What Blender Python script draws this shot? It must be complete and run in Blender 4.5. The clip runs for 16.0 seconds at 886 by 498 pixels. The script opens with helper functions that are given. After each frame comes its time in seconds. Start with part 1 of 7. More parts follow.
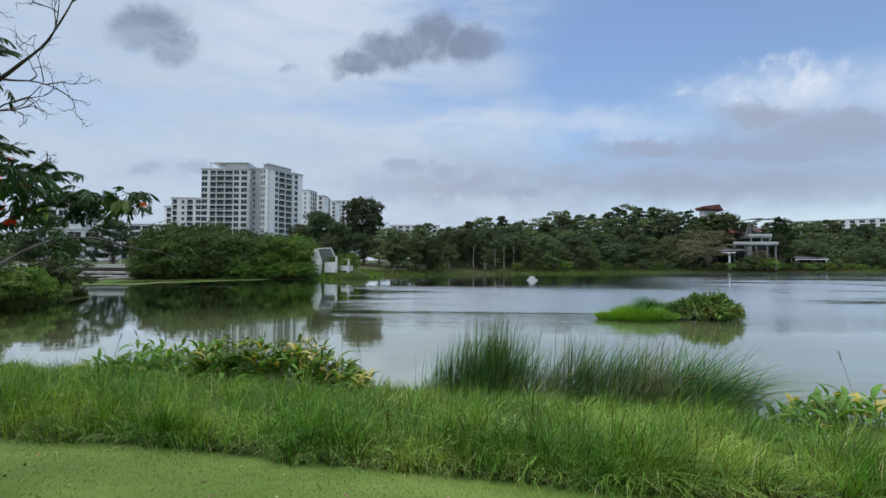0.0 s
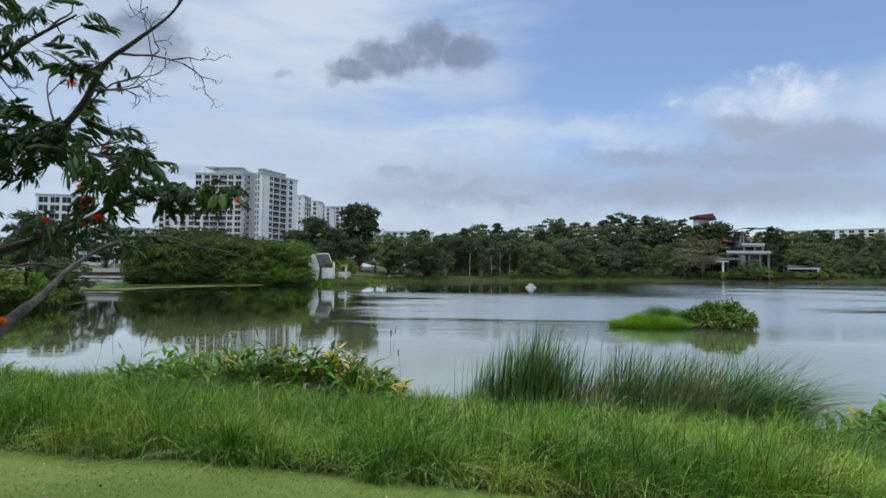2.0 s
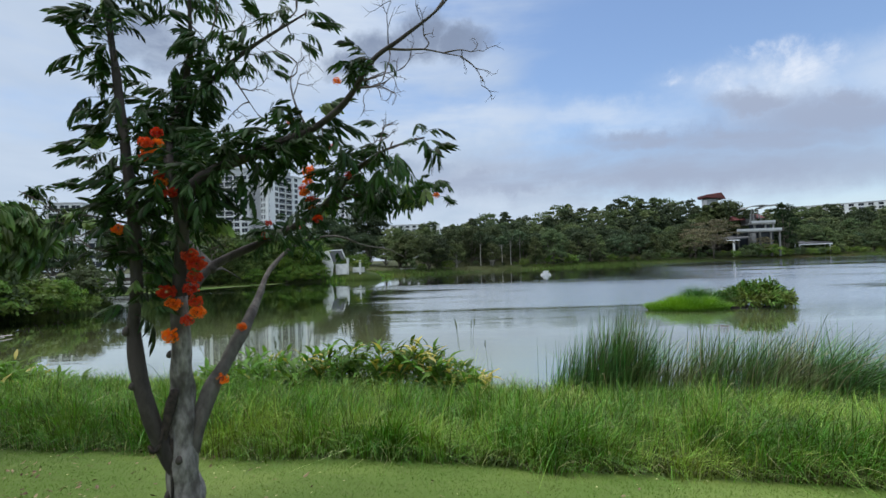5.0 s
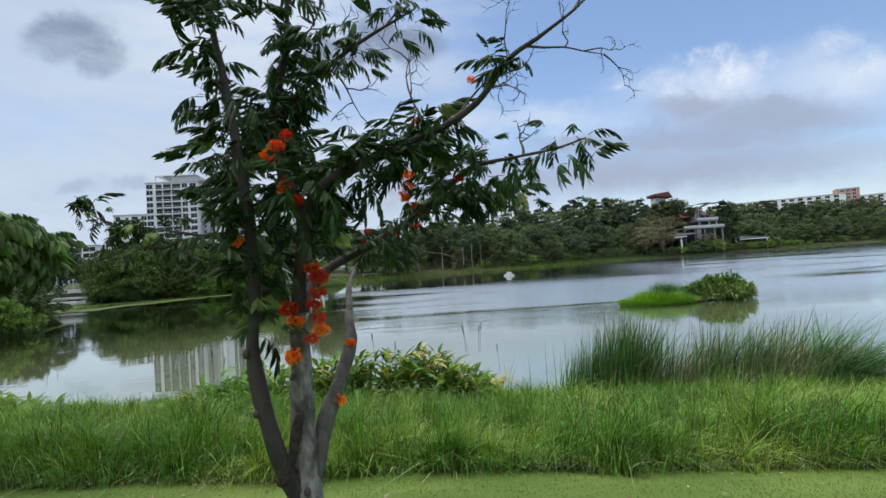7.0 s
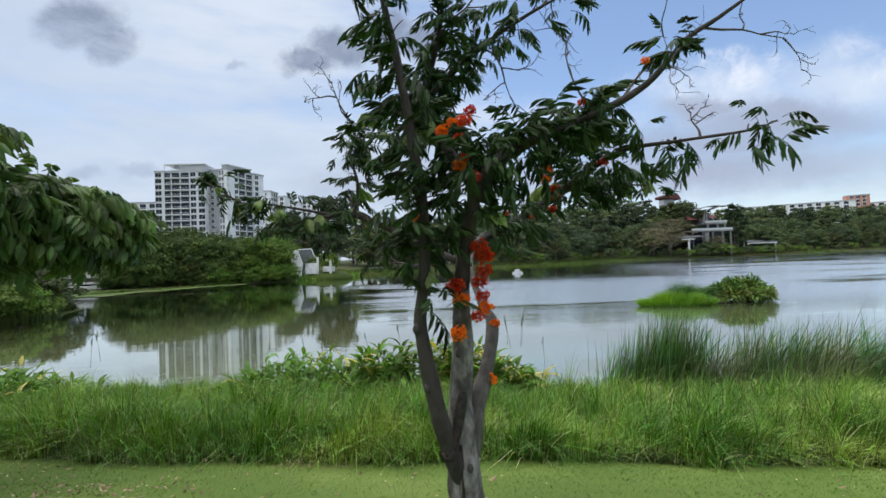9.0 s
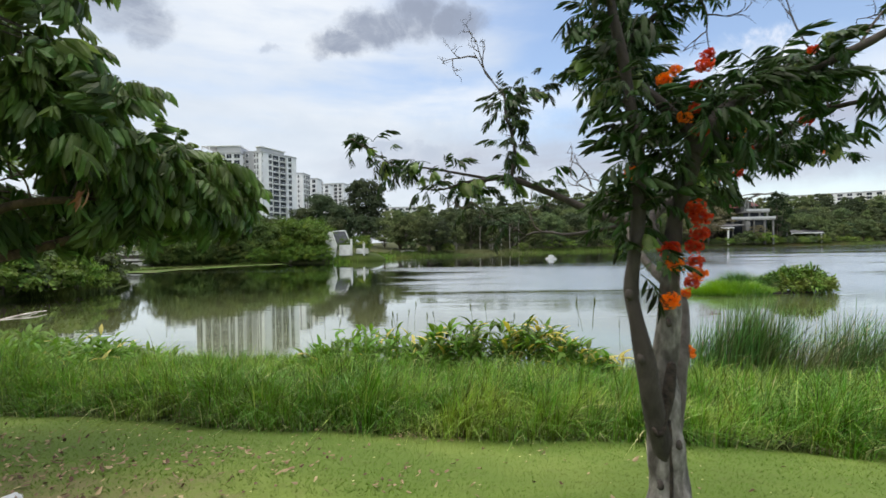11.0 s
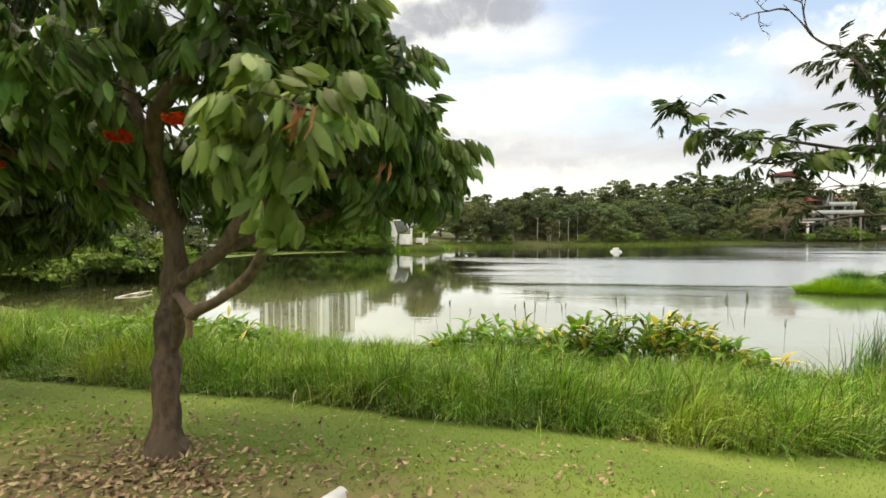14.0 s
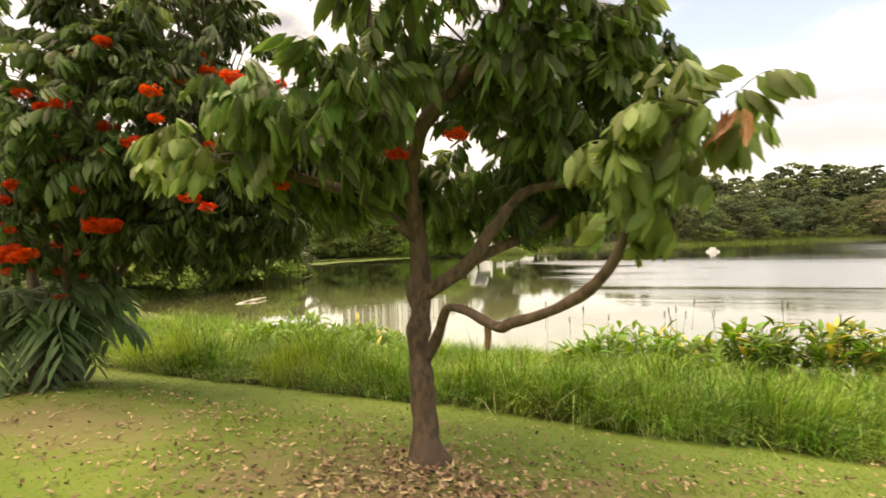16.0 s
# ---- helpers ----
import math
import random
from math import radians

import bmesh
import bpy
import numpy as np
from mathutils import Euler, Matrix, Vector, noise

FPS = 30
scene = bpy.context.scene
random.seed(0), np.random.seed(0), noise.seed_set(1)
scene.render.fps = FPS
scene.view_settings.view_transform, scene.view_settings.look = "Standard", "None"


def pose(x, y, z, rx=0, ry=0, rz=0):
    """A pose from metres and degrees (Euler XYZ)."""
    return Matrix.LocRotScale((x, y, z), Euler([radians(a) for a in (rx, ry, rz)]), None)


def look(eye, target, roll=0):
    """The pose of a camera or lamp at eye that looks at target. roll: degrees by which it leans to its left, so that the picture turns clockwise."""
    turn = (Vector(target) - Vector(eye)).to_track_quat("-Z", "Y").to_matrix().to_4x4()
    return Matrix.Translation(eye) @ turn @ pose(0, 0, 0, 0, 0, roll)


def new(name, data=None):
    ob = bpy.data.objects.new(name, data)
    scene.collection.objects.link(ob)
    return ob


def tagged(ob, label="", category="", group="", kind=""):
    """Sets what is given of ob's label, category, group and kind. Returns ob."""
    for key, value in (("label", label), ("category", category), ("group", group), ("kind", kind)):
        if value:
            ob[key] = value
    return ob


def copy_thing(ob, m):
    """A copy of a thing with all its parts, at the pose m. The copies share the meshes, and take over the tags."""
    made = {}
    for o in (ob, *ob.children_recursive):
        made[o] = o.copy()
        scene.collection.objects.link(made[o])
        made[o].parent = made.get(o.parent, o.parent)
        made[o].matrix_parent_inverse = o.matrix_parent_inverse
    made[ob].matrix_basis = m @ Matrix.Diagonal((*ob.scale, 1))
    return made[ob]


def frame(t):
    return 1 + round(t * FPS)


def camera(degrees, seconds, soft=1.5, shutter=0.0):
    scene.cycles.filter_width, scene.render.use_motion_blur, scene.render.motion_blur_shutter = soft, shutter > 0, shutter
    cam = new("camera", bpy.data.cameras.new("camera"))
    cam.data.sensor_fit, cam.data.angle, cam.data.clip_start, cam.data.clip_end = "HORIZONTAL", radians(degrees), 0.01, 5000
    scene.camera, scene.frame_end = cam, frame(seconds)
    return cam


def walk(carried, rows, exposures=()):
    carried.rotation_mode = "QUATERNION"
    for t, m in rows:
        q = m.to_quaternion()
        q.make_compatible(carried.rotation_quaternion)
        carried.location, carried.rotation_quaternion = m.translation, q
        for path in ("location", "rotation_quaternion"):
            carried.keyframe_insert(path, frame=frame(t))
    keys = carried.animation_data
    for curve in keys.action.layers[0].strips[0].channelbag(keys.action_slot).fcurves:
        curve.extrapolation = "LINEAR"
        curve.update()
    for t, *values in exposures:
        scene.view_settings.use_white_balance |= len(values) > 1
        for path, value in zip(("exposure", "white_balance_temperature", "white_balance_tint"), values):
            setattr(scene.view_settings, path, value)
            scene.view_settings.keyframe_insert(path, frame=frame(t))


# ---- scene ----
cam = camera(85.8, 16.0, shutter=0.3)
PATH = [
    (0, (2.569, -0.072, 1.567), (2.446, 1.923, 1.628), 0.2),
    (0.5, (2.326, 0.038, 1.551), (2.262, 2.037, 1.612), 0.6),
    (1, (2.082, 0.097, 1.534), (2.042, 2.095, 1.604), 0.9),
    (1.5, (1.848, 0.137, 1.531), (1.789, 2.134, 1.611), 1.0),
    (2, (1.589, 0.186, 1.528), (1.495, 2.182, 1.618), 0.6),
    (2.5, (1.356, 0.202, 1.52), (1.244, 2.197, 1.608), 0.1),
    (3, (1.128, 0.234, 1.504), (1.028, 2.23, 1.584), -0.9),
    (3.5, (0.889, 0.264, 1.519), (0.805, 2.261, 1.585), -1.9),
    (4, (0.646, 0.209, 1.521), (0.56, 2.207, 1.576), -2.5),
    (4.5, (0.384, 0.153, 1.532), (0.28, 2.15, 1.588), -2.6),
    (5, (0.121, 0.151, 1.544), (0.006, 2.147, 1.598), -1.9),
    (7.5, (-1.057, 0.273, 1.612), (-0.976, 2.271, 1.674), -3.9),
    (8, (-1.276, 0.28, 1.609), (-1.2, 2.278, 1.672), -3.7),
    (8.5, (-1.474, 0.261, 1.586), (-1.409, 2.259, 1.641), -2.7),
    (11, (-2.533, 0.421, 1.468), (-2.608, 2.419, 1.451), -1.0),
    (11.5, (-2.794, 0.446, 1.431), (-2.934, 2.441, 1.386), -1.2),
    (12, (-3.06, 0.547, 1.413), (-3.259, 2.536, 1.351), -1.5),
    (12.5, (-3.325, 0.603, 1.405), (-3.565, 2.588, 1.336), -1.2),
    (13, (-3.602, 0.644, 1.416), (-3.857, 2.627, 1.35), -0.7),
    (13.5, (-3.883, 0.691, 1.422), (-4.151, 2.672, 1.361), -0.5),
    (14, (-4.153, 0.641, 1.427), (-4.439, 2.62, 1.372), -0.1),
    (14.5, (-4.423, 0.597, 1.426), (-4.798, 2.562, 1.385), -0.6),
    (15, (-4.695, 0.54, 1.442), (-5.153, 2.486, 1.373), -1.3),
    (15.5, (-4.976, 0.468, 1.465), (-5.457, 2.407, 1.372), -0.9),
    (16, (-5.264, 0.453, 1.473), (-5.85, 2.365, 1.44), -1.5),
]
# seconds, stops, kelvin, tint: the clip brightens and warms as it walks under the trees
LIGHT = [(0, 0.27, 6250, 11), (5, 0.36, 6250, 11), (8.5, 0.47, 6400, 12), (11, 0.72, 7050, 12), (12.5, 1.05, 8450, 13), (14.5, 1.22, 9150, 11), (15.5, 1.4, 10300, 17), (16, 1.47, 10700, 20)]
walk(cam, [(t, look(eye, target, roll)) for t, eye, target, roll in PATH], LIGHT)

WATER = -1.25


# ---- world, sun and exposure ----
class Graph:
    """Small helper to wire shader nodes."""

    def __init__(self, tree):
        self.t = tree

    def node(self, kind, **props):
        n = self.t.nodes.new(kind)
        for k, v in props.items():
            setattr(n, k, v)
        return n

    def put(self, sock, value):
        if isinstance(value, bpy.types.NodeSocket):
            self.t.links.new(value, sock)
        elif value is not None:
            sock.default_value = value

    def math(self, op, a, b=None, c=None, clamp=False):
        n = self.node("ShaderNodeMath", operation=op, use_clamp=clamp)
        for s, v in zip(n.inputs, (a, b, c)):
            self.put(s, v)
        return n.outputs[0]

    def smooth(self, v, lo, hi, a=0.0, b=1.0):
        n = self.node("ShaderNodeMapRange", interpolation_type="SMOOTHSTEP")
        for s, x in zip(n.inputs, (v, lo, hi, a, b)):
            self.put(s, x)
        return n.outputs[0]

    def mix(self, fac, a, b):
        n = self.node("ShaderNodeMix", data_type="RGBA")
        self.put(n.inputs[0], fac), self.put(n.inputs[6], a), self.put(n.inputs[7], b)
        return n.outputs[2]

    def noise(self, vec, scale, detail=4.0, rough=0.55, distort=0.0):
        n = self.node("ShaderNodeTexNoise")
        self.put(n.inputs["Vector"], vec)
        n.inputs["Scale"].default_value, n.inputs["Detail"].default_value = scale, detail
        n.inputs["Roughness"].default_value, n.inputs["Distortion"].default_value = rough, distort
        return n.outputs["Fac"], n.outputs["Color"]

    def combine(self, x, y, z):
        n = self.node("ShaderNodeCombineXYZ")
        self.put(n.inputs[0], x), self.put(n.inputs[1], y), self.put(n.inputs[2], z)
        return n.outputs[0]


SUN_EL, SUN_AZ = 76.0, -55.0  # degrees; azimuth clockwise from +y
world = bpy.data.worlds.new("sky")
scene.world = world
world.use_nodes = True
world.node_tree.nodes.clear()
g = Graph(world.node_tree)
sky = g.node("ShaderNodeTexSky", sky_type="NISHITA", sun_disc=False, sun_elevation=radians(SUN_EL), sun_rotation=radians(SUN_AZ))
sky.air_density, sky.dust_density, sky.ozone_density = 1.0, 0.5, 1.3
way = g.node("ShaderNodeTexCoord").outputs["Generated"]
sep = g.node("ShaderNodeSeparateXYZ")
g.put(sep.inputs[0], way)
dx, dy, dz = sep.outputs
ahead = g.math("MAXIMUM", dy, 0.08)
u0, v0 = g.math("DIVIDE", dx, ahead), g.math("DIVIDE", dz, ahead)
# clouds lie on a flat ceiling: they shrink towards the horizon
flat = g.math("ADD", g.math("ABSOLUTE", dz), 0.16)
plane = g.combine(g.math("DIVIDE", dx, flat), g.math("DIVIDE", dy, flat), 0.0)
n_big, _ = g.noise(plane, 0.75, 5.0, 0.5, 0.4)
n_mid, c_mid = g.noise(plane, 2.2, 6.0, 0.55, 0.3)
stretch = g.combine(g.math("MULTIPLY", dx, 2.0), g.math("MULTIPLY", dy, 2.0), g.math("MULTIPLY", dz, 9.0))
n_streak, _ = g.noise(stretch, 1.6, 6.0, 0.55, 0.2)
wob = g.node("ShaderNodeSeparateXYZ")
_, c_wob = g.noise(way, 14.0, 7.0, 0.66)
g.put(wob.inputs[0], c_wob)
u = g.math("ADD", u0, g.math("MULTIPLY", g.math("SUBTRACT", wob.outputs[0], 0.5), 0.11))
v = g.math("ADD", v0, g.math("MULTIPLY", g.math("SUBTRACT", wob.outputs[1], 0.5), 0.085))
front_half = g.smooth(dy, 0.05, 0.3)


def puff(cu, cv, ru, rv, soft=0.6):
    """One cloud of the sky ahead, as a soft frayed ellipse."""
    a = g.math("DIVIDE", g.math("SUBTRACT", u, cu), ru)
    b = g.math("DIVIDE", g.math("SUBTRACT", v, cv), rv)
    r = g.math("SQRT", g.math("ADD", g.math("MULTIPLY", a, a), g.math("MULTIPLY", b, b)))
    return g.math("MULTIPLY", g.smooth(r, 1.0 + soft, 1.0 - soft), front_half)


def puffs(rows, soft=0.6):
    out = None
    for row in rows:
        p = puff(*row[:4], row[4] if len(row) > 4 else soft)
        out = p if out is None else g.math("MAXIMUM", out, p)
    return out


# thin white veil: thick over the lake's left half, open towards the upper right
bias = g.math("ADD", g.smooth(u0, 0.62, -0.45, -0.13, 0.34), g.smooth(v0, 0.36, 0.05, 0.0, 0.36))
# unseen thicker veil behind the camera, added to brighten near tree sides and lawn
bias = g.math("ADD", bias, g.smooth(dy, 0.25, -0.25, 0.0, 0.45))
veil = g.smooth(g.math("ADD", g.math("ADD", g.math("MULTIPLY", n_big, 0.55), g.math("MULTIPLY", n_streak, 0.55)), bias), 0.57, 0.95)
dark = puffs([(-0.238, 0.428, 0.055, 0.03), (-0.165, 0.458, 0.07, 0.042), (-0.085, 0.482, 0.062, 0.05), (0.0, 0.466, 0.05, 0.04), (-0.72, 0.52, 0.08, 0.05), (-0.66, 0.475, 0.055, 0.045)], 0.42)
small = puffs([(-0.149, 0.2, 0.034, 0.012), (-0.061, 0.199, 0.04, 0.016), (-0.611, 0.204, 0.035, 0.016), (-0.721, 0.205, 0.03, 0.014), (-0.4, 0.425, 0.018, 0.01)])
bank = puffs([(0.353, 0.236, 0.12, 0.024, 0.7), (0.46, 0.175, 0.52, 0.05, 0.8), (0.60, 0.228, 0.26, 0.04, 0.7), (0.75, 0.265, 0.22, 0.045, 0.7), (0.59, 0.303, 0.085, 0.026), (0.77, 0.298, 0.07, 0.026), (0.10, 0.165, 0.3, 0.03, 0.8)])
white = puffs([(0.513, 0.357, 0.05, 0.032), (0.428, 0.356, 0.022, 0.016), (0.597, 0.415, 0.04, 0.016), (0.655, 0.395, 0.05, 0.03), (0.679, 0.352, 0.07, 0.034), (0.756, 0.395, 0.035, 0.03), (0.733, 0.341, 0.05, 0.03), (0.95, 0.40, 0.08, 0.05)])
fleece = puffs([(0.62, 0.335, 0.16, 0.05, 0.9), (0.92, 0.35, 0.16, 0.06, 0.9), (-0.09, 0.305, 0.26, 0.035, 0.9), (-0.34, 0.5, 0.3, 0.12, 0.9), (0.3, 0.29, 0.16, 0.03, 0.9)])
n_fine, _ = g.noise(way, 9.0, 8.0, 0.66, 0.5)
K = 5.7  # the background's strength is 0.15
col = g.mix(0.2, sky.outputs[0], (0, 0, 0, 1))
veil_col = g.mix(n_mid, (0.40 * K, 0.49 * K, 0.61 * K, 1), (0.62 * K, 0.69 * K, 0.77 * K, 1))
col = g.mix(g.math("MULTIPLY", veil, 0.93), col, veil_col)
col = g.mix(g.math("MULTIPLY", fleece, g.smooth(n_streak, 0.3, 0.62, 0.1, 0.7)), col, (0.64 * K, 0.71 * K, 0.79 * K, 1))
col = g.mix(g.math("MULTIPLY", g.math("MULTIPLY", white, g.smooth(n_fine, 0.4, 0.66)), 0.8), col, (0.76 * K, 0.80 * K, 0.86 * K, 1))
col = g.mix(g.math("MULTIPLY", bank, g.smooth(n_streak, 0.25, 0.6, 0.45, 0.9)), col, (0.34 * K, 0.39 * K, 0.50 * K, 1))
col = g.mix(g.math("MULTIPLY", small, 0.6), col, (0.34 * K, 0.41 * K, 0.53 * K, 1))
col = g.mix(g.math("MULTIPLY", g.math("MULTIPLY", dark, g.smooth(n_mid, 0.2, 0.5, 0.6, 0.95)), g.smooth(n_fine, 0.3, 0.55, 0.55, 1.0)), col, (0.22 * K, 0.27 * K, 0.37 * K, 1))
# an overcast sky is brightest overhead
high = g.node("ShaderNodeMix", data_type="RGBA", blend_type="MULTIPLY")
g.put(high.inputs[0], 1.0), g.put(high.inputs[6], col)
lift = g.smooth(dz, 0.45, 0.95, 1.0, 1.75)
g.put(high.inputs[7], g.combine(lift, lift, lift))
col = high.outputs[2]
bg = g.node("ShaderNodeBackground")
g.put(bg.inputs[0], col)
bg.inputs[1].default_value = 0.15
g.put(g.node("ShaderNodeOutputWorld").inputs[0], bg.outputs[0])

sun_data = bpy.data.lights.new("sun", "SUN")
sun_data.energy, sun_data.angle, sun_data.color = 3.1, radians(85), (1.0, 0.95, 0.86)
az, el = radians(SUN_AZ), radians(SUN_EL)
sun = new("sun", sun_data)
sun.matrix_world = look((math.sin(az) * 50 * math.cos(el), math.cos(az) * 50 * math.cos(el), 50 * math.sin(el)), (0, 0, 0))


# ---- materials ----
def material(name, a, b, scale=6.0, rough=0.7, bump=0.25, vary=0.0, third=None, third_scale=0.7, glow=0.0, metal=0.0, spec=0.4, stretch=None, detail=5.0, own=0.5):
    """Two colours mixed by grain, a third by broad stains; vary: how far pieces differ; glow: share of light let through."""
    m = bpy.data.materials.new(name)
    m.use_nodes = True
    m.node_tree.nodes.clear()
    q = Graph(m.node_tree)
    vec = q.node("ShaderNodeTexCoord").outputs["Object"]
    if stretch:
        mp = q.node("ShaderNodeMapping")
        q.put(mp.inputs[0], vec)
        mp.inputs["Scale"].default_value = stretch
        vec = mp.outputs[0]
    fac, _ = q.noise(vec, scale, detail, 0.6)
    colour = q.mix(q.smooth(fac, 0.3, 0.7), (*a, 1), (*b, 1))
    if third:
        big, _ = q.noise(vec, third_scale, 3.0, 0.5)
        colour = q.mix(q.smooth(big, 0.48, 0.68), colour, (*third, 1))
    if vary:
        r1 = q.node("ShaderNodeObjectInfo").outputs["Random"]
        r2 = q.node("ShaderNodeNewGeometry").outputs["Random Per Island"]
        r = q.math("ADD", q.math("MULTIPLY", r1, own), q.math("MULTIPLY", r2, 1.0 - own))
        hsv = q.node("ShaderNodeHueSaturation")
        q.put(hsv.inputs["Hue"], q.math("MULTIPLY_ADD", r, 0.05 * vary, 0.5 - 0.025 * vary))
        q.put(hsv.inputs["Value"], q.math("MULTIPLY_ADD", r, 1.3 * vary, 1.0 - 0.65 * vary))
        q.put(hsv.inputs["Color"], colour)
        colour = hsv.outputs[0]
    p = q.node("ShaderNodeBsdfPrincipled")
    q.put(p.inputs["Base Color"], colour)
    p.inputs["Roughness"].default_value, p.inputs["Metallic"].default_value = rough, metal
    p.inputs["Specular IOR Level"].default_value = spec
    if bump:
        bn = q.node("ShaderNodeBump")
        bn.inputs["Strength"].default_value, bn.inputs["Distance"].default_value = bump, 0.02
        q.put(bn.inputs["Height"], fac)
        q.put(p.inputs["Normal"], bn.outputs[0])
    out = p.outputs[0]
    if glow:
        tr = q.node("ShaderNodeBsdfTranslucent")
        hs = q.node("ShaderNodeHueSaturation")
        q.put(hs.inputs["Color"], colour)
        hs.inputs["Value"].default_value, hs.inputs["Saturation"].default_value = 1.5, 1.1
        q.put(tr.inputs[0], hs.outputs[0])
        mx = q.node("ShaderNodeMixShader")
        mx.inputs[0].default_value = glow
        q.put(mx.inputs[1], out), q.put(mx.inputs[2], tr.outputs[0])
        out = mx.outputs[0]
    q.put(q.node("ShaderNodeOutputMaterial").inputs[0], out)
    return m


def water_material():
    m = bpy.data.materials.new("lake_water")
    m.use_nodes = True
    m.node_tree.nodes.clear()
    q = Graph(m.node_tree)
    vec = q.node("ShaderNodeTexCoord").outputs["Object"]
    sep = q.node("ShaderNodeSeparateXYZ")
    q.put(sep.inputs[0], vec)
    mp = q.node("ShaderNodeMapping")
    q.put(mp.inputs[0], vec)
    mp.inputs["Scale"].default_value = (0.012, 0.095, 1)
    patch, _ = q.noise(mp.outputs[0], 1.0, 4.0, 0.6, 1.6)
    # the open lake is ruffled by the wind, the inlet behind the thicket lies calm
    open_lake = q.smooth(q.math("ADD", sep.outputs[0], q.math("MULTIPLY", sep.outputs[1], 0.165)), -6.0, 3.0, 0.0, 0.17)
    mask = q.math("MULTIPLY", q.smooth(q.math("ADD", patch, open_lake), 0.55, 0.66), q.math("MULTIPLY", q.smooth(sep.outputs[1], 16.0, 30.0, 0.12, 1.0), q.smooth(sep.outputs[1], 70.0, 125.0, 1.0, 0.45)))
    mp2 = q.node("ShaderNodeMapping")
    q.put(mp2.inputs[0], vec)
    mp2.inputs["Scale"].default_value = (1.1, 3.2, 1)
    rip, _ = q.noise(mp2.outputs[0], 1.0, 3.0, 0.55)
    swell, _ = q.noise(mp2.outputs[0], 0.25, 2.0, 0.5)
    far = q.smooth(sep.outputs[1], 45.0, 78.0, 1.0, 0.3)
    right = q.smooth(q.math("SUBTRACT", sep.outputs[0], q.math("MULTIPLY", sep.outputs[1], 0.28)), -5.0, 16.0)
    calm = q.math("MAXIMUM", far, right)
    height = q.math("ADD", q.math("MULTIPLY", rip, q.math("MULTIPLY_ADD", mask, 1.15, 0.13)), q.math("MULTIPLY", swell, 0.16))
    height = q.math("MULTIPLY", height, calm)
    bn = q.node("ShaderNodeBump")
    bn.inputs["Strength"].default_value, bn.inputs["Distance"].default_value = 0.25, 0.05
    q.put(bn.inputs["Height"], height)
    tint, _ = q.noise(vec, 0.05, 2.0)
    murk = q.node("ShaderNodeBsdfDiffuse")
    q.put(murk.inputs["Color"], q.mix(tint, (0.13, 0.145, 0.062, 1), (0.165, 0.178, 0.082, 1)))
    gloss = q.node("ShaderNodeBsdfGlossy")
    gloss.inputs["Color"].default_value = (0.93, 0.96, 0.95, 1)
    q.put(gloss.inputs["Roughness"], q.math("MULTIPLY_ADD", q.math("MULTIPLY", mask, calm), 0.2, 0.025))
    fres = q.node("ShaderNodeFresnel")
    fres.inputs["IOR"].default_value = 1.33
    for n in (murk, gloss, fres):
        q.put(n.inputs["Normal"], bn.outputs[0])
    both = q.node("ShaderNodeMixShader")
    q.put(both.inputs[0], q.math("MULTIPLY_ADD", fres.outputs[0], 1.2, 0.27, clamp=True))
    q.put(both.inputs[1], murk.outputs[0]), q.put(both.inputs[2], gloss.outputs[0])
    q.put(q.node("ShaderNodeOutputMaterial").inputs[0], both.outputs[0])
    return m


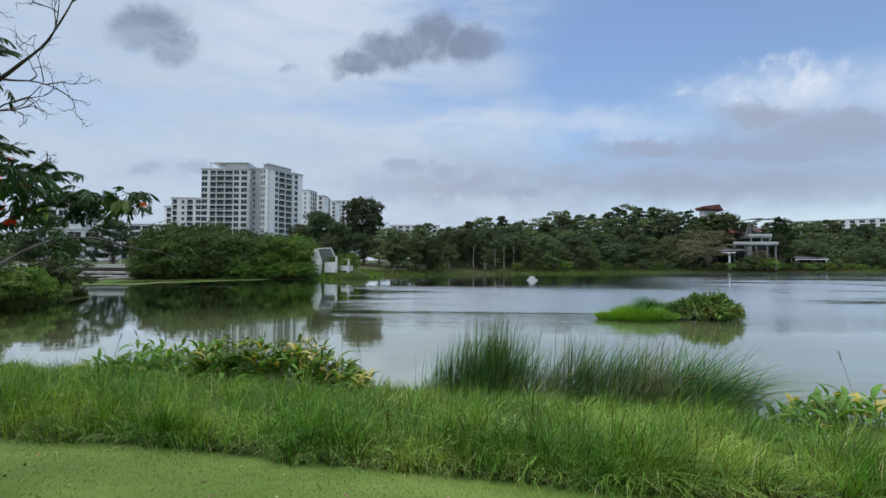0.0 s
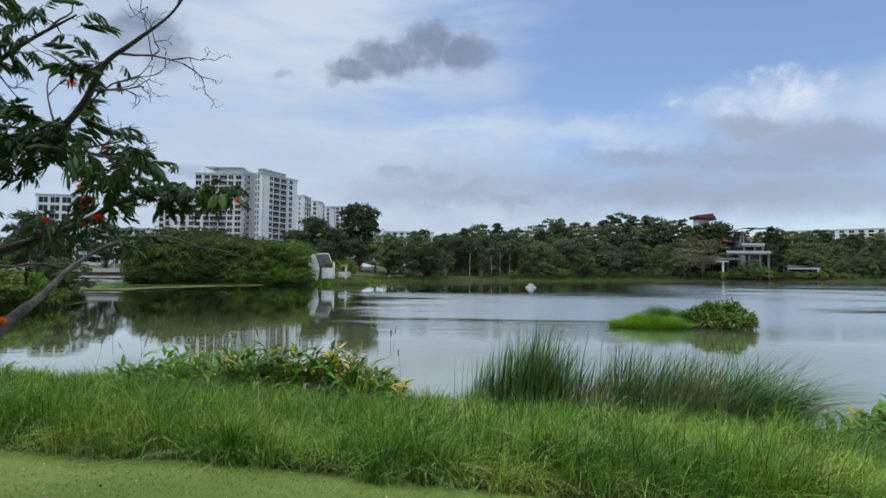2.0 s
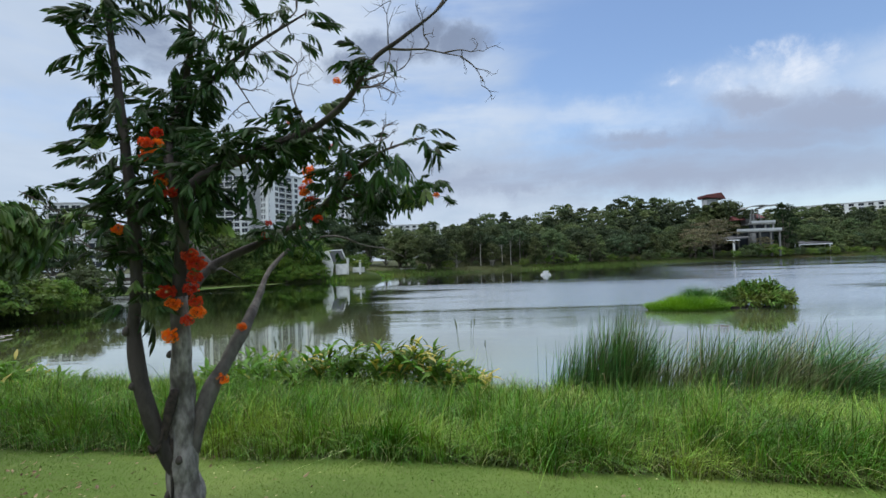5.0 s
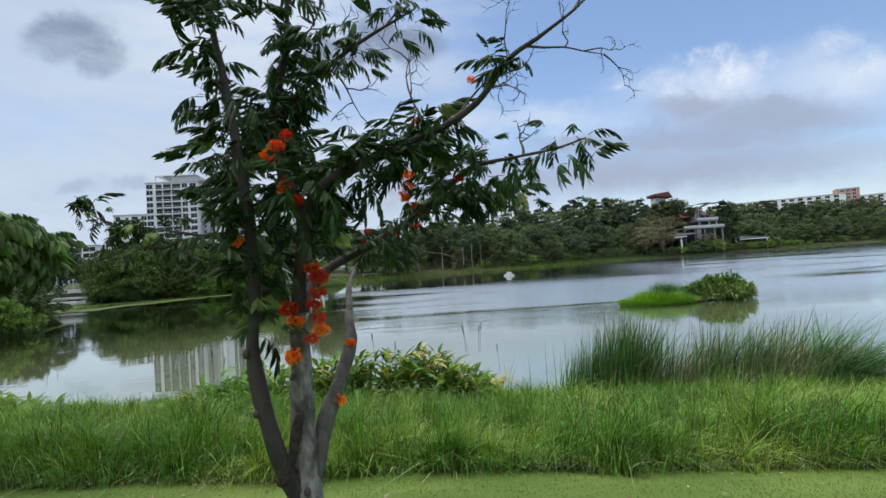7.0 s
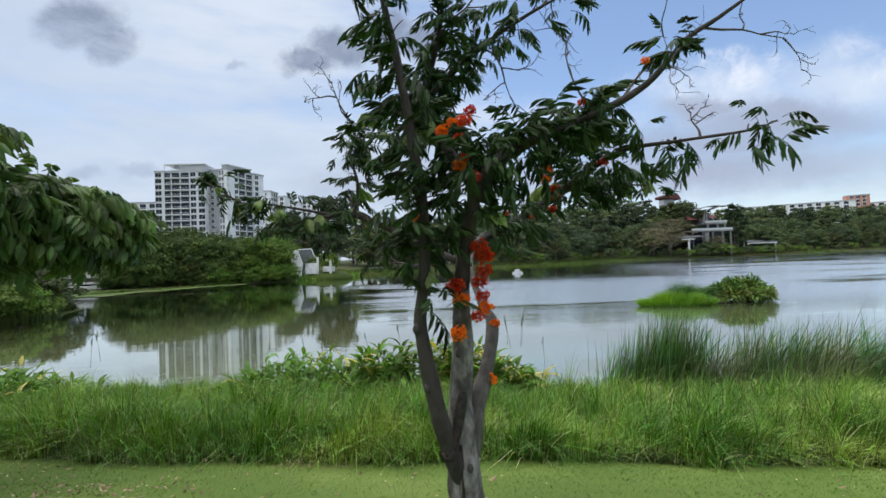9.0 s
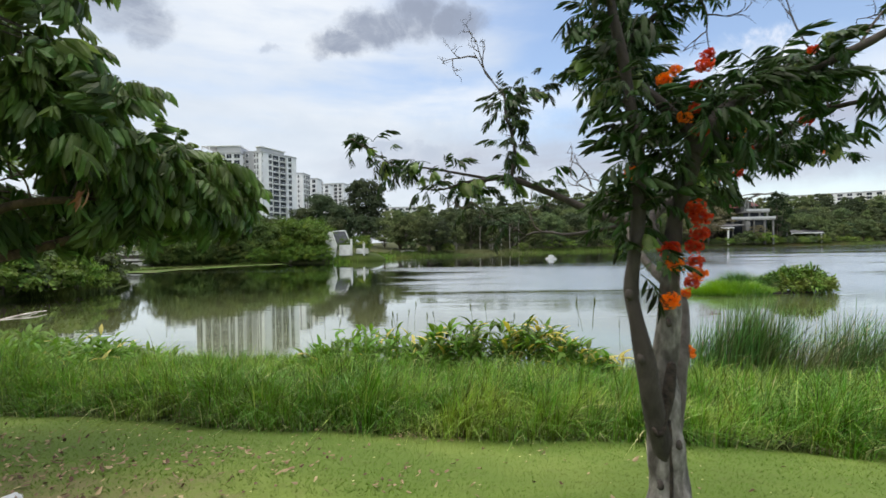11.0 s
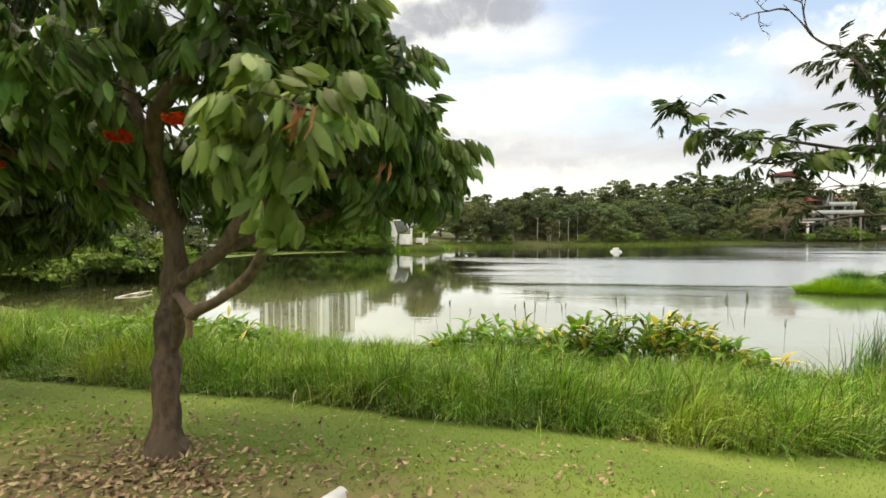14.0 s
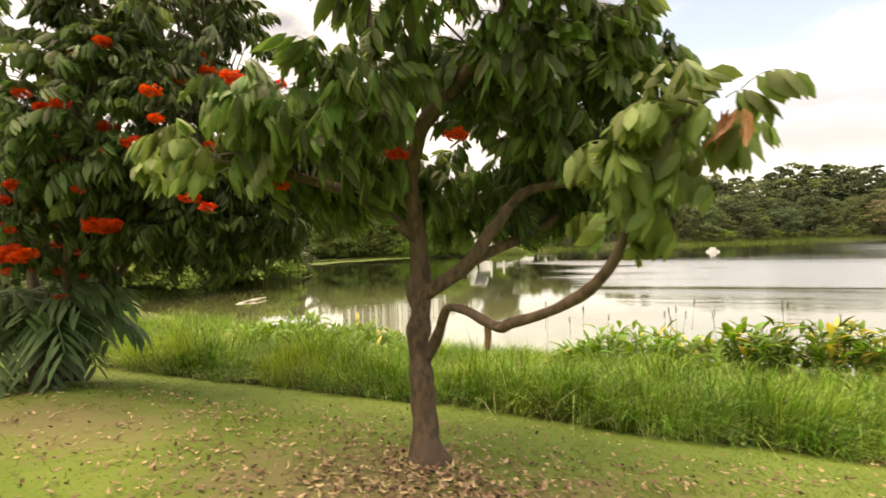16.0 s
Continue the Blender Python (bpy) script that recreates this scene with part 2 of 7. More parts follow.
def ground_material():
    """Mown turf; bare brown earth with dead thatch round the two trees, in patches."""
    m = bpy.data.materials.new("turf")
    m.use_nodes = True
    m.node_tree.nodes.clear()
    q = Graph(m.node_tree)
    vec = q.node("ShaderNodeTexCoord").outputs["Object"]
    fine, _ = q.noise(vec, 60.0, 4.0, 0.7)
    mid, _ = q.noise(vec, 5.0, 5.0, 0.65)
    broad, _ = q.noise(vec, 0.6, 4.0, 0.55)
    green = q.mix(fine, (0.068, 0.113, 0.017, 1), (0.105, 0.162, 0.027, 1))
    green = q.mix(q.smooth(broad, 0.42, 0.66), green, (0.13, 0.18, 0.036, 1))
    green = q.mix(q.smooth(mid, 0.52, 0.72, 0.0, 0.5), green, (0.10, 0.125, 0.032, 1))
    rough_land = q.mix(mid, (0.032, 0.046, 0.012, 1), (0.066, 0.068, 0.026, 1))
    earth = q.mix(fine, (0.1, 0.078, 0.042, 1), (0.225, 0.17, 0.1, 1))
    s = q.node("ShaderNodeSeparateXYZ")
    q.put(s.inputs[0], vec)

    green = q.mix(q.smooth(s.outputs[1], 20.0, 45.0), green, rough_land)

    # soil under the long grass painted dark, as shade in the gaps between blades
    line = q.math("ADD", s.outputs[1], q.math("MULTIPLY", s.outputs[0], 0.145))
    gap_shade = q.math("MULTIPLY", q.smooth(line, 5.05, 5.5), q.smooth(s.outputs[1], 22.0, 18.0))
    green = q.mix(gap_shade, green, (0.055, 0.065, 0.02, 1))

    def bare(cx, cy, rx, ry):
        a = q.math("DIVIDE", q.math("SUBTRACT", s.outputs[0], cx), rx)
        b = q.math("DIVIDE", q.math("SUBTRACT", s.outputs[1], cy), ry)
        return q.math("SQRT", q.math("ADD", q.math("MULTIPLY", a, a), q.math("MULTIPLY", b, b)))

    near = q.math("MINIMUM", q.math("MINIMUM", bare(-6.5, 2.8, 1.3, 0.65), bare(-5.0, 2.8, 1.4, 0.6)), bare(-9.3, 3.2, 1.4, 0.6))
    fac = q.smooth(q.math("ADD", near, q.math("MULTIPLY", q.math("SUBTRACT", mid, 0.5), 2.6)), 1.3, 0.15, 0.0, 0.68)
    colour = q.mix(fac, green, earth)
    p = q.node("ShaderNodeBsdfPrincipled")
    q.put(p.inputs["Base Color"], colour)
    p.inputs["Roughness"].default_value, p.inputs["Specular IOR Level"].default_value = 0.9, 0.2
    bn = q.node("ShaderNodeBump")
    bn.inputs["Strength"].default_value, bn.inputs["Distance"].default_value = 0.35, 0.02
    q.put(bn.inputs["Height"], q.math("ADD", fine, mid))
    q.put(p.inputs["Normal"], bn.outputs[0])
    q.put(q.node("ShaderNodeOutputMaterial").inputs[0], p.outputs[0])
    return m


TURF, LAKE = ground_material(), water_material()
GRASS = material("long_grass", (0.045, 0.112, 0.009), (0.12, 0.215, 0.023), 1.4, 0.5, 0, 1.3, (0.21, 0.285, 0.042), 0.7, 0.2, spec=0.25, own=0.0)
GRASS_PALE = material("pale_long_grass", (0.19, 0.27, 0.045), (0.32, 0.39, 0.095), 1.4, 0.5, 0, 0.8, None, 1, 0.25, spec=0.3, own=0.0)
LAWN = material("lawn_blades", (0.072, 0.135, 0.015), (0.11, 0.178, 0.025), 2.0, 0.6, 0, 0.55, (0.13, 0.165, 0.032), 0.7, 0.3, spec=0.2, own=0.0)
STRAW = material("dry_straw", (0.38, 0.36, 0.17), (0.50, 0.46, 0.25), 3.0, 0.6, 0, 0.7, None, 1, 0.25, own=0.0)
UNDER = material("withered_undergrowth", (0.05, 0.078, 0.016), (0.11, 0.13, 0.034), 3.0, 0.7, 0, 1.0, (0.085, 0.06, 0.03), 1.2, 0.15, own=0.0)
REED = material("reed", (0.04, 0.105, 0.022), (0.08, 0.172, 0.034), 2.0, 0.45, 0, 1.1, (0.14, 0.17, 0.06), 0.8, 0.18, own=0.0)
REED_DRY = material("dry_reed", (0.30, 0.25, 0.14), (0.42, 0.36, 0.22), 3.0, 0.6, 0, 0.6, None, 1, 0.2)
LEAF = material("tree_leaf", (0.013, 0.031, 0.008), (0.034, 0.066, 0.015), 5.0, 0.5, 0.1, 1.15, None, 1, 0.22, spec=0.16, own=0.4)
LEAF_DEEP = material("scarlet_tree_leaf", (0.03, 0.06, 0.016), (0.075, 0.12, 0.032), 5.0, 0.5, 0.1, 1.15, None, 1, 0.3, spec=0.25, own=0.4)
LEAF_BROAD = material("broad_tree_leaf", (0.036, 0.076, 0.02), (0.115, 0.175, 0.046), 3.0, 0.5, 0.15, 1.3, None, 1, 0.34, spec=0.25, own=0.4)
LEAF_YOUNG = material("young_leaf", (0.105, 0.17, 0.045), (0.19, 0.255, 0.078), 7.0, 0.48, 0.2, 0.9, None, 1, 0.45, spec=0.3)
CYCAD_LEAF = material("cycad_leaf", (0.035, 0.075, 0.026), (0.075, 0.13, 0.045), 4.0, 0.5, 0.1, 0.9, None, 1, 0.2, spec=0.3)
LEAF_DEAD = material("withered_leaf", (0.20, 0.07, 0.035), (0.36, 0.20, 0.10), 9.0, 0.7, 0.2, 0.6, None, 1, 0.2)
PETAL_ORANGE = material("orange_petal", (0.80, 0.17, 0.015), (0.85, 0.30, 0.03), 20.0, 0.5, 0, 0.35, None, 1, 0.3)
PETAL_RED = material("red_petal", (0.48, 0.03, 0.012), (0.62, 0.085, 0.02), 20.0, 0.5, 0, 0.4, None, 1, 0.3)
BARK_GREY = material("grey_bark", (0.085, 0.076, 0.067), (0.27, 0.252, 0.23), 26.0, 0.9, 1.0, 0.0, (0.05, 0.042, 0.036), 9.0, stretch=(1, 1, 0.45), detail=8)
BARK_BROWN = material("brown_bark", (0.045, 0.030, 0.020), (0.125, 0.084, 0.054), 26.0, 0.95, 1.0, 0.0, (0.09, 0.066, 0.046), 4.0, stretch=(1, 1, 0.4), detail=8)
TWIG = material("dark_twig", (0.05, 0.038, 0.03), (0.10, 0.08, 0.065), 20.0, 0.9, 0.4)
CANNA = material("canna_leaf", (0.06, 0.135, 0.02), (0.12, 0.215, 0.032), 4.0, 0.6, 0.1, 0.95, None, 1, 0.3, spec=0.22)
CANNA_YELLOW = material("yellowing_leaf", (0.28, 0.27, 0.045), (0.42, 0.34, 0.08), 6.0, 0.45, 0.1, 0.6, None, 1, 0.3)
# FAR_A, FAR_B and FAR_E: greyed and lightened, distance haze put into the leaf colour
FAR_A = material("hazy_wood_leaf_dark", (0.03, 0.05, 0.024), (0.06, 0.086, 0.04), 0.35, 0.7, 0, 0.9, (0.08, 0.1, 0.05), 0.12, 0.15, spec=0.12, own=0.72)
FAR_B = material("hazy_wood_leaf_mid", (0.044, 0.067, 0.028), (0.082, 0.108, 0.044), 0.35, 0.7, 0, 0.9, (0.11, 0.128, 0.058), 0.12, 0.18, spec=0.12, own=0.72)
FAR_C = material("thicket_leaf", (0.042, 0.088, 0.014), (0.098, 0.16, 0.022), 0.4, 0.6, 0, 0.9, (0.15, 0.195, 0.03), 0.2, 0.2, spec=0.12)
FAR_O = material("thicket_leaf_olive", (0.028, 0.05, 0.013), (0.066, 0.096, 0.022), 0.4, 0.65, 0, 0.9, (0.1, 0.125, 0.028), 0.2, 0.18, spec=0.12)
FAR_D = material("thin_brown_leaf", (0.085, 0.08, 0.04), (0.135, 0.115, 0.06), 0.4, 0.75, 0, 0.8, None, 1, 0.12)
FAR_E = material("hazy_wood_leaf_olive", (0.058, 0.082, 0.03), (0.104, 0.13, 0.05), 0.35, 0.7, 0, 0.9, (0.135, 0.145, 0.066), 0.12, 0.18, spec=0.12, own=0.72)
FAR_DARK = material("columnar_tree_leaf", (0.014, 0.032, 0.012), (0.032, 0.058, 0.02), 0.35, 0.7, 0, 0.7, None, 1, 0.1, spec=0.12)
FAR_BARK = material("far_bark", (0.09, 0.075, 0.06), (0.17, 0.15, 0.125), 1.5, 0.9, 0.3)
PALE_BARK = material("pale_bark", (0.30, 0.28, 0.25), (0.42, 0.40, 0.36), 1.5, 0.9, 0.2)
DUCKWEED = material("floating_weed", (0.045, 0.085, 0.018), (0.072, 0.115, 0.026), 1.2, 0.8, 0.2, 0, (0.085, 0.095, 0.04), 0.3, spec=0.06)
ISLAND_GRASS = material("island_grass", (0.085, 0.18, 0.018), (0.15, 0.27, 0.03), 0.8, 0.5, 0, 0.6, None, 1, 0.35)
SHRUB_LEAF = material("waterside_shrub_leaf", (0.075, 0.13, 0.025), (0.15, 0.215, 0.045), 0.6, 0.6, 0, 0.9, (0.2, 0.235, 0.06), 0.3, 0.25, spec=0.15)
ISLET_LEAF = material("islet_bush_leaf", (0.045, 0.10, 0.018), (0.105, 0.175, 0.03), 2.0, 0.55, 0, 1.0, (0.16, 0.2, 0.045), 0.9, 0.25, spec=0.2, own=0.0)
PLASTER = material("white_painted_wall", (0.76, 0.77, 0.78), (0.84, 0.85, 0.86), 0.25, 0.75, 0.05, 0, (0.68, 0.69, 0.71), 0.06)
GREY_WALL = material("grey_and_shaded_wall", (0.40, 0.41, 0.43), (0.47, 0.48, 0.50), 0.25, 0.75, 0.05, 0, (0.36, 0.37, 0.39), 0.06)
GLASS_DARK = material("dark_window_glass", (0.012, 0.016, 0.024), (0.045, 0.055, 0.07), 0.3, 0.35, 0, 0.9, spec=0.2)
CONCRETE = material("weathered_concrete", (0.36, 0.36, 0.35), (0.52, 0.52, 0.50), 2.5, 0.85, 0.3, 0, (0.27, 0.27, 0.25), 0.5)
WHITEWASH = material("stained_whitewash", (0.54, 0.55, 0.54), (0.68, 0.69, 0.68), 2.0, 0.8, 0.2, 0, (0.38, 0.39, 0.37), 0.5)
ROOF_DARK = material("dark_roof_sheet", (0.06, 0.062, 0.068), (0.10, 0.10, 0.11), 2.0, 0.6, 0.2, 0, (0.13, 0.13, 0.13), 0.4)
ROOF_RED = material("red_roof_tile", (0.11, 0.03, 0.03), (0.16, 0.05, 0.045), 1.5, 0.75, 0.3, 0, (0.09, 0.032, 0.032), 0.3)
DIM_WALL = material("weathered_grey_wall", (0.12, 0.12, 0.12), (0.19, 0.19, 0.185), 0.6, 0.85, 0.2, 0, (0.09, 0.09, 0.085), 0.2)
BANK = material("shore_grass", (0.045, 0.078, 0.016), (0.085, 0.12, 0.03), 0.3, 0.7, 0, 0.9, (0.11, 0.085, 0.042), 0.05, 0.15, own=0.0, spec=0.06)
PAV_GREY = material("pale_grey_concrete", (0.2, 0.205, 0.2), (0.3, 0.305, 0.3), 0.8, 0.85, 0.2, 0, (0.15, 0.15, 0.145), 0.2)
TERRACOTTA = material("orange_wall", (0.50, 0.23, 0.15), (0.58, 0.30, 0.20), 0.4, 0.8, 0.1)
BARK_STEM = material("stem_bark", (0.055, 0.047, 0.04), (0.135, 0.12, 0.105), 18.0, 0.9, 1.0, 0.0, (0.045, 0.037, 0.031), 6.0, stretch=(1, 1, 0.45), detail=8)
# dark stuff of knots, mud and bridge; on limbs it paints the crown's shade
BARK_DARK_SHADED = material("dark_shaded_bark", (0.026, 0.021, 0.018), (0.06, 0.05, 0.042), 16.0, 0.9, 0.9, 0.0, (0.04, 0.032, 0.027), 4.0, stretch=(1, 1, 0.45), detail=8)
CRACK = material("black_bark_crack", (0.012, 0.01, 0.008), (0.05, 0.036, 0.027), 30.0, 0.95, 0.8)
STEEL = material("dull_steel", (0.42, 0.43, 0.44), (0.52, 0.53, 0.54), 4.0, 0.45, 0.1, metal=0.6)
PLASTIC_WHITE = material("white_plastic", (0.46, 0.48, 0.49), (0.54, 0.55, 0.56), 3.0, 0.4, 0.05, 0, (0.45, 0.47, 0.47), 1.0)
WOOD_PALE = material("bleached_wood", (0.42, 0.38, 0.32), (0.58, 0.54, 0.47), 9.0, 0.85, 0.5, 0, (0.30, 0.26, 0.21), 2.0, stretch=(0.3, 1, 1))
STAKE_WOOD = material("brown_stake_wood", (0.12, 0.07, 0.04), (0.20, 0.125, 0.075), 12.0, 0.9, 0.5)
LITTER = material("dead_leaf", (0.13, 0.08, 0.05), (0.32, 0.235, 0.15), 12.0, 0.9, 0.2, 0.95, spec=0.08, own=0.0)


# ---- mesh helpers ----
class Heap:
    """Collects vertices and triangles of one mesh."""

    def __init__(self):
        self.v, self.f, self.n = [], [], 0

    def add(self, v, f):
        v, f = np.asarray(v, float).reshape(-1, 3), np.asarray(f, int).reshape(-1, 3)
        self.v.append(v), self.f.append(f + self.n)
        self.n += len(v)
        return self

    def mesh(self, name, mat, smooth=False):
        v = np.concatenate(self.v).astype(np.float32)
        f = np.concatenate(self.f).astype(np.int32)
        me = bpy.data.meshes.new(name)
        me.vertices.add(len(v)), me.loops.add(3 * len(f)), me.polygons.add(len(f))
        me.vertices.foreach_set("co", v.ravel())
        me.loops.foreach_set("vertex_index", f.ravel())
        me.polygons.foreach_set("loop_start", np.arange(0, 3 * len(f), 3, dtype=np.int32))
        me.polygons.foreach_set("use_smooth", np.full(len(f), smooth))
        me.update(calc_edges=True)
        me.validate()
        for m in mat if isinstance(mat, (list, tuple)) else [mat]:
            me.materials.append(m)
        return me


def part(name, shape, mat, parent=None, label="", smooth=False, at=None):
    """Links a Heap, a bmesh or a mesh as one mesh object under a thing or a part."""
    if isinstance(shape, Heap):
        me = shape.mesh(name, mat, smooth)
    elif isinstance(shape, bmesh.types.BMesh):
        me = bpy.data.meshes.new(name)
        shape.to_mesh(me)
        shape.free()
        me.materials.append(mat)
        if smooth:
            me.polygons.foreach_set("use_smooth", np.full(len(me.polygons), True))
    else:
        me = shape
    ob = new(name, me)
    ob.parent = parent
    if at is not None:
        ob.matrix_basis = at
    return tagged(ob, label)


def thing(name, label, category, at=(0, 0, 0), group="", kind="", turn=0.0):
    ob = new(name)
    ob.empty_display_size = 0.2
    ob.matrix_basis = pose(*at, 0, 0, turn)
    return tagged(ob, label, category, group, kind)


BOX_F = [(0, 2, 1), (0, 3, 2), (4, 5, 6), (4, 6, 7), (0, 1, 5), (0, 5, 4), (1, 2, 6), (1, 6, 5), (2, 3, 7), (2, 7, 6), (3, 0, 4), (3, 4, 7)]


def box(h, x0, x1, y0, y1, z0, z1):
    return h.add([(x0, y0, z0), (x1, y0, z0), (x1, y1, z0), (x0, y1, z0), (x0, y0, z1), (x1, y0, z1), (x1, y1, z1), (x0, y1, z1)], BOX_F)


def soft_box(x0, x1, y0, y1, z0, z1, bevel=0.03):
    bm = bmesh.new()
    bmesh.ops.create_cube(bm, size=1.0)
    for w in bm.verts:
        w.co = Vector(((x0 + x1) / 2 + w.co.x * (x1 - x0), (y0 + y1) / 2 + w.co.y * (y1 - y0), (z0 + z1) / 2 + w.co.z * (z1 - z0)))
    bmesh.ops.bevel(bm, geom=bm.edges[:], offset=bevel, segments=2, affect="EDGES")
    return bm


def spline(points, n):
    """Catmull-Rom through rows of numbers, n samples a span."""
    p = np.array(points, float)
    p = np.vstack([2 * p[0] - p[1], p, 2 * p[-1] - p[-2]])
    out = []
    for i in range(1, len(p) - 2):
        for s in np.arange(n) / n:
            a, b, c, d = p[i - 1 : i + 3]
            out.append(0.5 * (2 * b + (c - a) * s + (2 * a - 5 * b + 4 * c - d) * s * s + (3 * b - a - 3 * c + d) * s**3))
    return np.array(out + [p[-2]])


def tube(h, rows, sides=8, n=5, rough=0.0):
    """A tapered limb: rows of x, y, z, radius."""
    p = spline(rows, n) if n > 1 else np.array(rows, float)
    c, r = p[:, :3], np.maximum(p[:, 3], 0.0008)
    t = np.gradient(c, axis=0)
    t /= np.linalg.norm(t, axis=1)[:, None] + 1e-9
    ref = np.where(np.abs(t[:, 2:3]) > 0.8, [[1.0, 0, 0]], [[0, 0, 1.0]])
    ref[:] = [1.0, 0, 0] if abs(t[:, 2]).mean() > 0.55 else [0, 0, 1.0]
    a = np.cross(t, ref)
    a /= np.linalg.norm(a, axis=1)[:, None] + 1e-9
    b = np.cross(t, a)
    ang = np.arange(sides) * 2 * np.pi / sides
    ring = a[:, None] * np.cos(ang)[:, None] + b[:, None] * np.sin(ang)[:, None]
    rad = np.repeat(r[:, None], sides, 1)
    if rough:
        for i in range(len(p)):
            for j in range(sides):
                rad[i, j] *= 1 + rough * noise.noise(Vector(c[i] * 6) + Vector((math.cos(ang[j]), math.sin(ang[j]), 0)) * 1.2)
    v = (c[:, None] + ring * rad[..., None]).reshape(-1, 3)
    f = []
    for i in range(len(p) - 1):
        for j in range(sides):
            k = (j + 1) % sides
            q = (i * sides + j, i * sides + k, (i + 1) * sides + k, (i + 1) * sides + j)
            f += [(q[0], q[2], q[1]), (q[0], q[3], q[2])]
    e = len(v)
    v = np.vstack([v, c[0] - t[0] * r[0] * 0.3, c[-1] + t[-1] * r[-1] * 0.6])
    for j in range(sides):
        k = (j + 1) % sides
        f += [(e, j, k), (e + 1, (len(p) - 1) * sides + k, (len(p) - 1) * sides + j)]
    return h.add(v, f)


def frame_of(direction, up=(0, 0, 1), spin=0.0):
    """A turn whose x axis is the given way."""
    x = Vector(direction).normalized()
    z = Vector(up) - x * x.dot(Vector(up))
    z = z.normalized() if z.length > 1e-4 else x.orthogonal().normalized()
    y = z.cross(x)
    m = Matrix((x, y, z)).transposed().to_4x4()
    return m @ Matrix.Rotation(spin, 4, "X")


def moved(v, m):
    m = np.array(m)
    return v @ m[:3, :3].T + m[:3, 3]


def blades(h, base, height, lean, width, bend, face=None, rows=3, seed=1, curl=2):
    """Grass blades: base Nx3, height N, lean Nx2 (unit), width N, bend N."""
    r = np.random.default_rng(seed)
    n = len(base)
    face = r.uniform(0, 2 * np.pi, n) if face is None else face
    side = np.stack([np.cos(face), np.sin(face), 0 * face], 1)
    out = np.concatenate([lean, np.zeros((n, 1))], 1)
    v = []
    for k in range(rows + 1):
        s = k / rows
        c = base + out * (bend * height * s**curl)[:, None]
        c[:, 2] += height * s * (1 - 0.38 * np.clip(bend, 0, 1.4) * s ** (curl - 1))
        w = (width * (1 - s) ** 0.7 * (0.75 + 0.25 * min(1, 3 * s)))[:, None] / 2
        v += [c - side * w, c + side * w] if k < rows else [c]
    v = np.stack(v, 1)
    per = 2 * rows + 1
    t = []
    for k in range(rows - 1):
        t += [(2 * k, 2 * k + 1, 2 * k + 3), (2 * k, 2 * k + 3, 2 * k + 2)]
    t.append((2 * rows - 2, 2 * rows - 1, 2 * rows))
    f = (np.array(t)[None] + (np.arange(n) * per)[:, None, None]).reshape(-1, 3)
    return h.add(v.reshape(-1, 3), f)


# ---- lie of the land ----
LAKE_EDGE = np.array([(-24, 16.5), (-27, 19), (-28, 25), (-27.4, 30), (-26.6, 32.5), (-29, 38), (-38, 45), (-64, 52), (-84, 62), (-84, 73), (-60, 73.5), (-52, 72.5), (-45, 74), (-39, 77), (-32, 81),
                      (-25, 84), (-21, 93), (-17, 111), (-3, 121), (13, 131), (30, 142), (50, 155), (75, 169), (96, 179), (130, 195), (175, 208), (300, 230),
                      (520, 210), (420, -40), (150, -12), (60, 1.5), (30, 5.4), (9, 8.7), (4, 9.6), (0, 10.3), (-5, 11.4), (-10, 11.7), (-16, 13.8)], float)


def lake_distance(x, y):
    """Metres from the lake's edge, positive on land."""
    p = np.stack([x, y], -1)
    a, b = LAKE_EDGE, np.roll(LAKE_EDGE, -1, 0)
    best, inside = np.full(x.shape, 1e9), np.zeros(x.shape, bool)
    for (ax, ay), (bx, by) in zip(a, b):
        e = np.array([bx - ax, by - ay])
        s = np.clip(((p - (ax, ay)) @ e) / (e @ e), 0, 1)
        best = np.minimum(best, np.hypot(p[..., 0] - ax - s * e[0], p[..., 1] - ay - s * e[1]))
        hit = ((ay > y) != (by > y)) & (x < (bx - ax) * (y - ay) / ((by - ay) if by != ay else 1e-9) + ax)
        inside ^= hit
    return np.where(inside, -best, best)


def front(x):
    """Where the mown lawn meets the long grass."""
    return np.interp(x, [-40, -20, -12, -9.4, -7.5, -5.3, -3.4, -1.9, 0, 1.4, 2.9, 4.3, 12, 60], [9, 7.2, 6.1, 5.9, 5.75, 5.48, 5.2, 5.03, 4.86, 4.65, 4.42, 4.2, 3.0, -4])


def shore(x):
    return np.interp(x, [-24, -16, -10, -5, 0, 4, 9, 30, 60], [16.5, 13.8, 11.7, 11.4, 10.3, 9.6, 8.7, 5.4, 1.5])


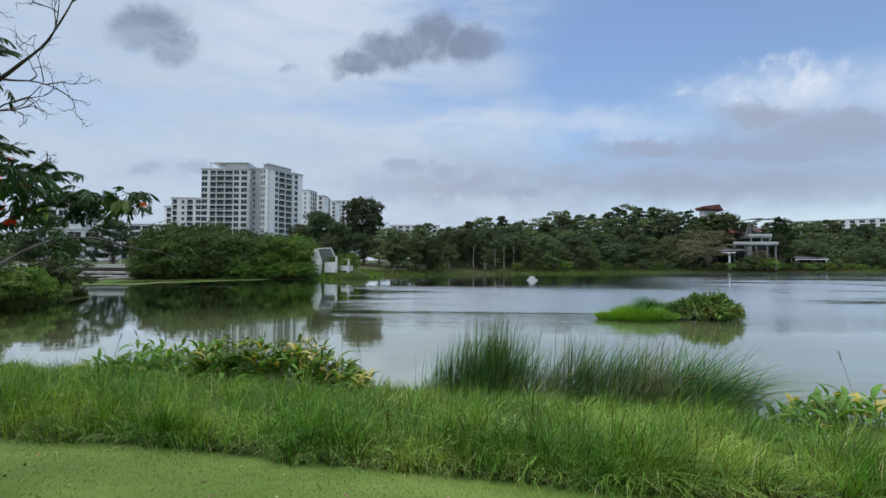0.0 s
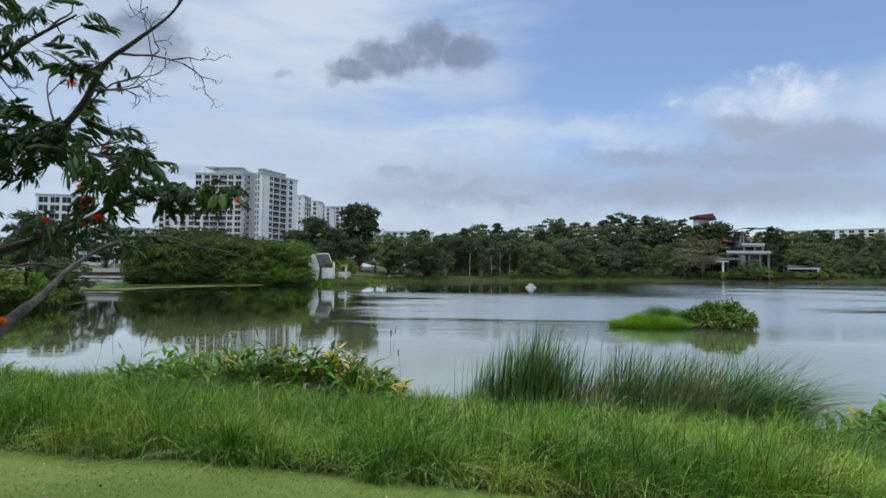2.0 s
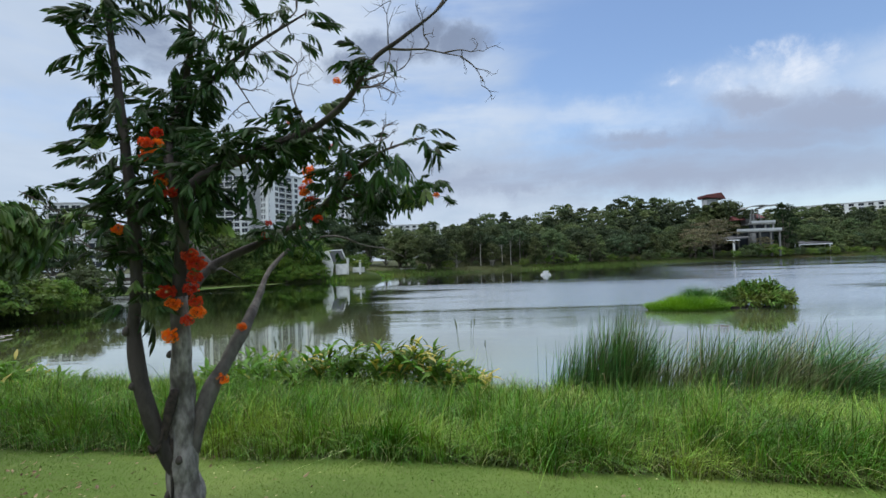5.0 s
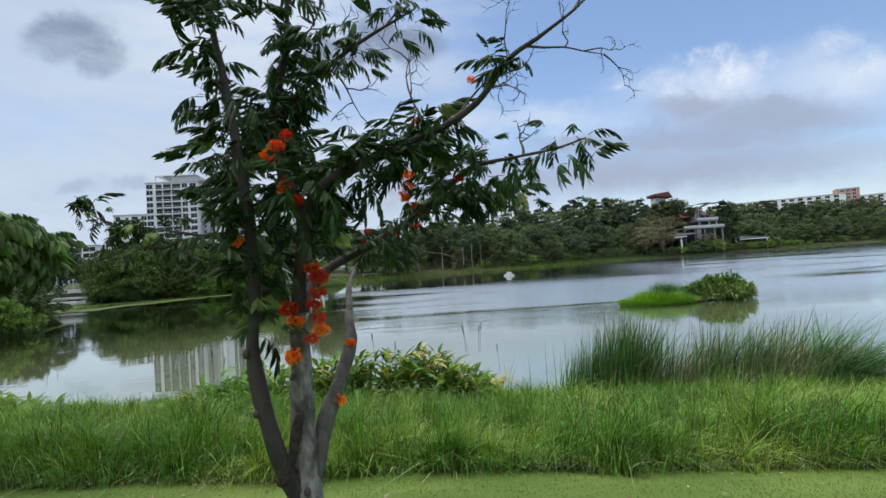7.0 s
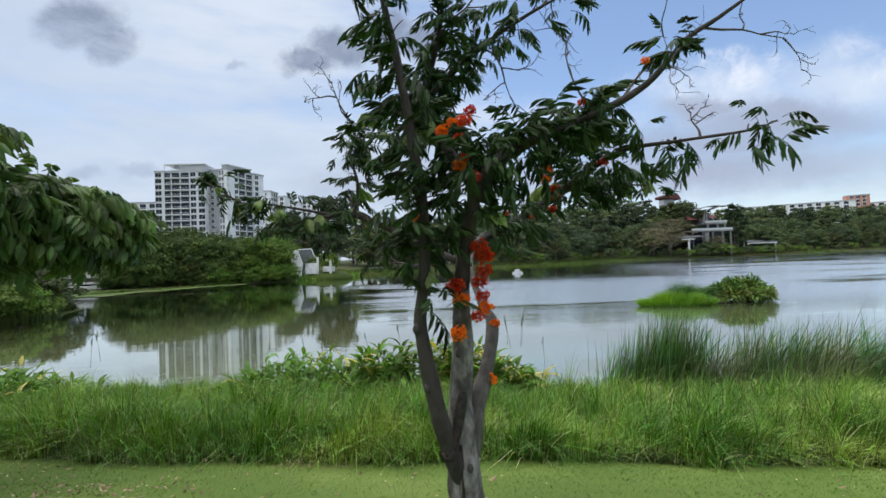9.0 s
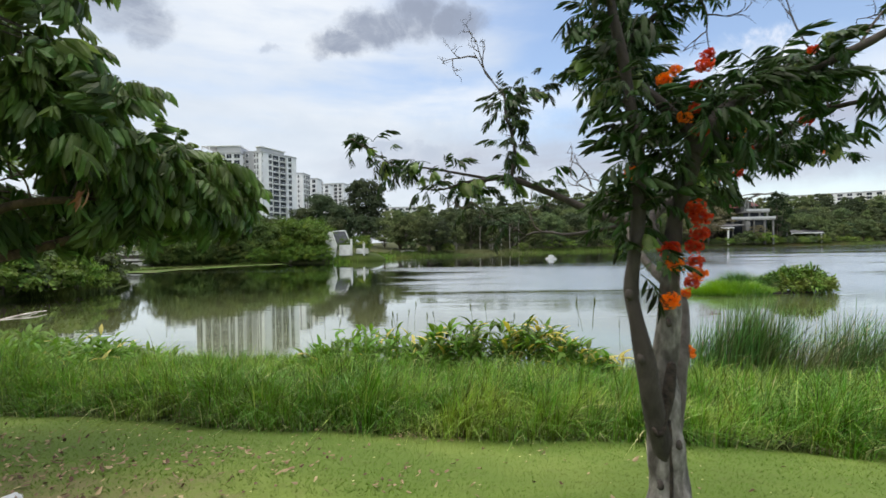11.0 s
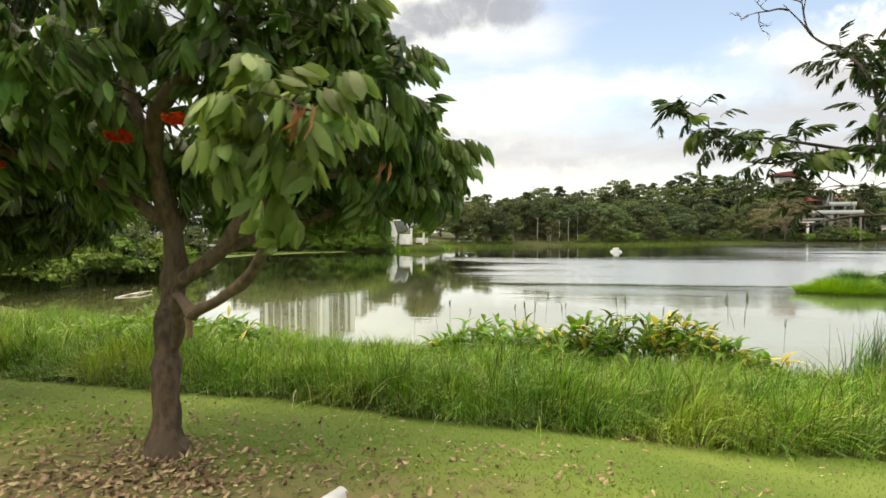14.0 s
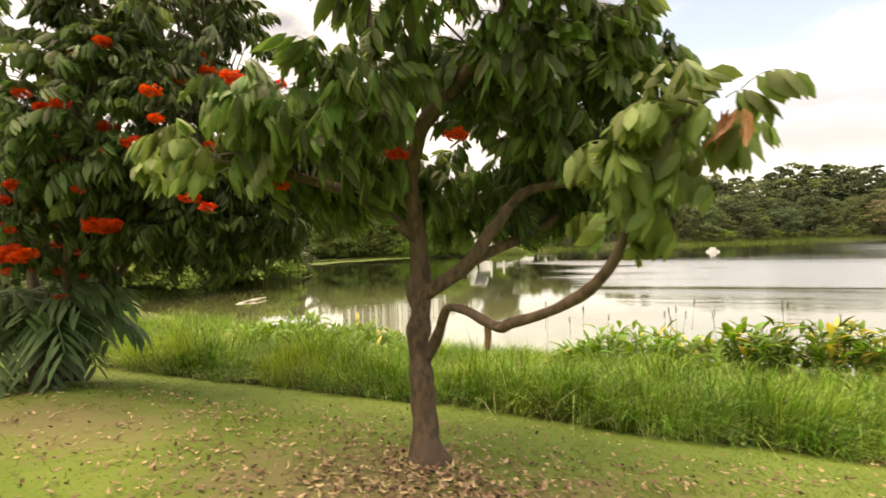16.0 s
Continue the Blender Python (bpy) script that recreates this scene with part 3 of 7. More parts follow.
def land(x, y):
    x, y = np.asarray(x, float), np.asarray(y, float)
    sd = lake_distance(x, y)
    far = np.interp(sd, [-12, -4, 0, 1.2, 6, 25, 120, 600], [-3.4, -2.4, WATER - 0.02, -0.75, -0.1, 0.6, 3.0, 3.5])
    rise = np.interp(x, [-40, -25, -5, 6, 16, 33, 68, 97, 115, 139, 180, 200, 260, 400], [0, 1.0, 5.5, 6.5, 9, 13, 16, 18, 16, 11.5, 12, 14, 13, 6])
    k = np.clip((sd - 14) / 56, 0, 1) * (y > 100)
    far = far + rise * k * k * (3 - 2 * k)
    d = front(x) - y
    e = (y - front(x)) / np.maximum(shore(x) - front(x), 0.5)
    near = np.where(d >= 0, np.interp(d, [0, 2.15, 2.7, 4, 12, 80], [-0.43, 0.10, 0.10, 0.18, 0.25, 0.5]), np.interp(e, [0, 1, 1.5, 3], [-0.43, WATER - 0.02, -1.9, -2.6]))
    k = np.clip((24.0 - y) / 6.0, 0, 1) * np.clip((x + 26) / 5.0, 0, 1) * np.clip((70 - x) / 20.0, 0, 1)
    bumps = 0.025 * np.sin(1.7 * x + 0.6 * y) * np.cos(1.3 * y - 0.4 * x)
    return near * k + far * (1 - k) + bumps * (np.abs(y) < 60)


# ---- ground and water ----
def steps(dense, edge, grow=1.35):
    """Grid lines: the dense ones given, then ever wider to both ends."""
    lo, hi = [dense[0]], [dense[-1]]
    w = dense[1] - dense[0]
    while lo[-1] > -edge:
        w *= grow
        lo.append(lo[-1] - w)
    w = dense[-1] - dense[-2]
    while hi[-1] < edge:
        w *= grow
        hi.append(hi[-1] + w)
    return np.concatenate([lo[:0:-1], dense, hi[1:]])


gx = steps(np.concatenate([np.arange(-70, -30, 1.6), np.arange(-30, 13, 0.4), np.arange(13, 240, 4.0)]), 3500)
gy = steps(np.concatenate([np.arange(-4, 15, 0.35), np.arange(15, 60, 1.4), np.arange(60, 330, 3.0)]), 3500)
GX, GY = np.meshgrid(gx, gy, indexing="ij")
GZ = land(GX, GY)
idx = np.arange(GX.size).reshape(GX.shape)
qa, qb, qc, qd = (s.ravel() for s in (idx[:-1, :-1], idx[1:, :-1], idx[1:, 1:], idx[:-1, 1:]))
ground_heap = Heap().add(np.stack([GX, GY, GZ], -1), np.concatenate([np.stack([qa, qb, qc], 1), np.stack([qa, qc, qd], 1)]))
ground = part("ground", ground_heap, TURF, None, "mown green lawn sloping gently to the lake bank", True)
tagged(ground, category="ground", kind="structure")

wx, wy = steps(np.arange(-120, 330, 30.0), 900, 1.6), steps(np.arange(-60, 270, 30.0), 600, 1.6)
wx, wy = wx[(wx > -130) & (wx < 540)], wy[(wy > -70) & (wy < 300)]
WX, WY = np.meshgrid(wx, wy, indexing="ij")
idx = np.arange(WX.size).reshape(WX.shape)
qa, qb, qc, qd = (s.ravel() for s in (idx[:-1, :-1], idx[1:, :-1], idx[1:, 1:], idx[:-1, 1:]))
water_heap = Heap().add(np.stack([WX, WY, 0 * WX + WATER], -1), np.concatenate([np.stack([qa, qb, qc], 1), np.stack([qa, qc, qd], 1)]))
tagged(part("water", water_heap, LAKE, None, "calm murky green lake water with faint ripples", True), category="water", kind="structure")


# ---- lawn, long grass, reeds ----
def scatter(n, x0, x1, lo, hi, seed):
    r = np.random.default_rng(seed)
    x = r.uniform(x0, x1, n)
    y = lo(x) + (hi(x) - lo(x)) * r.uniform(0, 1, n)
    return x, y, r


def clumped(x, y, scale, seed=0.0):
    return np.array([noise.noise(Vector((a * scale + seed, b * scale, seed))) for a, b in zip(x, y)])


x, y, r = scatter(230000, -15, 8.5, lambda x: np.full_like(x, 1.2), lambda x: front(x) + 0.1, 11)
near_w = r.uniform(0, 1, len(x)) < np.interp(np.abs(y - 3.4), [0, 2.5], [1, 0.75])
bare = np.minimum(np.hypot((x + 6.7) / 1.7, (y - 2.65) / 0.75), np.hypot((x + 9.3) / 1.9, (y - 3.0) / 0.8)) + 0.6 * clumped(x, y, 2.2)
keep = near_w & (r.uniform(0, 1, len(x)) < np.interp(bare, [0.2, 1.35], [0.2, 1]))
x, y = x[keep], y[keep]
n = len(x)
a = r.uniform(0, 2 * np.pi, n)
lawn = blades(Heap(), np.stack([x, y, land(x, y) - 0.004], 1), r.uniform(0.01, 0.028, n), np.stack([np.cos(a), np.sin(a)], 1), r.uniform(0.006, 0.011, n), r.uniform(0.2, 1.3, n), None, 1, 3)
tagged(part("lawn_grass", lawn, LAWN, None, "short mown lawn grass, yellowish green"), category="grass", kind="stuff")

tx, ty, r = scatter(6600, -19, 12, lambda x: front(x) - 0.1, lambda x: shore(x) + 0.15, 12)
ex = r.uniform(-15, 9, 2400)
tx, ty = np.concatenate([tx, ex]), np.concatenate([ty, front(ex) + 0.9 * r.uniform(0, 1, len(ex)) ** 1.5])
ty = ty + 0.22 * clumped(tx, 0 * ty, 1.7, 4.0) * np.interp(ty - front(tx), [0, 1.2], [1, 0])
te = np.clip((ty - front(tx)) / (shore(tx) - front(tx)), 0, 1)
th = np.interp(te, [0, 0.08, 0.3, 0.7, 1], [0.42, 0.62, 0.68, 0.5, 0.36]) * (1 - 0.55 * np.exp(-(((tx - 7.6) / 0.9) ** 2)) * np.clip(3 * te - 0.8, 0, 1)) * (1 + 0.6 * clumped(tx, ty, 0.8) + 0.5 * clumped(tx, ty, 2.1, 7.0) + 0.2 * r.normal(0, 1, len(tx)).clip(-1.2, 1.6))
tuft = np.repeat(np.arange(len(tx)), r.integers(11, 28, len(tx)))
n = len(tuft)
a, q = r.uniform(0, 2 * np.pi, n), np.abs(r.normal(0, 0.085, n))
x, y = tx[tuft] + q * np.cos(a), ty[tuft] + q * np.sin(a)
e = te[tuft]
tall = 1.02 * th[tuft] * r.uniform(0.5, 1.1, n) * (1 - 1.6 * q).clip(0.3, 1)
wind = 0.3 + 0.45 * clumped(tx, ty, 0.5, 3.0)[tuft]
lean = np.stack([np.cos(a) * 0.8 + wind, np.sin(a) * 0.8 - np.where(e < 0.1, 0.55, 0.1)], 1)
lean /= np.linalg.norm(lean, axis=1)[:, None]
foot = np.stack([x, y, land(x, y) - 0.02], 1)
wide, bow = r.uniform(0.007, 0.016, n), (0.45 + 5.2 * q) * r.gamma(2.4, 0.4, n).clip(0, 2.4)
pale = r.uniform(0, 1, n) < 0.09
for mat, pick, name, label in ((GRASS, ~pale, "long_grass", "tall unmown bank grass, bright green, leaning in the wind"), (GRASS_PALE, pale, "grass_tips", "light yellow-green drooping grass blades on the bank")):
    h = blades(Heap(), foot[pick], tall[pick], lean[pick], wide[pick], bow[pick], None, 5, 5, 3)
    tagged(part(name, h, mat, None, label), category="grass", kind="stuff")

ux = r.uniform(-14, 9, 7500)
uy = front(ux) + np.abs(r.normal(0, 0.22, len(ux))) - 0.06
ua = r.normal(-1.2, 0.9, len(ux))
thick = 0.5 + 0.5 * clumped(ux, uy, 0.9, 9.0)
under = blades(Heap(), np.stack([ux, uy, land(ux, uy) - 0.01], 1), r.uniform(0.06, 0.2, len(ux)) * (0.3 + 1.3 * thick) * np.interp(ux, [-3, 2], [1, 1.6]), np.stack([np.cos(ua), np.sin(ua)], 1), r.uniform(0.012, 0.03, len(ux)), r.uniform(0.4, 1.6, len(ux)), None, 3, 8)
tagged(part("undergrowth", under, UNDER, None, "withered brownish undergrowth at the foot of the long grass"), category="grass", kind="stuff")

pick = r.uniform(0, 1, n) < 0.04
xs, ys = x[pick], y[pick]
k = len(xs)
a = r.uniform(-2.2, 0.9, k)
straw = blades(Heap(), np.stack([xs, ys - 0.05, land(xs, ys) - 0.01], 1), tall[pick] * r.uniform(0.5, 1.05, k), np.stack([np.cos(a), np.sin(a)], 1), r.uniform(0.007, 0.015, k), r.gamma(4.0, 0.2, k), None, 3, 6)
tagged(part("dry_straw", straw, STRAW, None, "pale dry straw blades among the long grass"), category="grass", kind="stuff")


r = np.random.default_rng(14)
specks = Heap()
for i in range(230):
    sx = r.uniform(-9, 5)
    sy = float(front(sx)) - r.uniform(0.1, 3.2)
    sz = float(land(np.array([sx]), np.array([sy]))[0]) + r.uniform(0.02, 0.045)
    size, a = r.uniform(0.004, 0.009), r.uniform(0, 6.28)
    ring = [(sx + size * math.cos(a + 1.2566 * k), sy + size * math.sin(a + 1.2566 * k), sz + 0.35 * size) for k in range(5)]
    specks.add([(sx, sy, sz), *ring], [(0, 1 + k, 1 + (k + 1) % 5) for k in range(5)])
tagged(part("lawn_flowers", specks, STRAW, None, "tiny pale flowers dotted over the lawn"), category="flowers", kind="stuff")


def reed_bed(name, label, spots, seed):
    """A thing made of reed clumps: rows of x, y, spread, count, height, bend."""
    bed = thing(name, label, "reeds", (spots[0][0], spots[0][1], WATER))
    o = np.array([spots[0][0], spots[0][1], WATER])
    r = np.random.default_rng(seed)
    for cx, cy, spread, count, high, bend in spots:
        for mat, share, low, nm in ((REED, 1.2, 0.5, "reed_clump"), (REED_DRY, 0.09, 0.3, "dry_reed")):
            k = int(count * share)
            bx, by = r.normal(cx - 0.12, spread, k), r.normal(cy, spread * 0.7, k)
            a = r.normal(-0.15, 0.9, k)
            hh = Heap()
            blades(hh, np.stack([bx, by, np.full(k, WATER - 0.05)], 1) - o, 1.13 * high * r.uniform(low, 1.12, k) * np.where(r.uniform(0, 1, k) < 0.08, 1.14, 1.0), np.stack([np.cos(a), np.sin(a)], 1), r.uniform(0.011, 0.024, k), np.abs(r.normal(bend, 0.2, k)) + np.where(r.uniform(0, 1, k) < 0.12, 0.7, 0), None, 5, seed + k)
            tagged(part(nm, hh, mat, bed), kind="stuff")
    return bed


reed_bed("reed_bed", "dense stand of dark green reeds in shallow water", [
    (2.1, 9.75, 0.2, 170, 1.1, 0.2), (2.6, 9.75, 0.22, 330, 1.4, 0.14), (3.05, 9.8, 0.2, 420, 1.66, 0.13), (3.5, 9.7, 0.24, 340, 1.42, 0.22), (4.15, 9.6, 0.28, 230, 1.12, 0.35), (4.75, 9.65, 0.24, 330, 1.36, 0.25),
    (5.45, 9.5, 0.3, 400, 1.36, 0.3), (6.1, 9.5, 0.34, 420, 1.42, 0.42), (6.8, 9.4, 0.32, 420, 1.45, 0.6), (7.25, 9.3, 0.28, 320, 1.35, 0.95), (7.45, 9.2, 0.26, 160, 1.25, 1.35)], 21)


# ---- broad-leaved bank plants ----
def broad_leaf(length, width, fold, droop, seed):
    """A long pointed leaf on a short stalk, along x, with a folded midrib and a wavy rim."""
    r = np.random.default_rng(seed)
    s = np.array([0, 0.16, 0.34, 0.55, 0.78, 1.0])
    w = width * np.array([0.05, 0.55, 0.95, 1.0, 0.62, 0.0]) / 2
    x, z = length * s * (1 - 0.12 * droop * s), -droop * length * 0.45 * s**2.2
    v, f = [], []
    for i in range(6):
        wav = r.normal(0, 0.12, 2) * w[i]
        v += [(x[i], -w[i], z[i] + fold * w[i] + wav[0]), (x[i], 0, z[i]), (x[i], w[i], z[i] + fold * w[i] + wav[1])]
    for i in range(5):
        for j in (0, 1):
            a = 3 * i + j
            f += [(a, a + 3, a + 4), (a, a + 4, a + 1)]
    return np.array(v), np.array(f)


LEAF_DATA = [broad_leaf(0.32 + 0.03 * i, 0.08 + 0.007 * i, 0.5, 0.4 + 0.25 * i, 40 + i) for i in range(5)]
CANNA_LEAVES = [Heap().add(*q).mesh("leaf", CANNA, True) for q in LEAF_DATA]
CANNA_LEAVES_Y = []
for i in range(2):
    me = CANNA_LEAVES[i + 1].copy()
    me.materials.clear()
    me.materials.append(CANNA_YELLOW)
    CANNA_LEAVES_Y.append(me)
SPIKE = Heap()
tube(SPIKE, [(0, 0, 0, 0.004), (0.02, 0, 0.25, 0.0035), (0.05, 0.0, 0.5, 0.003)], 4, 2)
for i in range(7):
    z = 0.44 + 0.02 * i
    tube(SPIKE, [(0.045, 0, z, 0.004), (0.06 + 0.004 * (i % 2), 0.010 * (-1) ** i, z + 0.035, 0.005), (0.075, 0.014 * (-1) ** i, z + 0.065, 0.001)], 4, 1)
SPIKE_MESH = SPIKE.mesh("flower_spike", UNDER)


def canna_bed(name, label, x0, x1, y0, y1, count, high, yellow, spikes, seed, group=""):
    r = np.random.default_rng(seed)
    cx, cy = (x0 + x1) / 2, (y0 + y1) / 2
    cz = float(land(np.array([cx]), np.array([cy]))[0])
    bed = thing(name, label, "plants", (cx, cy, max(cz, WATER)), group)
    stems, rows = Heap(), []
    for i in range(count):
        x, y = r.uniform(x0, x1), r.uniform(y0, y1)
        k = 1 - 0.75 * (2 * abs(x - cx) / (x1 - x0)) ** 2.5
        zg = max(float(land(np.array([x]), np.array([y]))[0]), WATER) - bed.location.z
        top = zg + high * k * r.uniform(0.55, 1.1) * (1 + 0.35 * noise.noise(Vector((x * 1.3, y * 1.3, seed))))
        leaves = r.integers(3, 6)
        tube(stems, [(x - cx, y - cy, zg - 0.03, 0.007), (x - cx + r.normal(0, 0.03), y - cy, (zg + top) / 2, 0.006), (x - cx + r.normal(0, 0.05), y - cy, top - 0.05, 0.004)], 4, 1)
        for j in range(leaves):
            a = r.uniform(0, 2 * np.pi)
            up = r.uniform(0.2, 1.6) if j else 2.2
            m = Matrix.Translation((x - cx + 0.02 * math.cos(a), y - cy + 0.02 * math.sin(a), top - r.uniform(0.0, 0.7) * max(top - zg, 0.1))) @ frame_of((math.cos(a), math.sin(a), up)) @ Matrix.Scale(r.uniform(0.7, 1.15), 4)
            src = CANNA_LEAVES_Y if r.uniform() < yellow * (1.9 if x > cx else 0.5) else CANNA_LEAVES
            rows.append((y, m, src[r.integers(len(src))]))
    rows.sort(key=lambda w: w[0])
    rest = Heap()
    for i, (_, m, me) in enumerate(rows):
        if i < 290 or me in CANNA_LEAVES_Y:
            part("leaf", me, None, bed, at=m)
        else:
            rest.add(moved(LEAF_DATA[CANNA_LEAVES.index(me)][0], m), LEAF_DATA[CANNA_LEAVES.index(me)][1])
    if rest.n:
        tagged(part("leaves", rest, CANNA, bed), kind="stuff")
    tagged(part("stalk", stems, CANNA, bed), kind="stuff")
    for i in range(spikes):
        x, y = r.uniform(x0 - 0.3, x1), r.uniform(y0, y1)
        part("flower_spike", SPIKE_MESH, None, bed, at=Matrix.Translation((x - cx, y - cy, high * r.uniform(0.75, 1.0))) @ Matrix.Rotation(r.uniform(-0.5, 0.5), 4, "X") @ Matrix.Rotation(r.uniform(0, 6.3), 4, "Z"))
    return bed


canna_bed("canna_bed", "broad-leaved canna clump with yellowing leaves and flower spikes", -3.8, 0.3, 9.2, 10.6, 330, 0.98, 0.12, 12, 51)
canna_bed("canna_bed", "low strip of pointed green canna leaves at the water", -5.9, -2.9, 9.5, 10.9, 130, 0.72, 0.06, 8, 52)
canna_bed("canna_bed", "canna clump with yellow-tipped leaves beside the reeds", 7.6, 9.6, 7.2, 8.6, 70, 0.72, 0.2, 1, 53)
canna_bed("canna_bed", "sprawling bright green broad-leaved plants on the bank", -13.6, -8.6, 8.6, 10.9, 300, 0.62, 0.03, 4, 54)
canna_bed("canna_bed", "small lone canna plant with a yellow leaf", 0.1, 0.45, 9.2, 9.5, 5, 0.6, 0.5, 1, 55)


# ---- the three flowering trees on the lawn ----
def leaflet(length, width, droop):
    s = np.array([0, 0.26, 0.64, 1.0])
    w = width * np.array([0.08, 0.92, 0.86, 0.0]) / 2
    v = []
    for i in range(4):
        z = -droop * length * s[i] ** 2
        v += [(length * s[i], -w[i], z - 0.25 * w[i]), (length * s[i], 0, z + 0.15 * w[i]), (length * s[i], w[i], z - 0.25 * w[i])]
    f = []
    for i in range(3):
        for j in (0, 1):
            a = 3 * i + j
            f += [(a, a + 3, a + 4), (a, a + 4, a + 1)] if i < 2 else [(a, 10, a + 1)]
    return np.array(v), np.array(f)


def spray(pairs, length, leaf, wide, hang, seed, ahead=0.0):
    """A feathered leaf along x: a bowed stalk from which long leaflets hang in pairs, like a comb."""
    r = np.random.default_rng(seed)
    h = Heap()
    s = np.linspace(0, 1, pairs + 2)
    stalk = np.stack([length * s * (1 - 0.12 * s), 0.06 * length * np.sin(3 * s + seed), length * (0.16 * np.sin(2.6 * s) - 0.26 * s**2)], 1)
    tube(h, [(*p, 0.0035 * (1 - 0.6 * q)) for p, q in zip(stalk[:: max(1, pairs // 3)], s[:: max(1, pairs // 3)])], 3, 1)
    for i in range(1, pairs + 1):
        for side in (-1, 1):
            size = leaf * (0.75 + 0.35 * math.sin(math.pi * (i + 1) / (pairs + 2))) * r.uniform(0.8, 1.15)
            v, f = leaflet(size, wide * size / leaf * r.uniform(0.85, 1.15), r.uniform(0.05, 0.35))
            d = Vector((r.uniform(0.1, 0.55) + ahead, side * r.uniform(0.25, 0.75), -hang * r.uniform(0.6, 1.2)))
            m = Matrix.Translation(Vector(stalk[i + 1])) @ frame_of(d, (0.25, side * 0.8, 0.6), r.normal(0, 0.35))
            h.add(moved(v, m), f)
    return h


def sprays(leaf, wide, hang, pairs, length, mat, seed, count=4, ahead=0.0):
    heaps = [spray(pairs + (i % 2), length * (0.85 + 0.12 * i), leaf * (0.9 + 0.08 * i), wide, hang * (0.7 + 0.22 * i), seed + i, ahead) for i in range(count)]
    return heaps, [q.mesh("leaf_spray", mat, True) for q in heaps]


def flower_head(radius, seed, mat):
    r = np.random.default_rng(seed)
    h = Heap()
    for i in range(130):
        d = r.normal(0, 1, 3)
        d[2] *= 0.7
        d /= np.linalg.norm(d)
        c = d * radius * r.uniform(0.2, 1.0)
        a = np.cross(d, r.normal(0, 1, 3))
        a /= np.linalg.norm(a)
        b = np.cross(d, a)
        p = radius * r.uniform(0.2, 0.34)
        h.add([c, c + (a + 0.5 * d) * p, c + d * p * 0.9, c + (b + 0.5 * d) * p, c - (a - 0.5 * d) * p, c - (b - 0.5 * d) * p], [(0, 1, 2), (0, 2, 3), (0, 4, 2), (0, 2, 5)])
    return h.mesh("flower_head", mat)


FLOWERS = {"orange": [flower_head(0.055 + 0.012 * i, 70 + i, PETAL_ORANGE) for i in range(3)], "red": [flower_head(0.055 + 0.012 * i, 75 + i, PETAL_RED) for i in range(3)]}
SMALL_H, SMALL_M = sprays(0.11, 0.0265, 0.62, 6, 0.21, LEAF, 100, 5, 0.3)
LARGE_H, LARGE_M = sprays(0.165, 0.056, 1.25, 5, 0.30, LEAF_BROAD, 110)
DEEP_H, DEEP_M = sprays(0.155, 0.05, 1.2, 5, 0.29, LEAF_DEEP, 130)
YOUNG_H, YOUNG_M = sprays(0.175, 0.074, 1.4, 4, 0.25, LEAF_YOUNG, 120, 3)


def crown_of(tree, origin, ends, heaps, meshes, single, seed, per=(5, 8), young=0.0, scale=(0.8, 1.15), rise=0.1):
    """Leaf sprays round the twig ends (place, way out): the foremost are parts, the rest one joined crown."""
    r = np.random.default_rng(seed)
    rows = []
    for p, out in ends:
        for j in range(r.integers(*per)):
            a = r.normal(0, 1, 3) * (0.75, 0.75, 0.5) + np.array(out) * 0.8
            a[2] = np.clip(a[2] + rise, -0.5, 0.4)
            q = np.array(p) + r.normal(0, 0.05, 3)
            m = Matrix.Translation(q - origin) @ frame_of(a, (0, 0, 1), r.normal(0, 0.3)) @ Matrix.Scale(r.uniform(*scale), 4)
            rows.append((q[1], m, r.integers(len(meshes)), r.uniform() < young * (1 if out[2] > -0.2 else 0.3)))
    rows.sort(key=lambda w: w[0])
    joined, joined_young = Heap(), Heap()
    for i, (_, m, k, new_leaf) in enumerate(rows):
        hs, ms = (YOUNG_H, YOUNG_M) if new_leaf else (heaps, meshes)
        k %= len(ms)
        if i < single:
            part("leaf_spray", ms[k], None, tree, at=m)
        else:
            v, f = np.concatenate(hs[k].v), np.concatenate(hs[k].f)
            (joined_young if new_leaf else joined).add(moved(v, m), f)
    if joined.n:
        tagged(part("crown", joined, meshes[0].materials[0], tree), kind="stuff")
    if joined_young.n:
        tagged(part("young_leaves", joined_young, LEAF_YOUNG, tree, "fresh yellow-green leaves"), kind="stuff")


def twig(h, a, b, radius, r, sag=0.08):
    a, b = np.array(a, float), np.array(b, float)
    mid = (a + b) / 2 + r.normal(0, 0.06, 3) * np.linalg.norm(b - a) + (0, 0, sag * np.linalg.norm(b - a))
    tube(h, [(*a, radius), (*mid, radius * 0.75), (*b, radius * 0.4)], 5, 3)


def bare_twigs(h, start, way, length, r, depth=3, radius=0.006):
    """A leafless forking twig."""
    p, d = np.array(start, float), np.array(way, float) / np.linalg.norm(way)
    rows = [(*p, radius)]
    for i in range(4):
        d = d + r.normal(0, 0.28, 3)
        d /= np.linalg.norm(d)
        p = p + d * length / 4
        rows.append((*p, radius * (1 - 0.18 * (i + 1))))
        if depth and i:
            bare_twigs(h, p, d + r.normal(0, 0.7, 3), length * 0.5, r, depth - 1, radius * 0.6)
    tube(h, rows, 4, 2)


def on_limb(rows, s):
    p = spline(rows, 6)
    return p[int(s * (len(p) - 1)), :3]


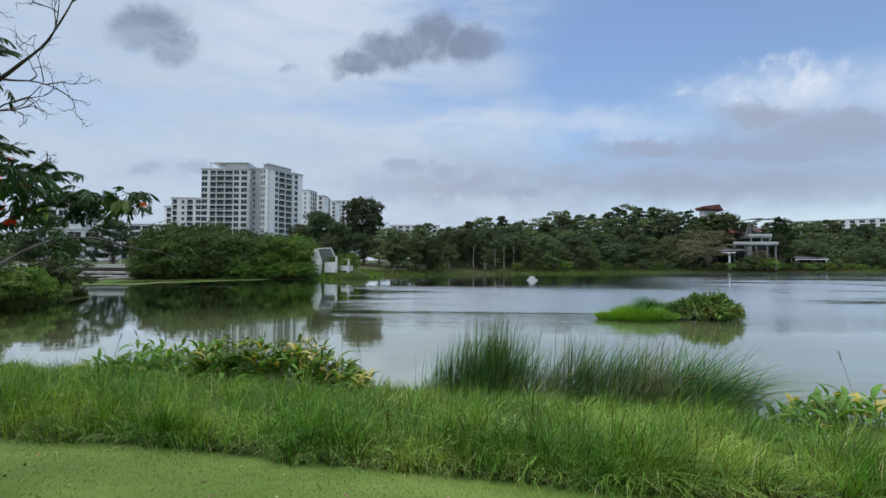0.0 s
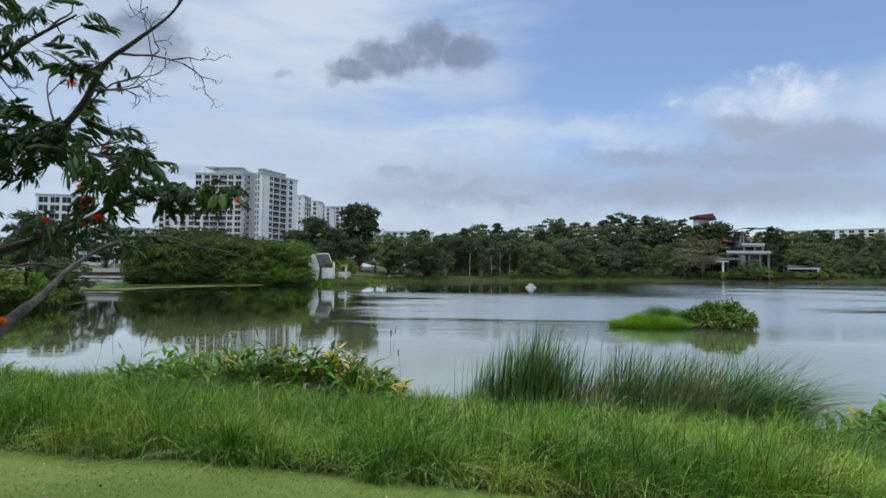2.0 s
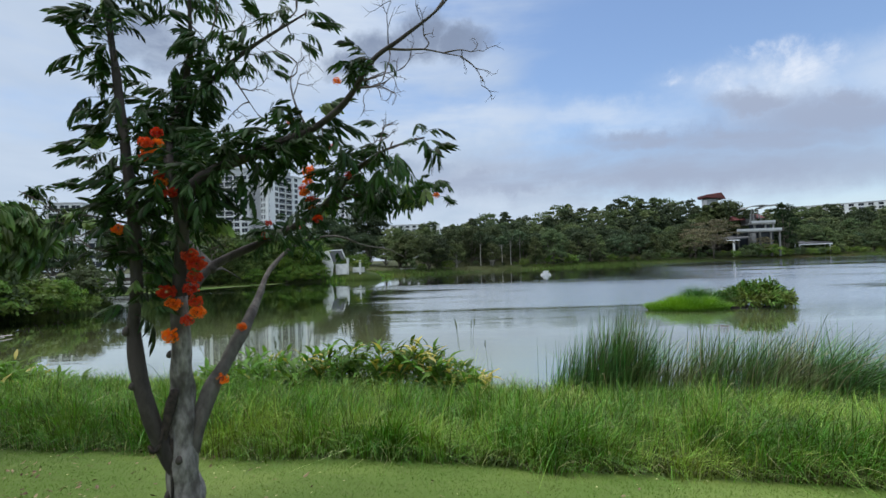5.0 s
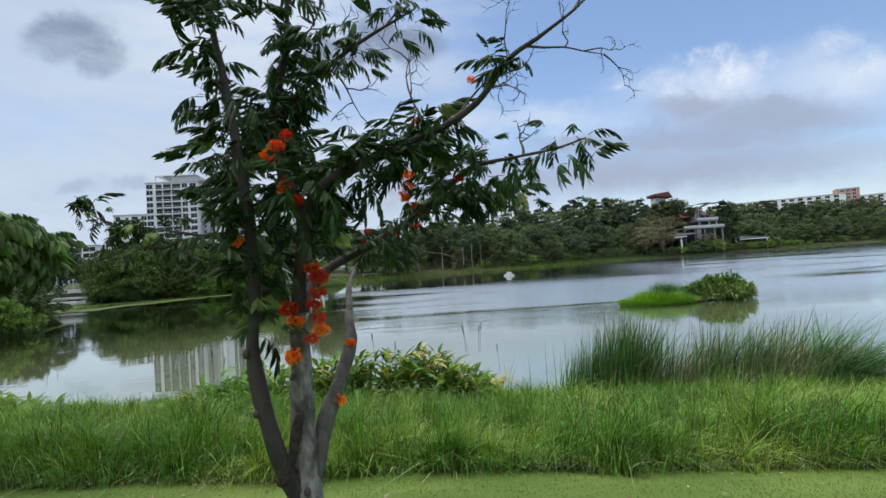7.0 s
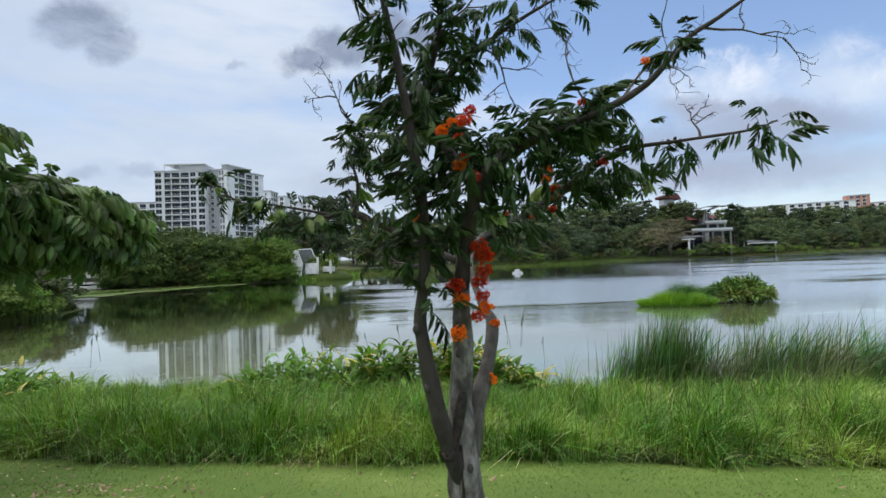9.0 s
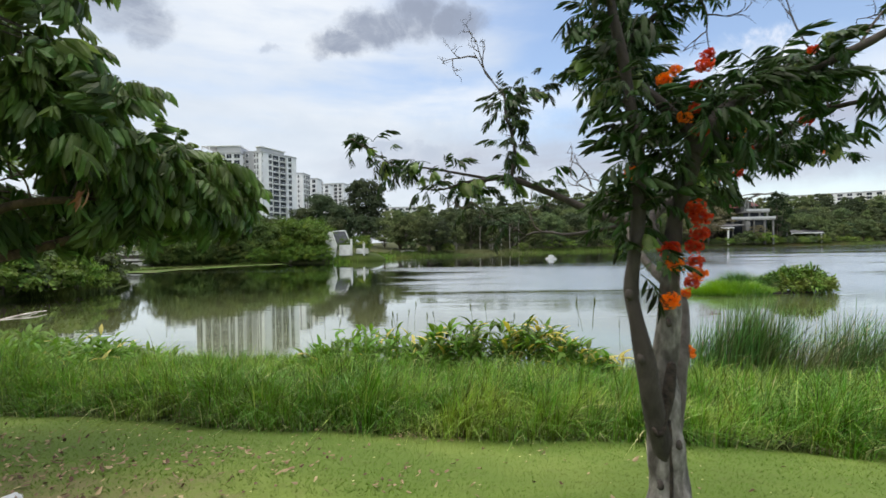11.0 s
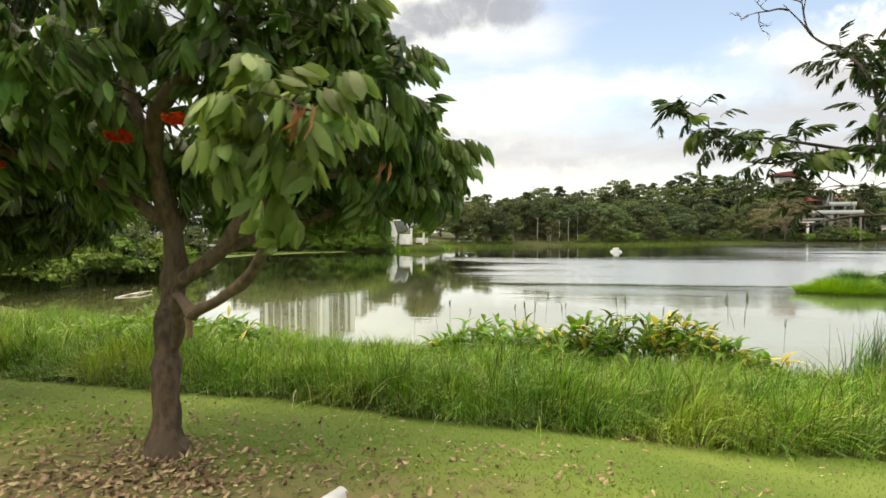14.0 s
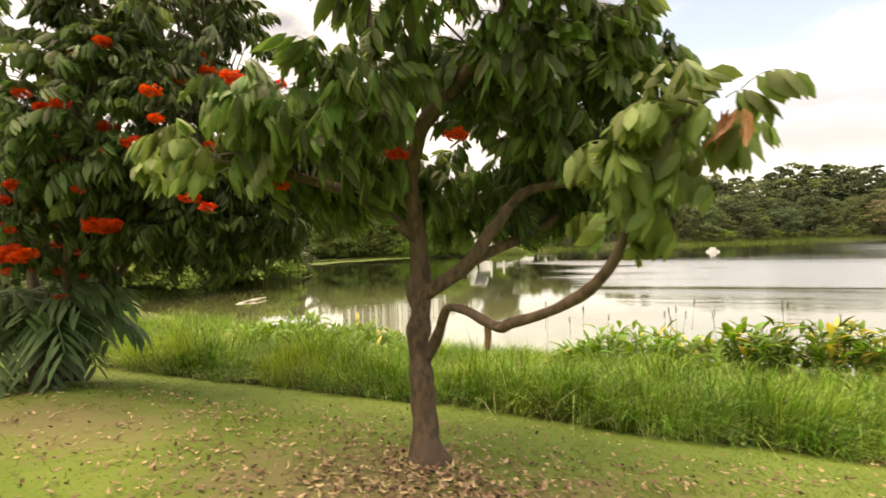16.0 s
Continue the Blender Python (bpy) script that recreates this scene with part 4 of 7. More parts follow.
# slim tree with three stems, sparse leaves and bare twigs
def slim_tree():
    o = np.array([-1.53, 2.78, 0.06])
    tree = thing("flowering_tree", "slim grey-stemmed tree with sparse leaves and orange flowers", "tree", o)
    r = np.random.default_rng(31)

    def limb(name, rows, sides=9, label="", bark=BARK_GREY):
        rows = [(a - o[0], b - o[1], c - o[2], d) for a, b, c, d in rows]
        part(name, tube(Heap(), rows, sides, 6, 0.28), bark, tree, label, True)

    limb("trunk", [(-1.53, 2.80, 0.0, 0.13), (-1.53, 2.79, 0.16, 0.108), (-1.535, 2.79, 0.3, 0.096), (-1.545, 2.79, 0.45, 0.082), (-1.548, 2.79, 0.57, 0.078), (-1.545, 2.80, 0.80, 0.066), (-1.535, 2.78, 1.0, 0.054), (-1.53, 2.77, 1.2, 0.05), (-1.53, 2.76, 1.4, 0.045)], 14)
    left = [(-1.555, 2.77, 0.36, 0.03), (-1.59, 2.74, 0.5, 0.052), (-1.635, 2.70, 0.66, 0.055), (-1.675, 2.67, 0.84, 0.05), (-1.71, 2.66, 1.02, 0.044), (-1.74, 2.68, 1.25, 0.043), (-1.715, 2.67, 1.51, 0.040), (-1.71, 2.65, 1.79, 0.042), (-1.74, 2.65, 2.1, 0.036), (-1.81, 2.68, 2.55, 0.03), (-1.90, 2.72, 3.06, 0.022), (-1.94, 2.72, 3.6, 0.012)]
    right = [(-1.535, 2.80, 0.36, 0.03), (-1.50, 2.81, 0.55, 0.052), (-1.44, 2.88, 0.82, 0.05), (-1.37, 2.98, 1.0, 0.044), (-1.33, 3.12, 1.17, 0.042), (-1.38, 3.42, 1.33, 0.033), (-1.4, 3.7, 1.54, 0.024), (-1.28, 4.0, 1.74, 0.017), (-1.05, 4.25, 1.8, 0.012), (-0.85, 4.45, 1.72, 0.009), (-0.66, 4.65, 1.68, 0.006), (-0.52, 4.75, 1.6, 0.004)]
    middle = [(-1.53, 2.76, 1.35, 0.053), (-1.5, 2.74, 1.62, 0.05), (-1.45, 2.66, 1.88, 0.046), (-1.53, 2.7, 2.06, 0.038), (-1.68, 2.92, 2.34, 0.034), (-1.70, 3.02, 2.48, 0.03), (-1.58, 2.99, 2.9, 0.02), (-1.53, 2.9, 3.4, 0.01)]
    upper = [(-1.44, 2.65, 1.86, 0.05), (-1.36, 2.65, 2.02, 0.046), (-1.2, 2.72, 2.13, 0.042), (-0.98, 2.77, 2.23, 0.036), (-0.77, 2.79, 2.31, 0.03), (-0.53, 2.69, 2.43, 0.024), (-0.36, 2.62, 2.62, 0.019), (-0.2, 2.6, 2.72, 0.014), (0.0, 2.59, 2.86, 0.009), (0.12, 2.58, 3.0, 0.004)]
    mid_up = [(-1.70, 3.0, 2.45, 0.028), (-1.58, 2.98, 2.57, 0.026), (-1.43, 2.96, 2.7, 0.023), (-1.17, 2.94, 2.88, 0.016), (-0.82, 2.95, 3.08, 0.007)]
    reach = [(-1.51, 2.8, 1.4, 0.034), (-1.49, 3.08, 1.58, 0.038), (-1.22, 3.3, 1.74, 0.036), (-0.91, 3.36, 1.92, 0.031), (-0.67, 3.19, 2.09, 0.024), (-0.51, 3.05, 2.17, 0.018), (-0.38, 2.7, 2.13, 0.012), (-0.24, 2.37, 2.09, 0.008), (-0.08, 2.4, 2.14, 0.005)]
    rear = [(-1.48, 3.02, 1.54, 0.034), (-1.68, 3.28, 1.62, 0.033), (-1.95, 3.46, 1.78, 0.03), (-2.22, 3.55, 1.895, 0.024), (-2.38, 3.545, 1.885, 0.017), (-2.51, 3.54, 1.87, 0.013), (-2.66, 3.59, 1.835, 0.009), (-2.82, 3.62, 1.85, 0.004)]
    rear_tip = [(-2.32, 3.55, 1.89, 0.013), (-2.6, 3.57, 1.95, 0.011), (-2.8, 3.6, 1.99, 0.009), (-2.96, 3.59, 2.0, 0.007), (-3.12, 3.55, 2.1, 0.005), (-3.25, 3.53, 2.18, 0.003)]
    rear_up = [(-2.2, 3.54, 1.87, 0.018), (-2.17, 3.57, 2.1, 0.015), (-2.22, 3.6, 2.32, 0.012), (-2.21, 3.8, 2.5, 0.01), (-2.27, 3.97, 2.66, 0.008), (-2.34, 4.0, 2.78, 0.006), (-2.41, 4.07, 2.93, 0.003)]
    rear_side = [(-2.21, 3.6, 2.3, 0.01), (-2.1, 3.64, 2.46, 0.008), (-1.95, 3.7, 2.5, 0.006), (-1.72, 3.7, 2.6, 0.003)]
    hang = [(-1.6, 3.18, 1.56, 0.018), (-1.81, 3.57, 1.52, 0.015), (-1.9, 3.85, 1.545, 0.013), (-2.0, 4.15, 1.54, 0.011), (-2.08, 4.58, 1.45, 0.005)]
    hang_up = [(-2.02, 4.2, 1.53, 0.007), (-2.12, 4.22, 1.6, 0.006), (-2.3, 4.25, 1.7, 0.004), (-2.42, 4.25, 1.8, 0.002)]
    back_r = [(-0.85, 3.33, 1.95, 0.02), (-0.62, 3.45, 2.04, 0.016), (-0.35, 3.6, 2.06, 0.011), (-0.1, 3.71, 2.04, 0.005)]
    limbs = dict(left=left, right=right, middle=middle, upper=upper, mid_up=mid_up, reach=reach, rear=rear, rear_tip=rear_tip, rear_up=rear_up, rear_side=rear_side, hang=hang, hang_up=hang_up, back_r=back_r)
    for name, rows in limbs.items():
        rows = [(a, b, c, d * (0.88 if c < 1.2 else 0.74)) for a, b, c, d in rows]
        main = name in ("left", "right", "middle")
        # limbs and stems take darker bark that holds the shade under the crown
        limb("stem" if main else "limb", rows, 12 if main else 8, bark=BARK_DARK_SHADED if name != "right" else BARK_STEM)
    for x, y, z, s in [(-1.60, 2.725, 0.30, 0.022), (-1.53, 2.708, 0.22, 0.018), (-1.52, 2.712, 0.50, 0.02), (-1.60, 2.74, 0.46, 0.024), (-1.72, 2.63, 0.93, 0.02), (-1.76, 2.645, 1.22, 0.022), (-1.56, 2.70, 1.08, 0.016)]:
        bump = tube(Heap(), [(x - o[0], y - o[1] + s * 0.6, z - o[2] - s, s * 0.3), (x - o[0], y - o[1], z - o[2] - s * 0.3, s * 0.8), (x - o[0], y - o[1] + s * 0.2, z - o[2] + s * 0.6, s * 0.7), (x - o[0], y - o[1] + s, z - o[2] + s * 1.4, s * 0.2)], 8, 3, 0.4)
        part("knot", bump, BARK_DARK_SHADED, tree, "small dark knot in the bark", True)
    # a scar where a stem was sawn off, and cracks below it
    scar = [(-1.605, 2.70, 0.57, 0.012), (-1.58, 2.70, 0.68, 0.024), (-1.555, 2.705, 0.80, 0.03), (-1.54, 2.72, 0.885, 0.02)]
    part("stub", tube(Heap(), [(a - o[0], b - o[1], c - o[2], d) for a, b, c, d in scar], 9, 4, 0.35), CRACK, tree, "dark scarred stub of a sawn stem", True)
    for rows in ([(-1.655, 2.665, 0.60, 0.008), (-1.63, 2.668, 0.565, 0.014), (-1.60, 2.675, 0.60, 0.013), (-1.585, 2.685, 0.70, 0.01)], [(-1.56, 2.712, 0.62, 0.007), (-1.555, 2.708, 0.4, 0.009), (-1.56, 2.70, 0.2, 0.008), (-1.555, 2.69, 0.02, 0.005)]):
        part("bark_crack", tube(Heap(), [(a - o[0], b - o[1], c - o[2], d) for a, b, c, d in rows], 6, 4, 0.4), CRACK, tree, "dark crack in the bark", True)
    ends, twigs = [], Heap()
    plan = [("left", 0.6, 1.0, 42), ("middle", 0.22, 0.6, 26), ("left", 0.5, 0.62, 7), ("reach", 0.22, 0.4, 8), ("middle", 0.6, 1.0, 27), ("upper", 0.16, 0.5, 36), ("upper", 0.6, 0.7, 4), ("reach", 0.4, 0.62, 13), ("reach", 0.66, 0.76, 3), ("mid_up", 0.0, 1.0, 26), ("back_r", 0.2, 0.95, 22), ("right", 0.6, 0.72, 4)]
    airy = [("rear", 0.3, 0.5, 8), ("rear", 0.6, 1.0, 12), ("rear_tip", 0.2, 0.98, 20), ("rear_up", 0.1, 0.6, 24), ("rear_side", 0.2, 1.0, 10), ("hang_up", 0.2, 0.9, 4), ("reach", 0.84, 0.98, 5)]
    small = []
    for rows, found in ((plan, ends), (airy, small)):
        for name, s0, s1, count in rows:
            for i in range(count):
                s = s0 + (s1 - s0) * (i + r.uniform()) / count
                a = on_limb(limbs[name], min(s, 0.999))
                d = r.normal(0, 1, 3) * (1, 1, 0.6)
                d /= np.linalg.norm(d)
                b = a + d * r.uniform(0.02, 0.12) * (0.5 if found is small else 1)
                twig(twigs, a - o, b - o, 0.005, r)
                found.append((b, d))
    for name, s, way, size in [("upper", 0.98, (0.5, -0.1, 0.6), 0.4), ("upper", 0.88, (0.5, 0.1, 0.5), 0.35), ("upper", 0.74, (0.6, 0.2, 0.4), 0.4), ("upper", 0.5, (0.1, 0.5, 1), 0.6), ("upper", 0.45, (-0.3, 0.5, 0.9), 0.5), ("upper", 0.6, (0.7, 0.3, 0.1), 0.3),
                               ("middle", 0.85, (0.4, 0, 0.8), 0.5), ("rear_up", 0.95, (-0.5, 0.1, 0.5), 0.25), ("rear_up", 0.7, (-0.6, 0, 0.5), 0.3), ("reach", 0.62, (0.1, 0, 1), 0.2), ("reach", 0.8, (0.3, 0, 0.9), 0.18),
                               ("left", 0.6, (-0.7, 0, 0.7), 0.3), ("mid_up", 0.6, (0.7, 0, -0.3), 0.35), ("mid_up", 0.9, (0.5, 0, 0.5), 0.4), ("rear", 0.55, (-0.4, 0, -0.7), 0.25), ("hang", 0.6, (-0.5, 0, 0.6), 0.25)]:
        bare_twigs(twigs, on_limb(limbs[name], s) - o, way, size, r, 3, 0.008)
    tagged(part("twig", twigs, TWIG, tree, "thin dark twigs, many of them bare"), kind="stuff")
    crown_of(tree, o, ends, SMALL_H, SMALL_M, 300, 32, (3, 6), 0.03, (0.4, 0.86), 0.05)
    crown_of(tree, o, small, SMALL_H, SMALL_M, 130, 33, (2, 4), 0.05, (0.36, 0.7), 0.0)
    spots = [("orange", -1.53, 2.70, 1.36), ("orange", -1.55, 2.71, 1.19), ("orange", -1.32, 3.06, 1.18), ("red", -1.43, 2.71, 1.44), ("red", -1.42, 2.73, 1.37), ("red", -1.40, 2.72, 1.58), ("red", -1.43, 2.70, 1.62), ("orange", -1.38, 2.92, 0.9), ("red", -1.56, 2.69, 1.43), ("red", -1.41, 2.71, 1.5), ("orange", -1.41, 2.73, 1.31), ("red", -1.45, 2.70, 1.27),
             ("orange", -1.76, 2.6, 1.78), ("orange", -1.52, 2.6, 2.02), ("orange", -1.6, 2.62, 2.2), ("orange", -1.55, 2.62, 2.24), ("red", -1.46, 2.58, 1.96), ("orange", -0.93, 3.22, 2.1), ("orange", -0.95, 3.2, 2.03), ("red", -0.9, 3.2, 1.97), ("orange", -0.92, 3.2, 2.17), ("red", -0.97, 3.22, 2.06), ("red", -1.5, 2.46, 2.2), ("red", -1.53, 2.48, 2.13), ("red", -1.5, 2.55, 2.05), ("red", -1.47, 2.5, 2.26), ("orange", -0.9, 3.18, 1.92),
             ("red", -0.9, 3.3, 1.86), ("red", -0.86, 2.74, 2.36), ("orange", -0.56, 2.64, 2.53), ("red", -1.2, 3.22, 1.84), ("red", -1.22, 3.22, 1.76), ("red", -0.62, 3.12, 2.12), ("orange", -0.12, 3.66, 2.04), ("red", -1.02, 3.3, 1.82), ("red", -0.75, 3.15, 2.3)]
    for colour, x, y, z in spots:
        s = r.uniform(0.48, 0.64) if z < 1.7 else r.uniform(0.36, 0.52)
        part("flower_head", FLOWERS[colour][r.integers(3)], None, tree, "orange flower head" if colour == "orange" else "red flower head", at=Matrix.Translation((x - o[0], y - o[1], z - o[2])) @ Matrix.Rotation(r.uniform(0, 6), 4, "Z") @ Matrix.Diagonal((s, s, s * 0.95, 1)))
    return tree


def blob_ends(blobs, count, r, low=None, gaps=()):
    """Twig ends near the skin of a crown made of a few ellipsoids: rows of centre and radii."""
    out = []
    while len(out) < count:
        b = np.array(blobs[r.integers(len(blobs))])
        d = r.normal(0, 1, 3)
        d /= np.linalg.norm(d)
        p = b[:3] + d * b[3:] * r.uniform(0.45, 1.0) ** 0.5
        inside = any((((p - np.array(q[:3])) / np.array(q[3:])) ** 2).sum() < 0.35 for q in blobs)
        if (low is not None and p[2] < low) or (inside and r.uniform() < 0.55) or any(np.linalg.norm(p - np.array(q[:3])) < q[3] for q in gaps):
            continue
        out.append((p, d))
    return out


def round_tree():
    o = np.array([-6.26, 3.30, 0.10])
    tree = thing("flowering_tree", "low spreading dark-barked tree with dense drooping leaves", "tree", o)
    r = np.random.default_rng(41)

    def limb(name, rows, sides=9):
        rows = [(a - o[0], b - o[1], c - o[2], d) for a, b, c, d in rows]
        part(name, tube(Heap(), rows, sides, 8, 0.32), BARK_BROWN, tree, smooth=True)

    limb("trunk", [(-6.26, 3.29, -0.06, 0.19), (-6.265, 3.3, 0.07, 0.145), (-6.275, 3.31, 0.17, 0.105), (-6.29, 3.32, 0.27, 0.084), (-6.305, 3.34, 0.4, 0.076), (-6.32, 3.36, 0.52, 0.078), (-6.335, 3.38, 0.62, 0.088), (-6.35, 3.4, 0.7, 0.074), (-6.36, 3.42, 0.8, 0.07), (-6.365, 3.45, 0.9, 0.082), (-6.37, 3.48, 0.98, 0.07), (-6.38, 3.52, 1.12, 0.08), (-6.37, 3.54, 1.25, 0.065)], 14)
    main = [(-6.37, 3.54, 1.2, 0.07), (-6.38, 3.5, 1.5, 0.06), (-6.36, 3.35, 1.85, 0.052), (-6.24, 3.22, 2.15, 0.048), (-6.0, 3.18, 2.38, 0.042), (-5.75, 3.15, 2.65, 0.034), (-5.6, 3.2, 3.1, 0.02)]
    right = [(-6.36, 3.5, 1.1, 0.055), (-6.2, 3.47, 1.2, 0.05), (-6.0, 3.47, 1.34, 0.046), (-5.84, 3.46, 1.55, 0.04), (-5.6, 3.6, 1.8, 0.03), (-5.0, 3.9, 1.85, 0.02)]
    low = [(-6.3, 3.4, 0.68, 0.03), (-6.21, 3.34, 0.84, 0.036), (-6.11, 3.19, 1.02, 0.03), (-6.05, 3.12, 1.085, 0.026), (-5.9, 2.96, 1.085, 0.025), (-5.71, 2.77, 1.045, 0.029), (-5.62, 2.7, 1.075, 0.027), (-5.44, 2.6, 1.15, 0.024), (-5.25, 2.53, 1.27, 0.026), (-5.14, 2.46, 1.45, 0.018), (-5.1, 2.38, 1.75, 0.01)]
    left = [(-6.38, 3.48, 1.5, 0.045), (-6.65, 3.3, 1.75, 0.038), (-7.0, 3.05, 1.9, 0.028), (-7.4, 2.8, 2.0, 0.012)]
    low_tip = [(-5.12, 2.42, 1.62, 0.013), (-5.04, 2.32, 1.82, 0.011), (-4.95, 2.26, 1.87, 0.008), (-4.88, 2.2, 1.87, 0.004)]
    back = [(-6.38, 3.52, 1.45, 0.045), (-6.5, 3.95, 1.8, 0.036), (-6.6, 4.4, 2.1, 0.02)]
    back_r = [(-6.0, 3.47, 1.34, 0.04), (-5.6, 4.0, 1.55, 0.032), (-5.2, 4.5, 1.85, 0.02), (-5.0, 5.1, 2.0, 0.009)]
    top = [(-6.36, 3.35, 1.85, 0.04), (-6.6, 3.4, 2.5, 0.03), (-6.7, 3.5, 3.3, 0.015)]
    limbs = [main, right, low, low_tip, left, back, back_r, top]
    for rows in limbs:
        limb("limb", rows, 10)
    snag = [(-5.76, 2.82, 1.05, 0.02), (-5.765, 2.83, 0.99, 0.019), (-5.77, 2.84, 0.92, 0.015)]
    part("stub", tube(Heap(), [(a - o[0], b - o[1], c - o[2], d) for a, b, c, d in snag], 7, 3, 0.2), STAKE_WOOD, tree, "broken brown stub under the low limb")
    nodes = np.concatenate([spline(rows, 6)[4:, :3] for rows in limbs])
    blobs = [(-6.2, 3.7, 2.75, 1.2, 1.2, 1.1), (-5.5, 3.9, 2.25, 0.7, 0.95, 0.6), (-5.25, 4.4, 2.1, 0.5, 0.65, 0.3), (-5.12, 5.05, 2.06, 0.34, 0.52, 0.2), (-6.85, 3.4, 2.35, 0.65, 0.7, 0.4), (-6.5, 4.3, 2.3, 1.1, 0.9, 0.75), (-5.8, 3.3, 3.1, 0.75, 0.8, 0.7)]
    ends = blob_ends(blobs, 320, r, 1.55, [(-6.05, 2.9, 2.12, 0.3), (-7.05, 3.4, 2.95, 0.5), (-6.8, 3.0, 2.75, 0.3), (-6.26, 3.4, 2.2, 0.36), (-6.46, 4.0, 2.35, 0.36), (-6.73, 4.8, 2.54, 0.36), (-5.8, 3.3, 2.0, 0.2), (-5.95, 4.1, 2.1, 0.2), (-6.1, 4.9, 2.2, 0.2)])
    ends += [(on_limb(low_tip, (i + 0.5) / 12) + r.normal(0, 1, 3).clip(-1.3, 1.3) * (0.09, 0.07, 0.04), r.normal(0, 1, 3) * (1, 1, 0.2)) for i in range(12)]
    ends += [(np.array((-7.35, 2.75, 1.98)) + r.normal(0, 1, 3) * (0.24, 0.15, 0.12), r.normal(0, 1, 3) * (1, 1, 0.3)) for i in range(10)]
    twigs = Heap()
    for p, d in ends:
        a = nodes[np.argmin(np.linalg.norm(nodes - (p - np.array(d) * 0.1), axis=1))]
        a = p + (a - p) * min(1.0, 0.5 / max(np.linalg.norm(a - p), 1e-6))
        twig(twigs, a - o, p - o, 0.008, r, 0.05)
    tagged(part("twig", twigs, TWIG, tree), kind="stuff")
    crown_of(tree, o, ends[:320], LARGE_H, LARGE_M, 260, 42, (5, 8), 0.06, (0.65, 1.1))
    crown_of(tree, o, ends[320:], YOUNG_H, YOUNG_M, 300, 43, (4, 6), 0.0, (0.6, 0.92))
    for colour, x, y, z in [("red", -6.3, 3.0, 1.98), ("red", -5.95, 3.0, 2.06), ("red", -7.06, 2.95, 1.84), ("red", -7.04, 2.95, 2.45), ("red", -7.6, 2.8, 1.78)]:
        s = r.uniform(0.6, 0.8)
        part("flower_head", FLOWERS[colour][r.integers(3)], None, tree, "red flower head", at=Matrix.Translation((x - o[0], y - o[1], z - o[2])) @ Matrix.Diagonal((s, s, s * 0.7, 1)))
    for i, (x, y, z) in enumerate([(-4.86, 2.14, 1.86), (-4.9, 3.3, 1.85)]):
        for j in range(4):
            v, f = leaflet(0.13, 0.05, 0.5)
            m = Matrix.Translation((x - o[0] + 0.02 * j, y - o[1], z - o[2])) @ frame_of((0.3 * math.cos(2 * j), 0.3 * math.sin(2 * j), -1), (1, 0.3 * j, 0))
            part("withered_leaf", Heap().add(moved(v, m), f), LEAF_DEAD, tree, "hanging withered reddish leaf")
    return tree


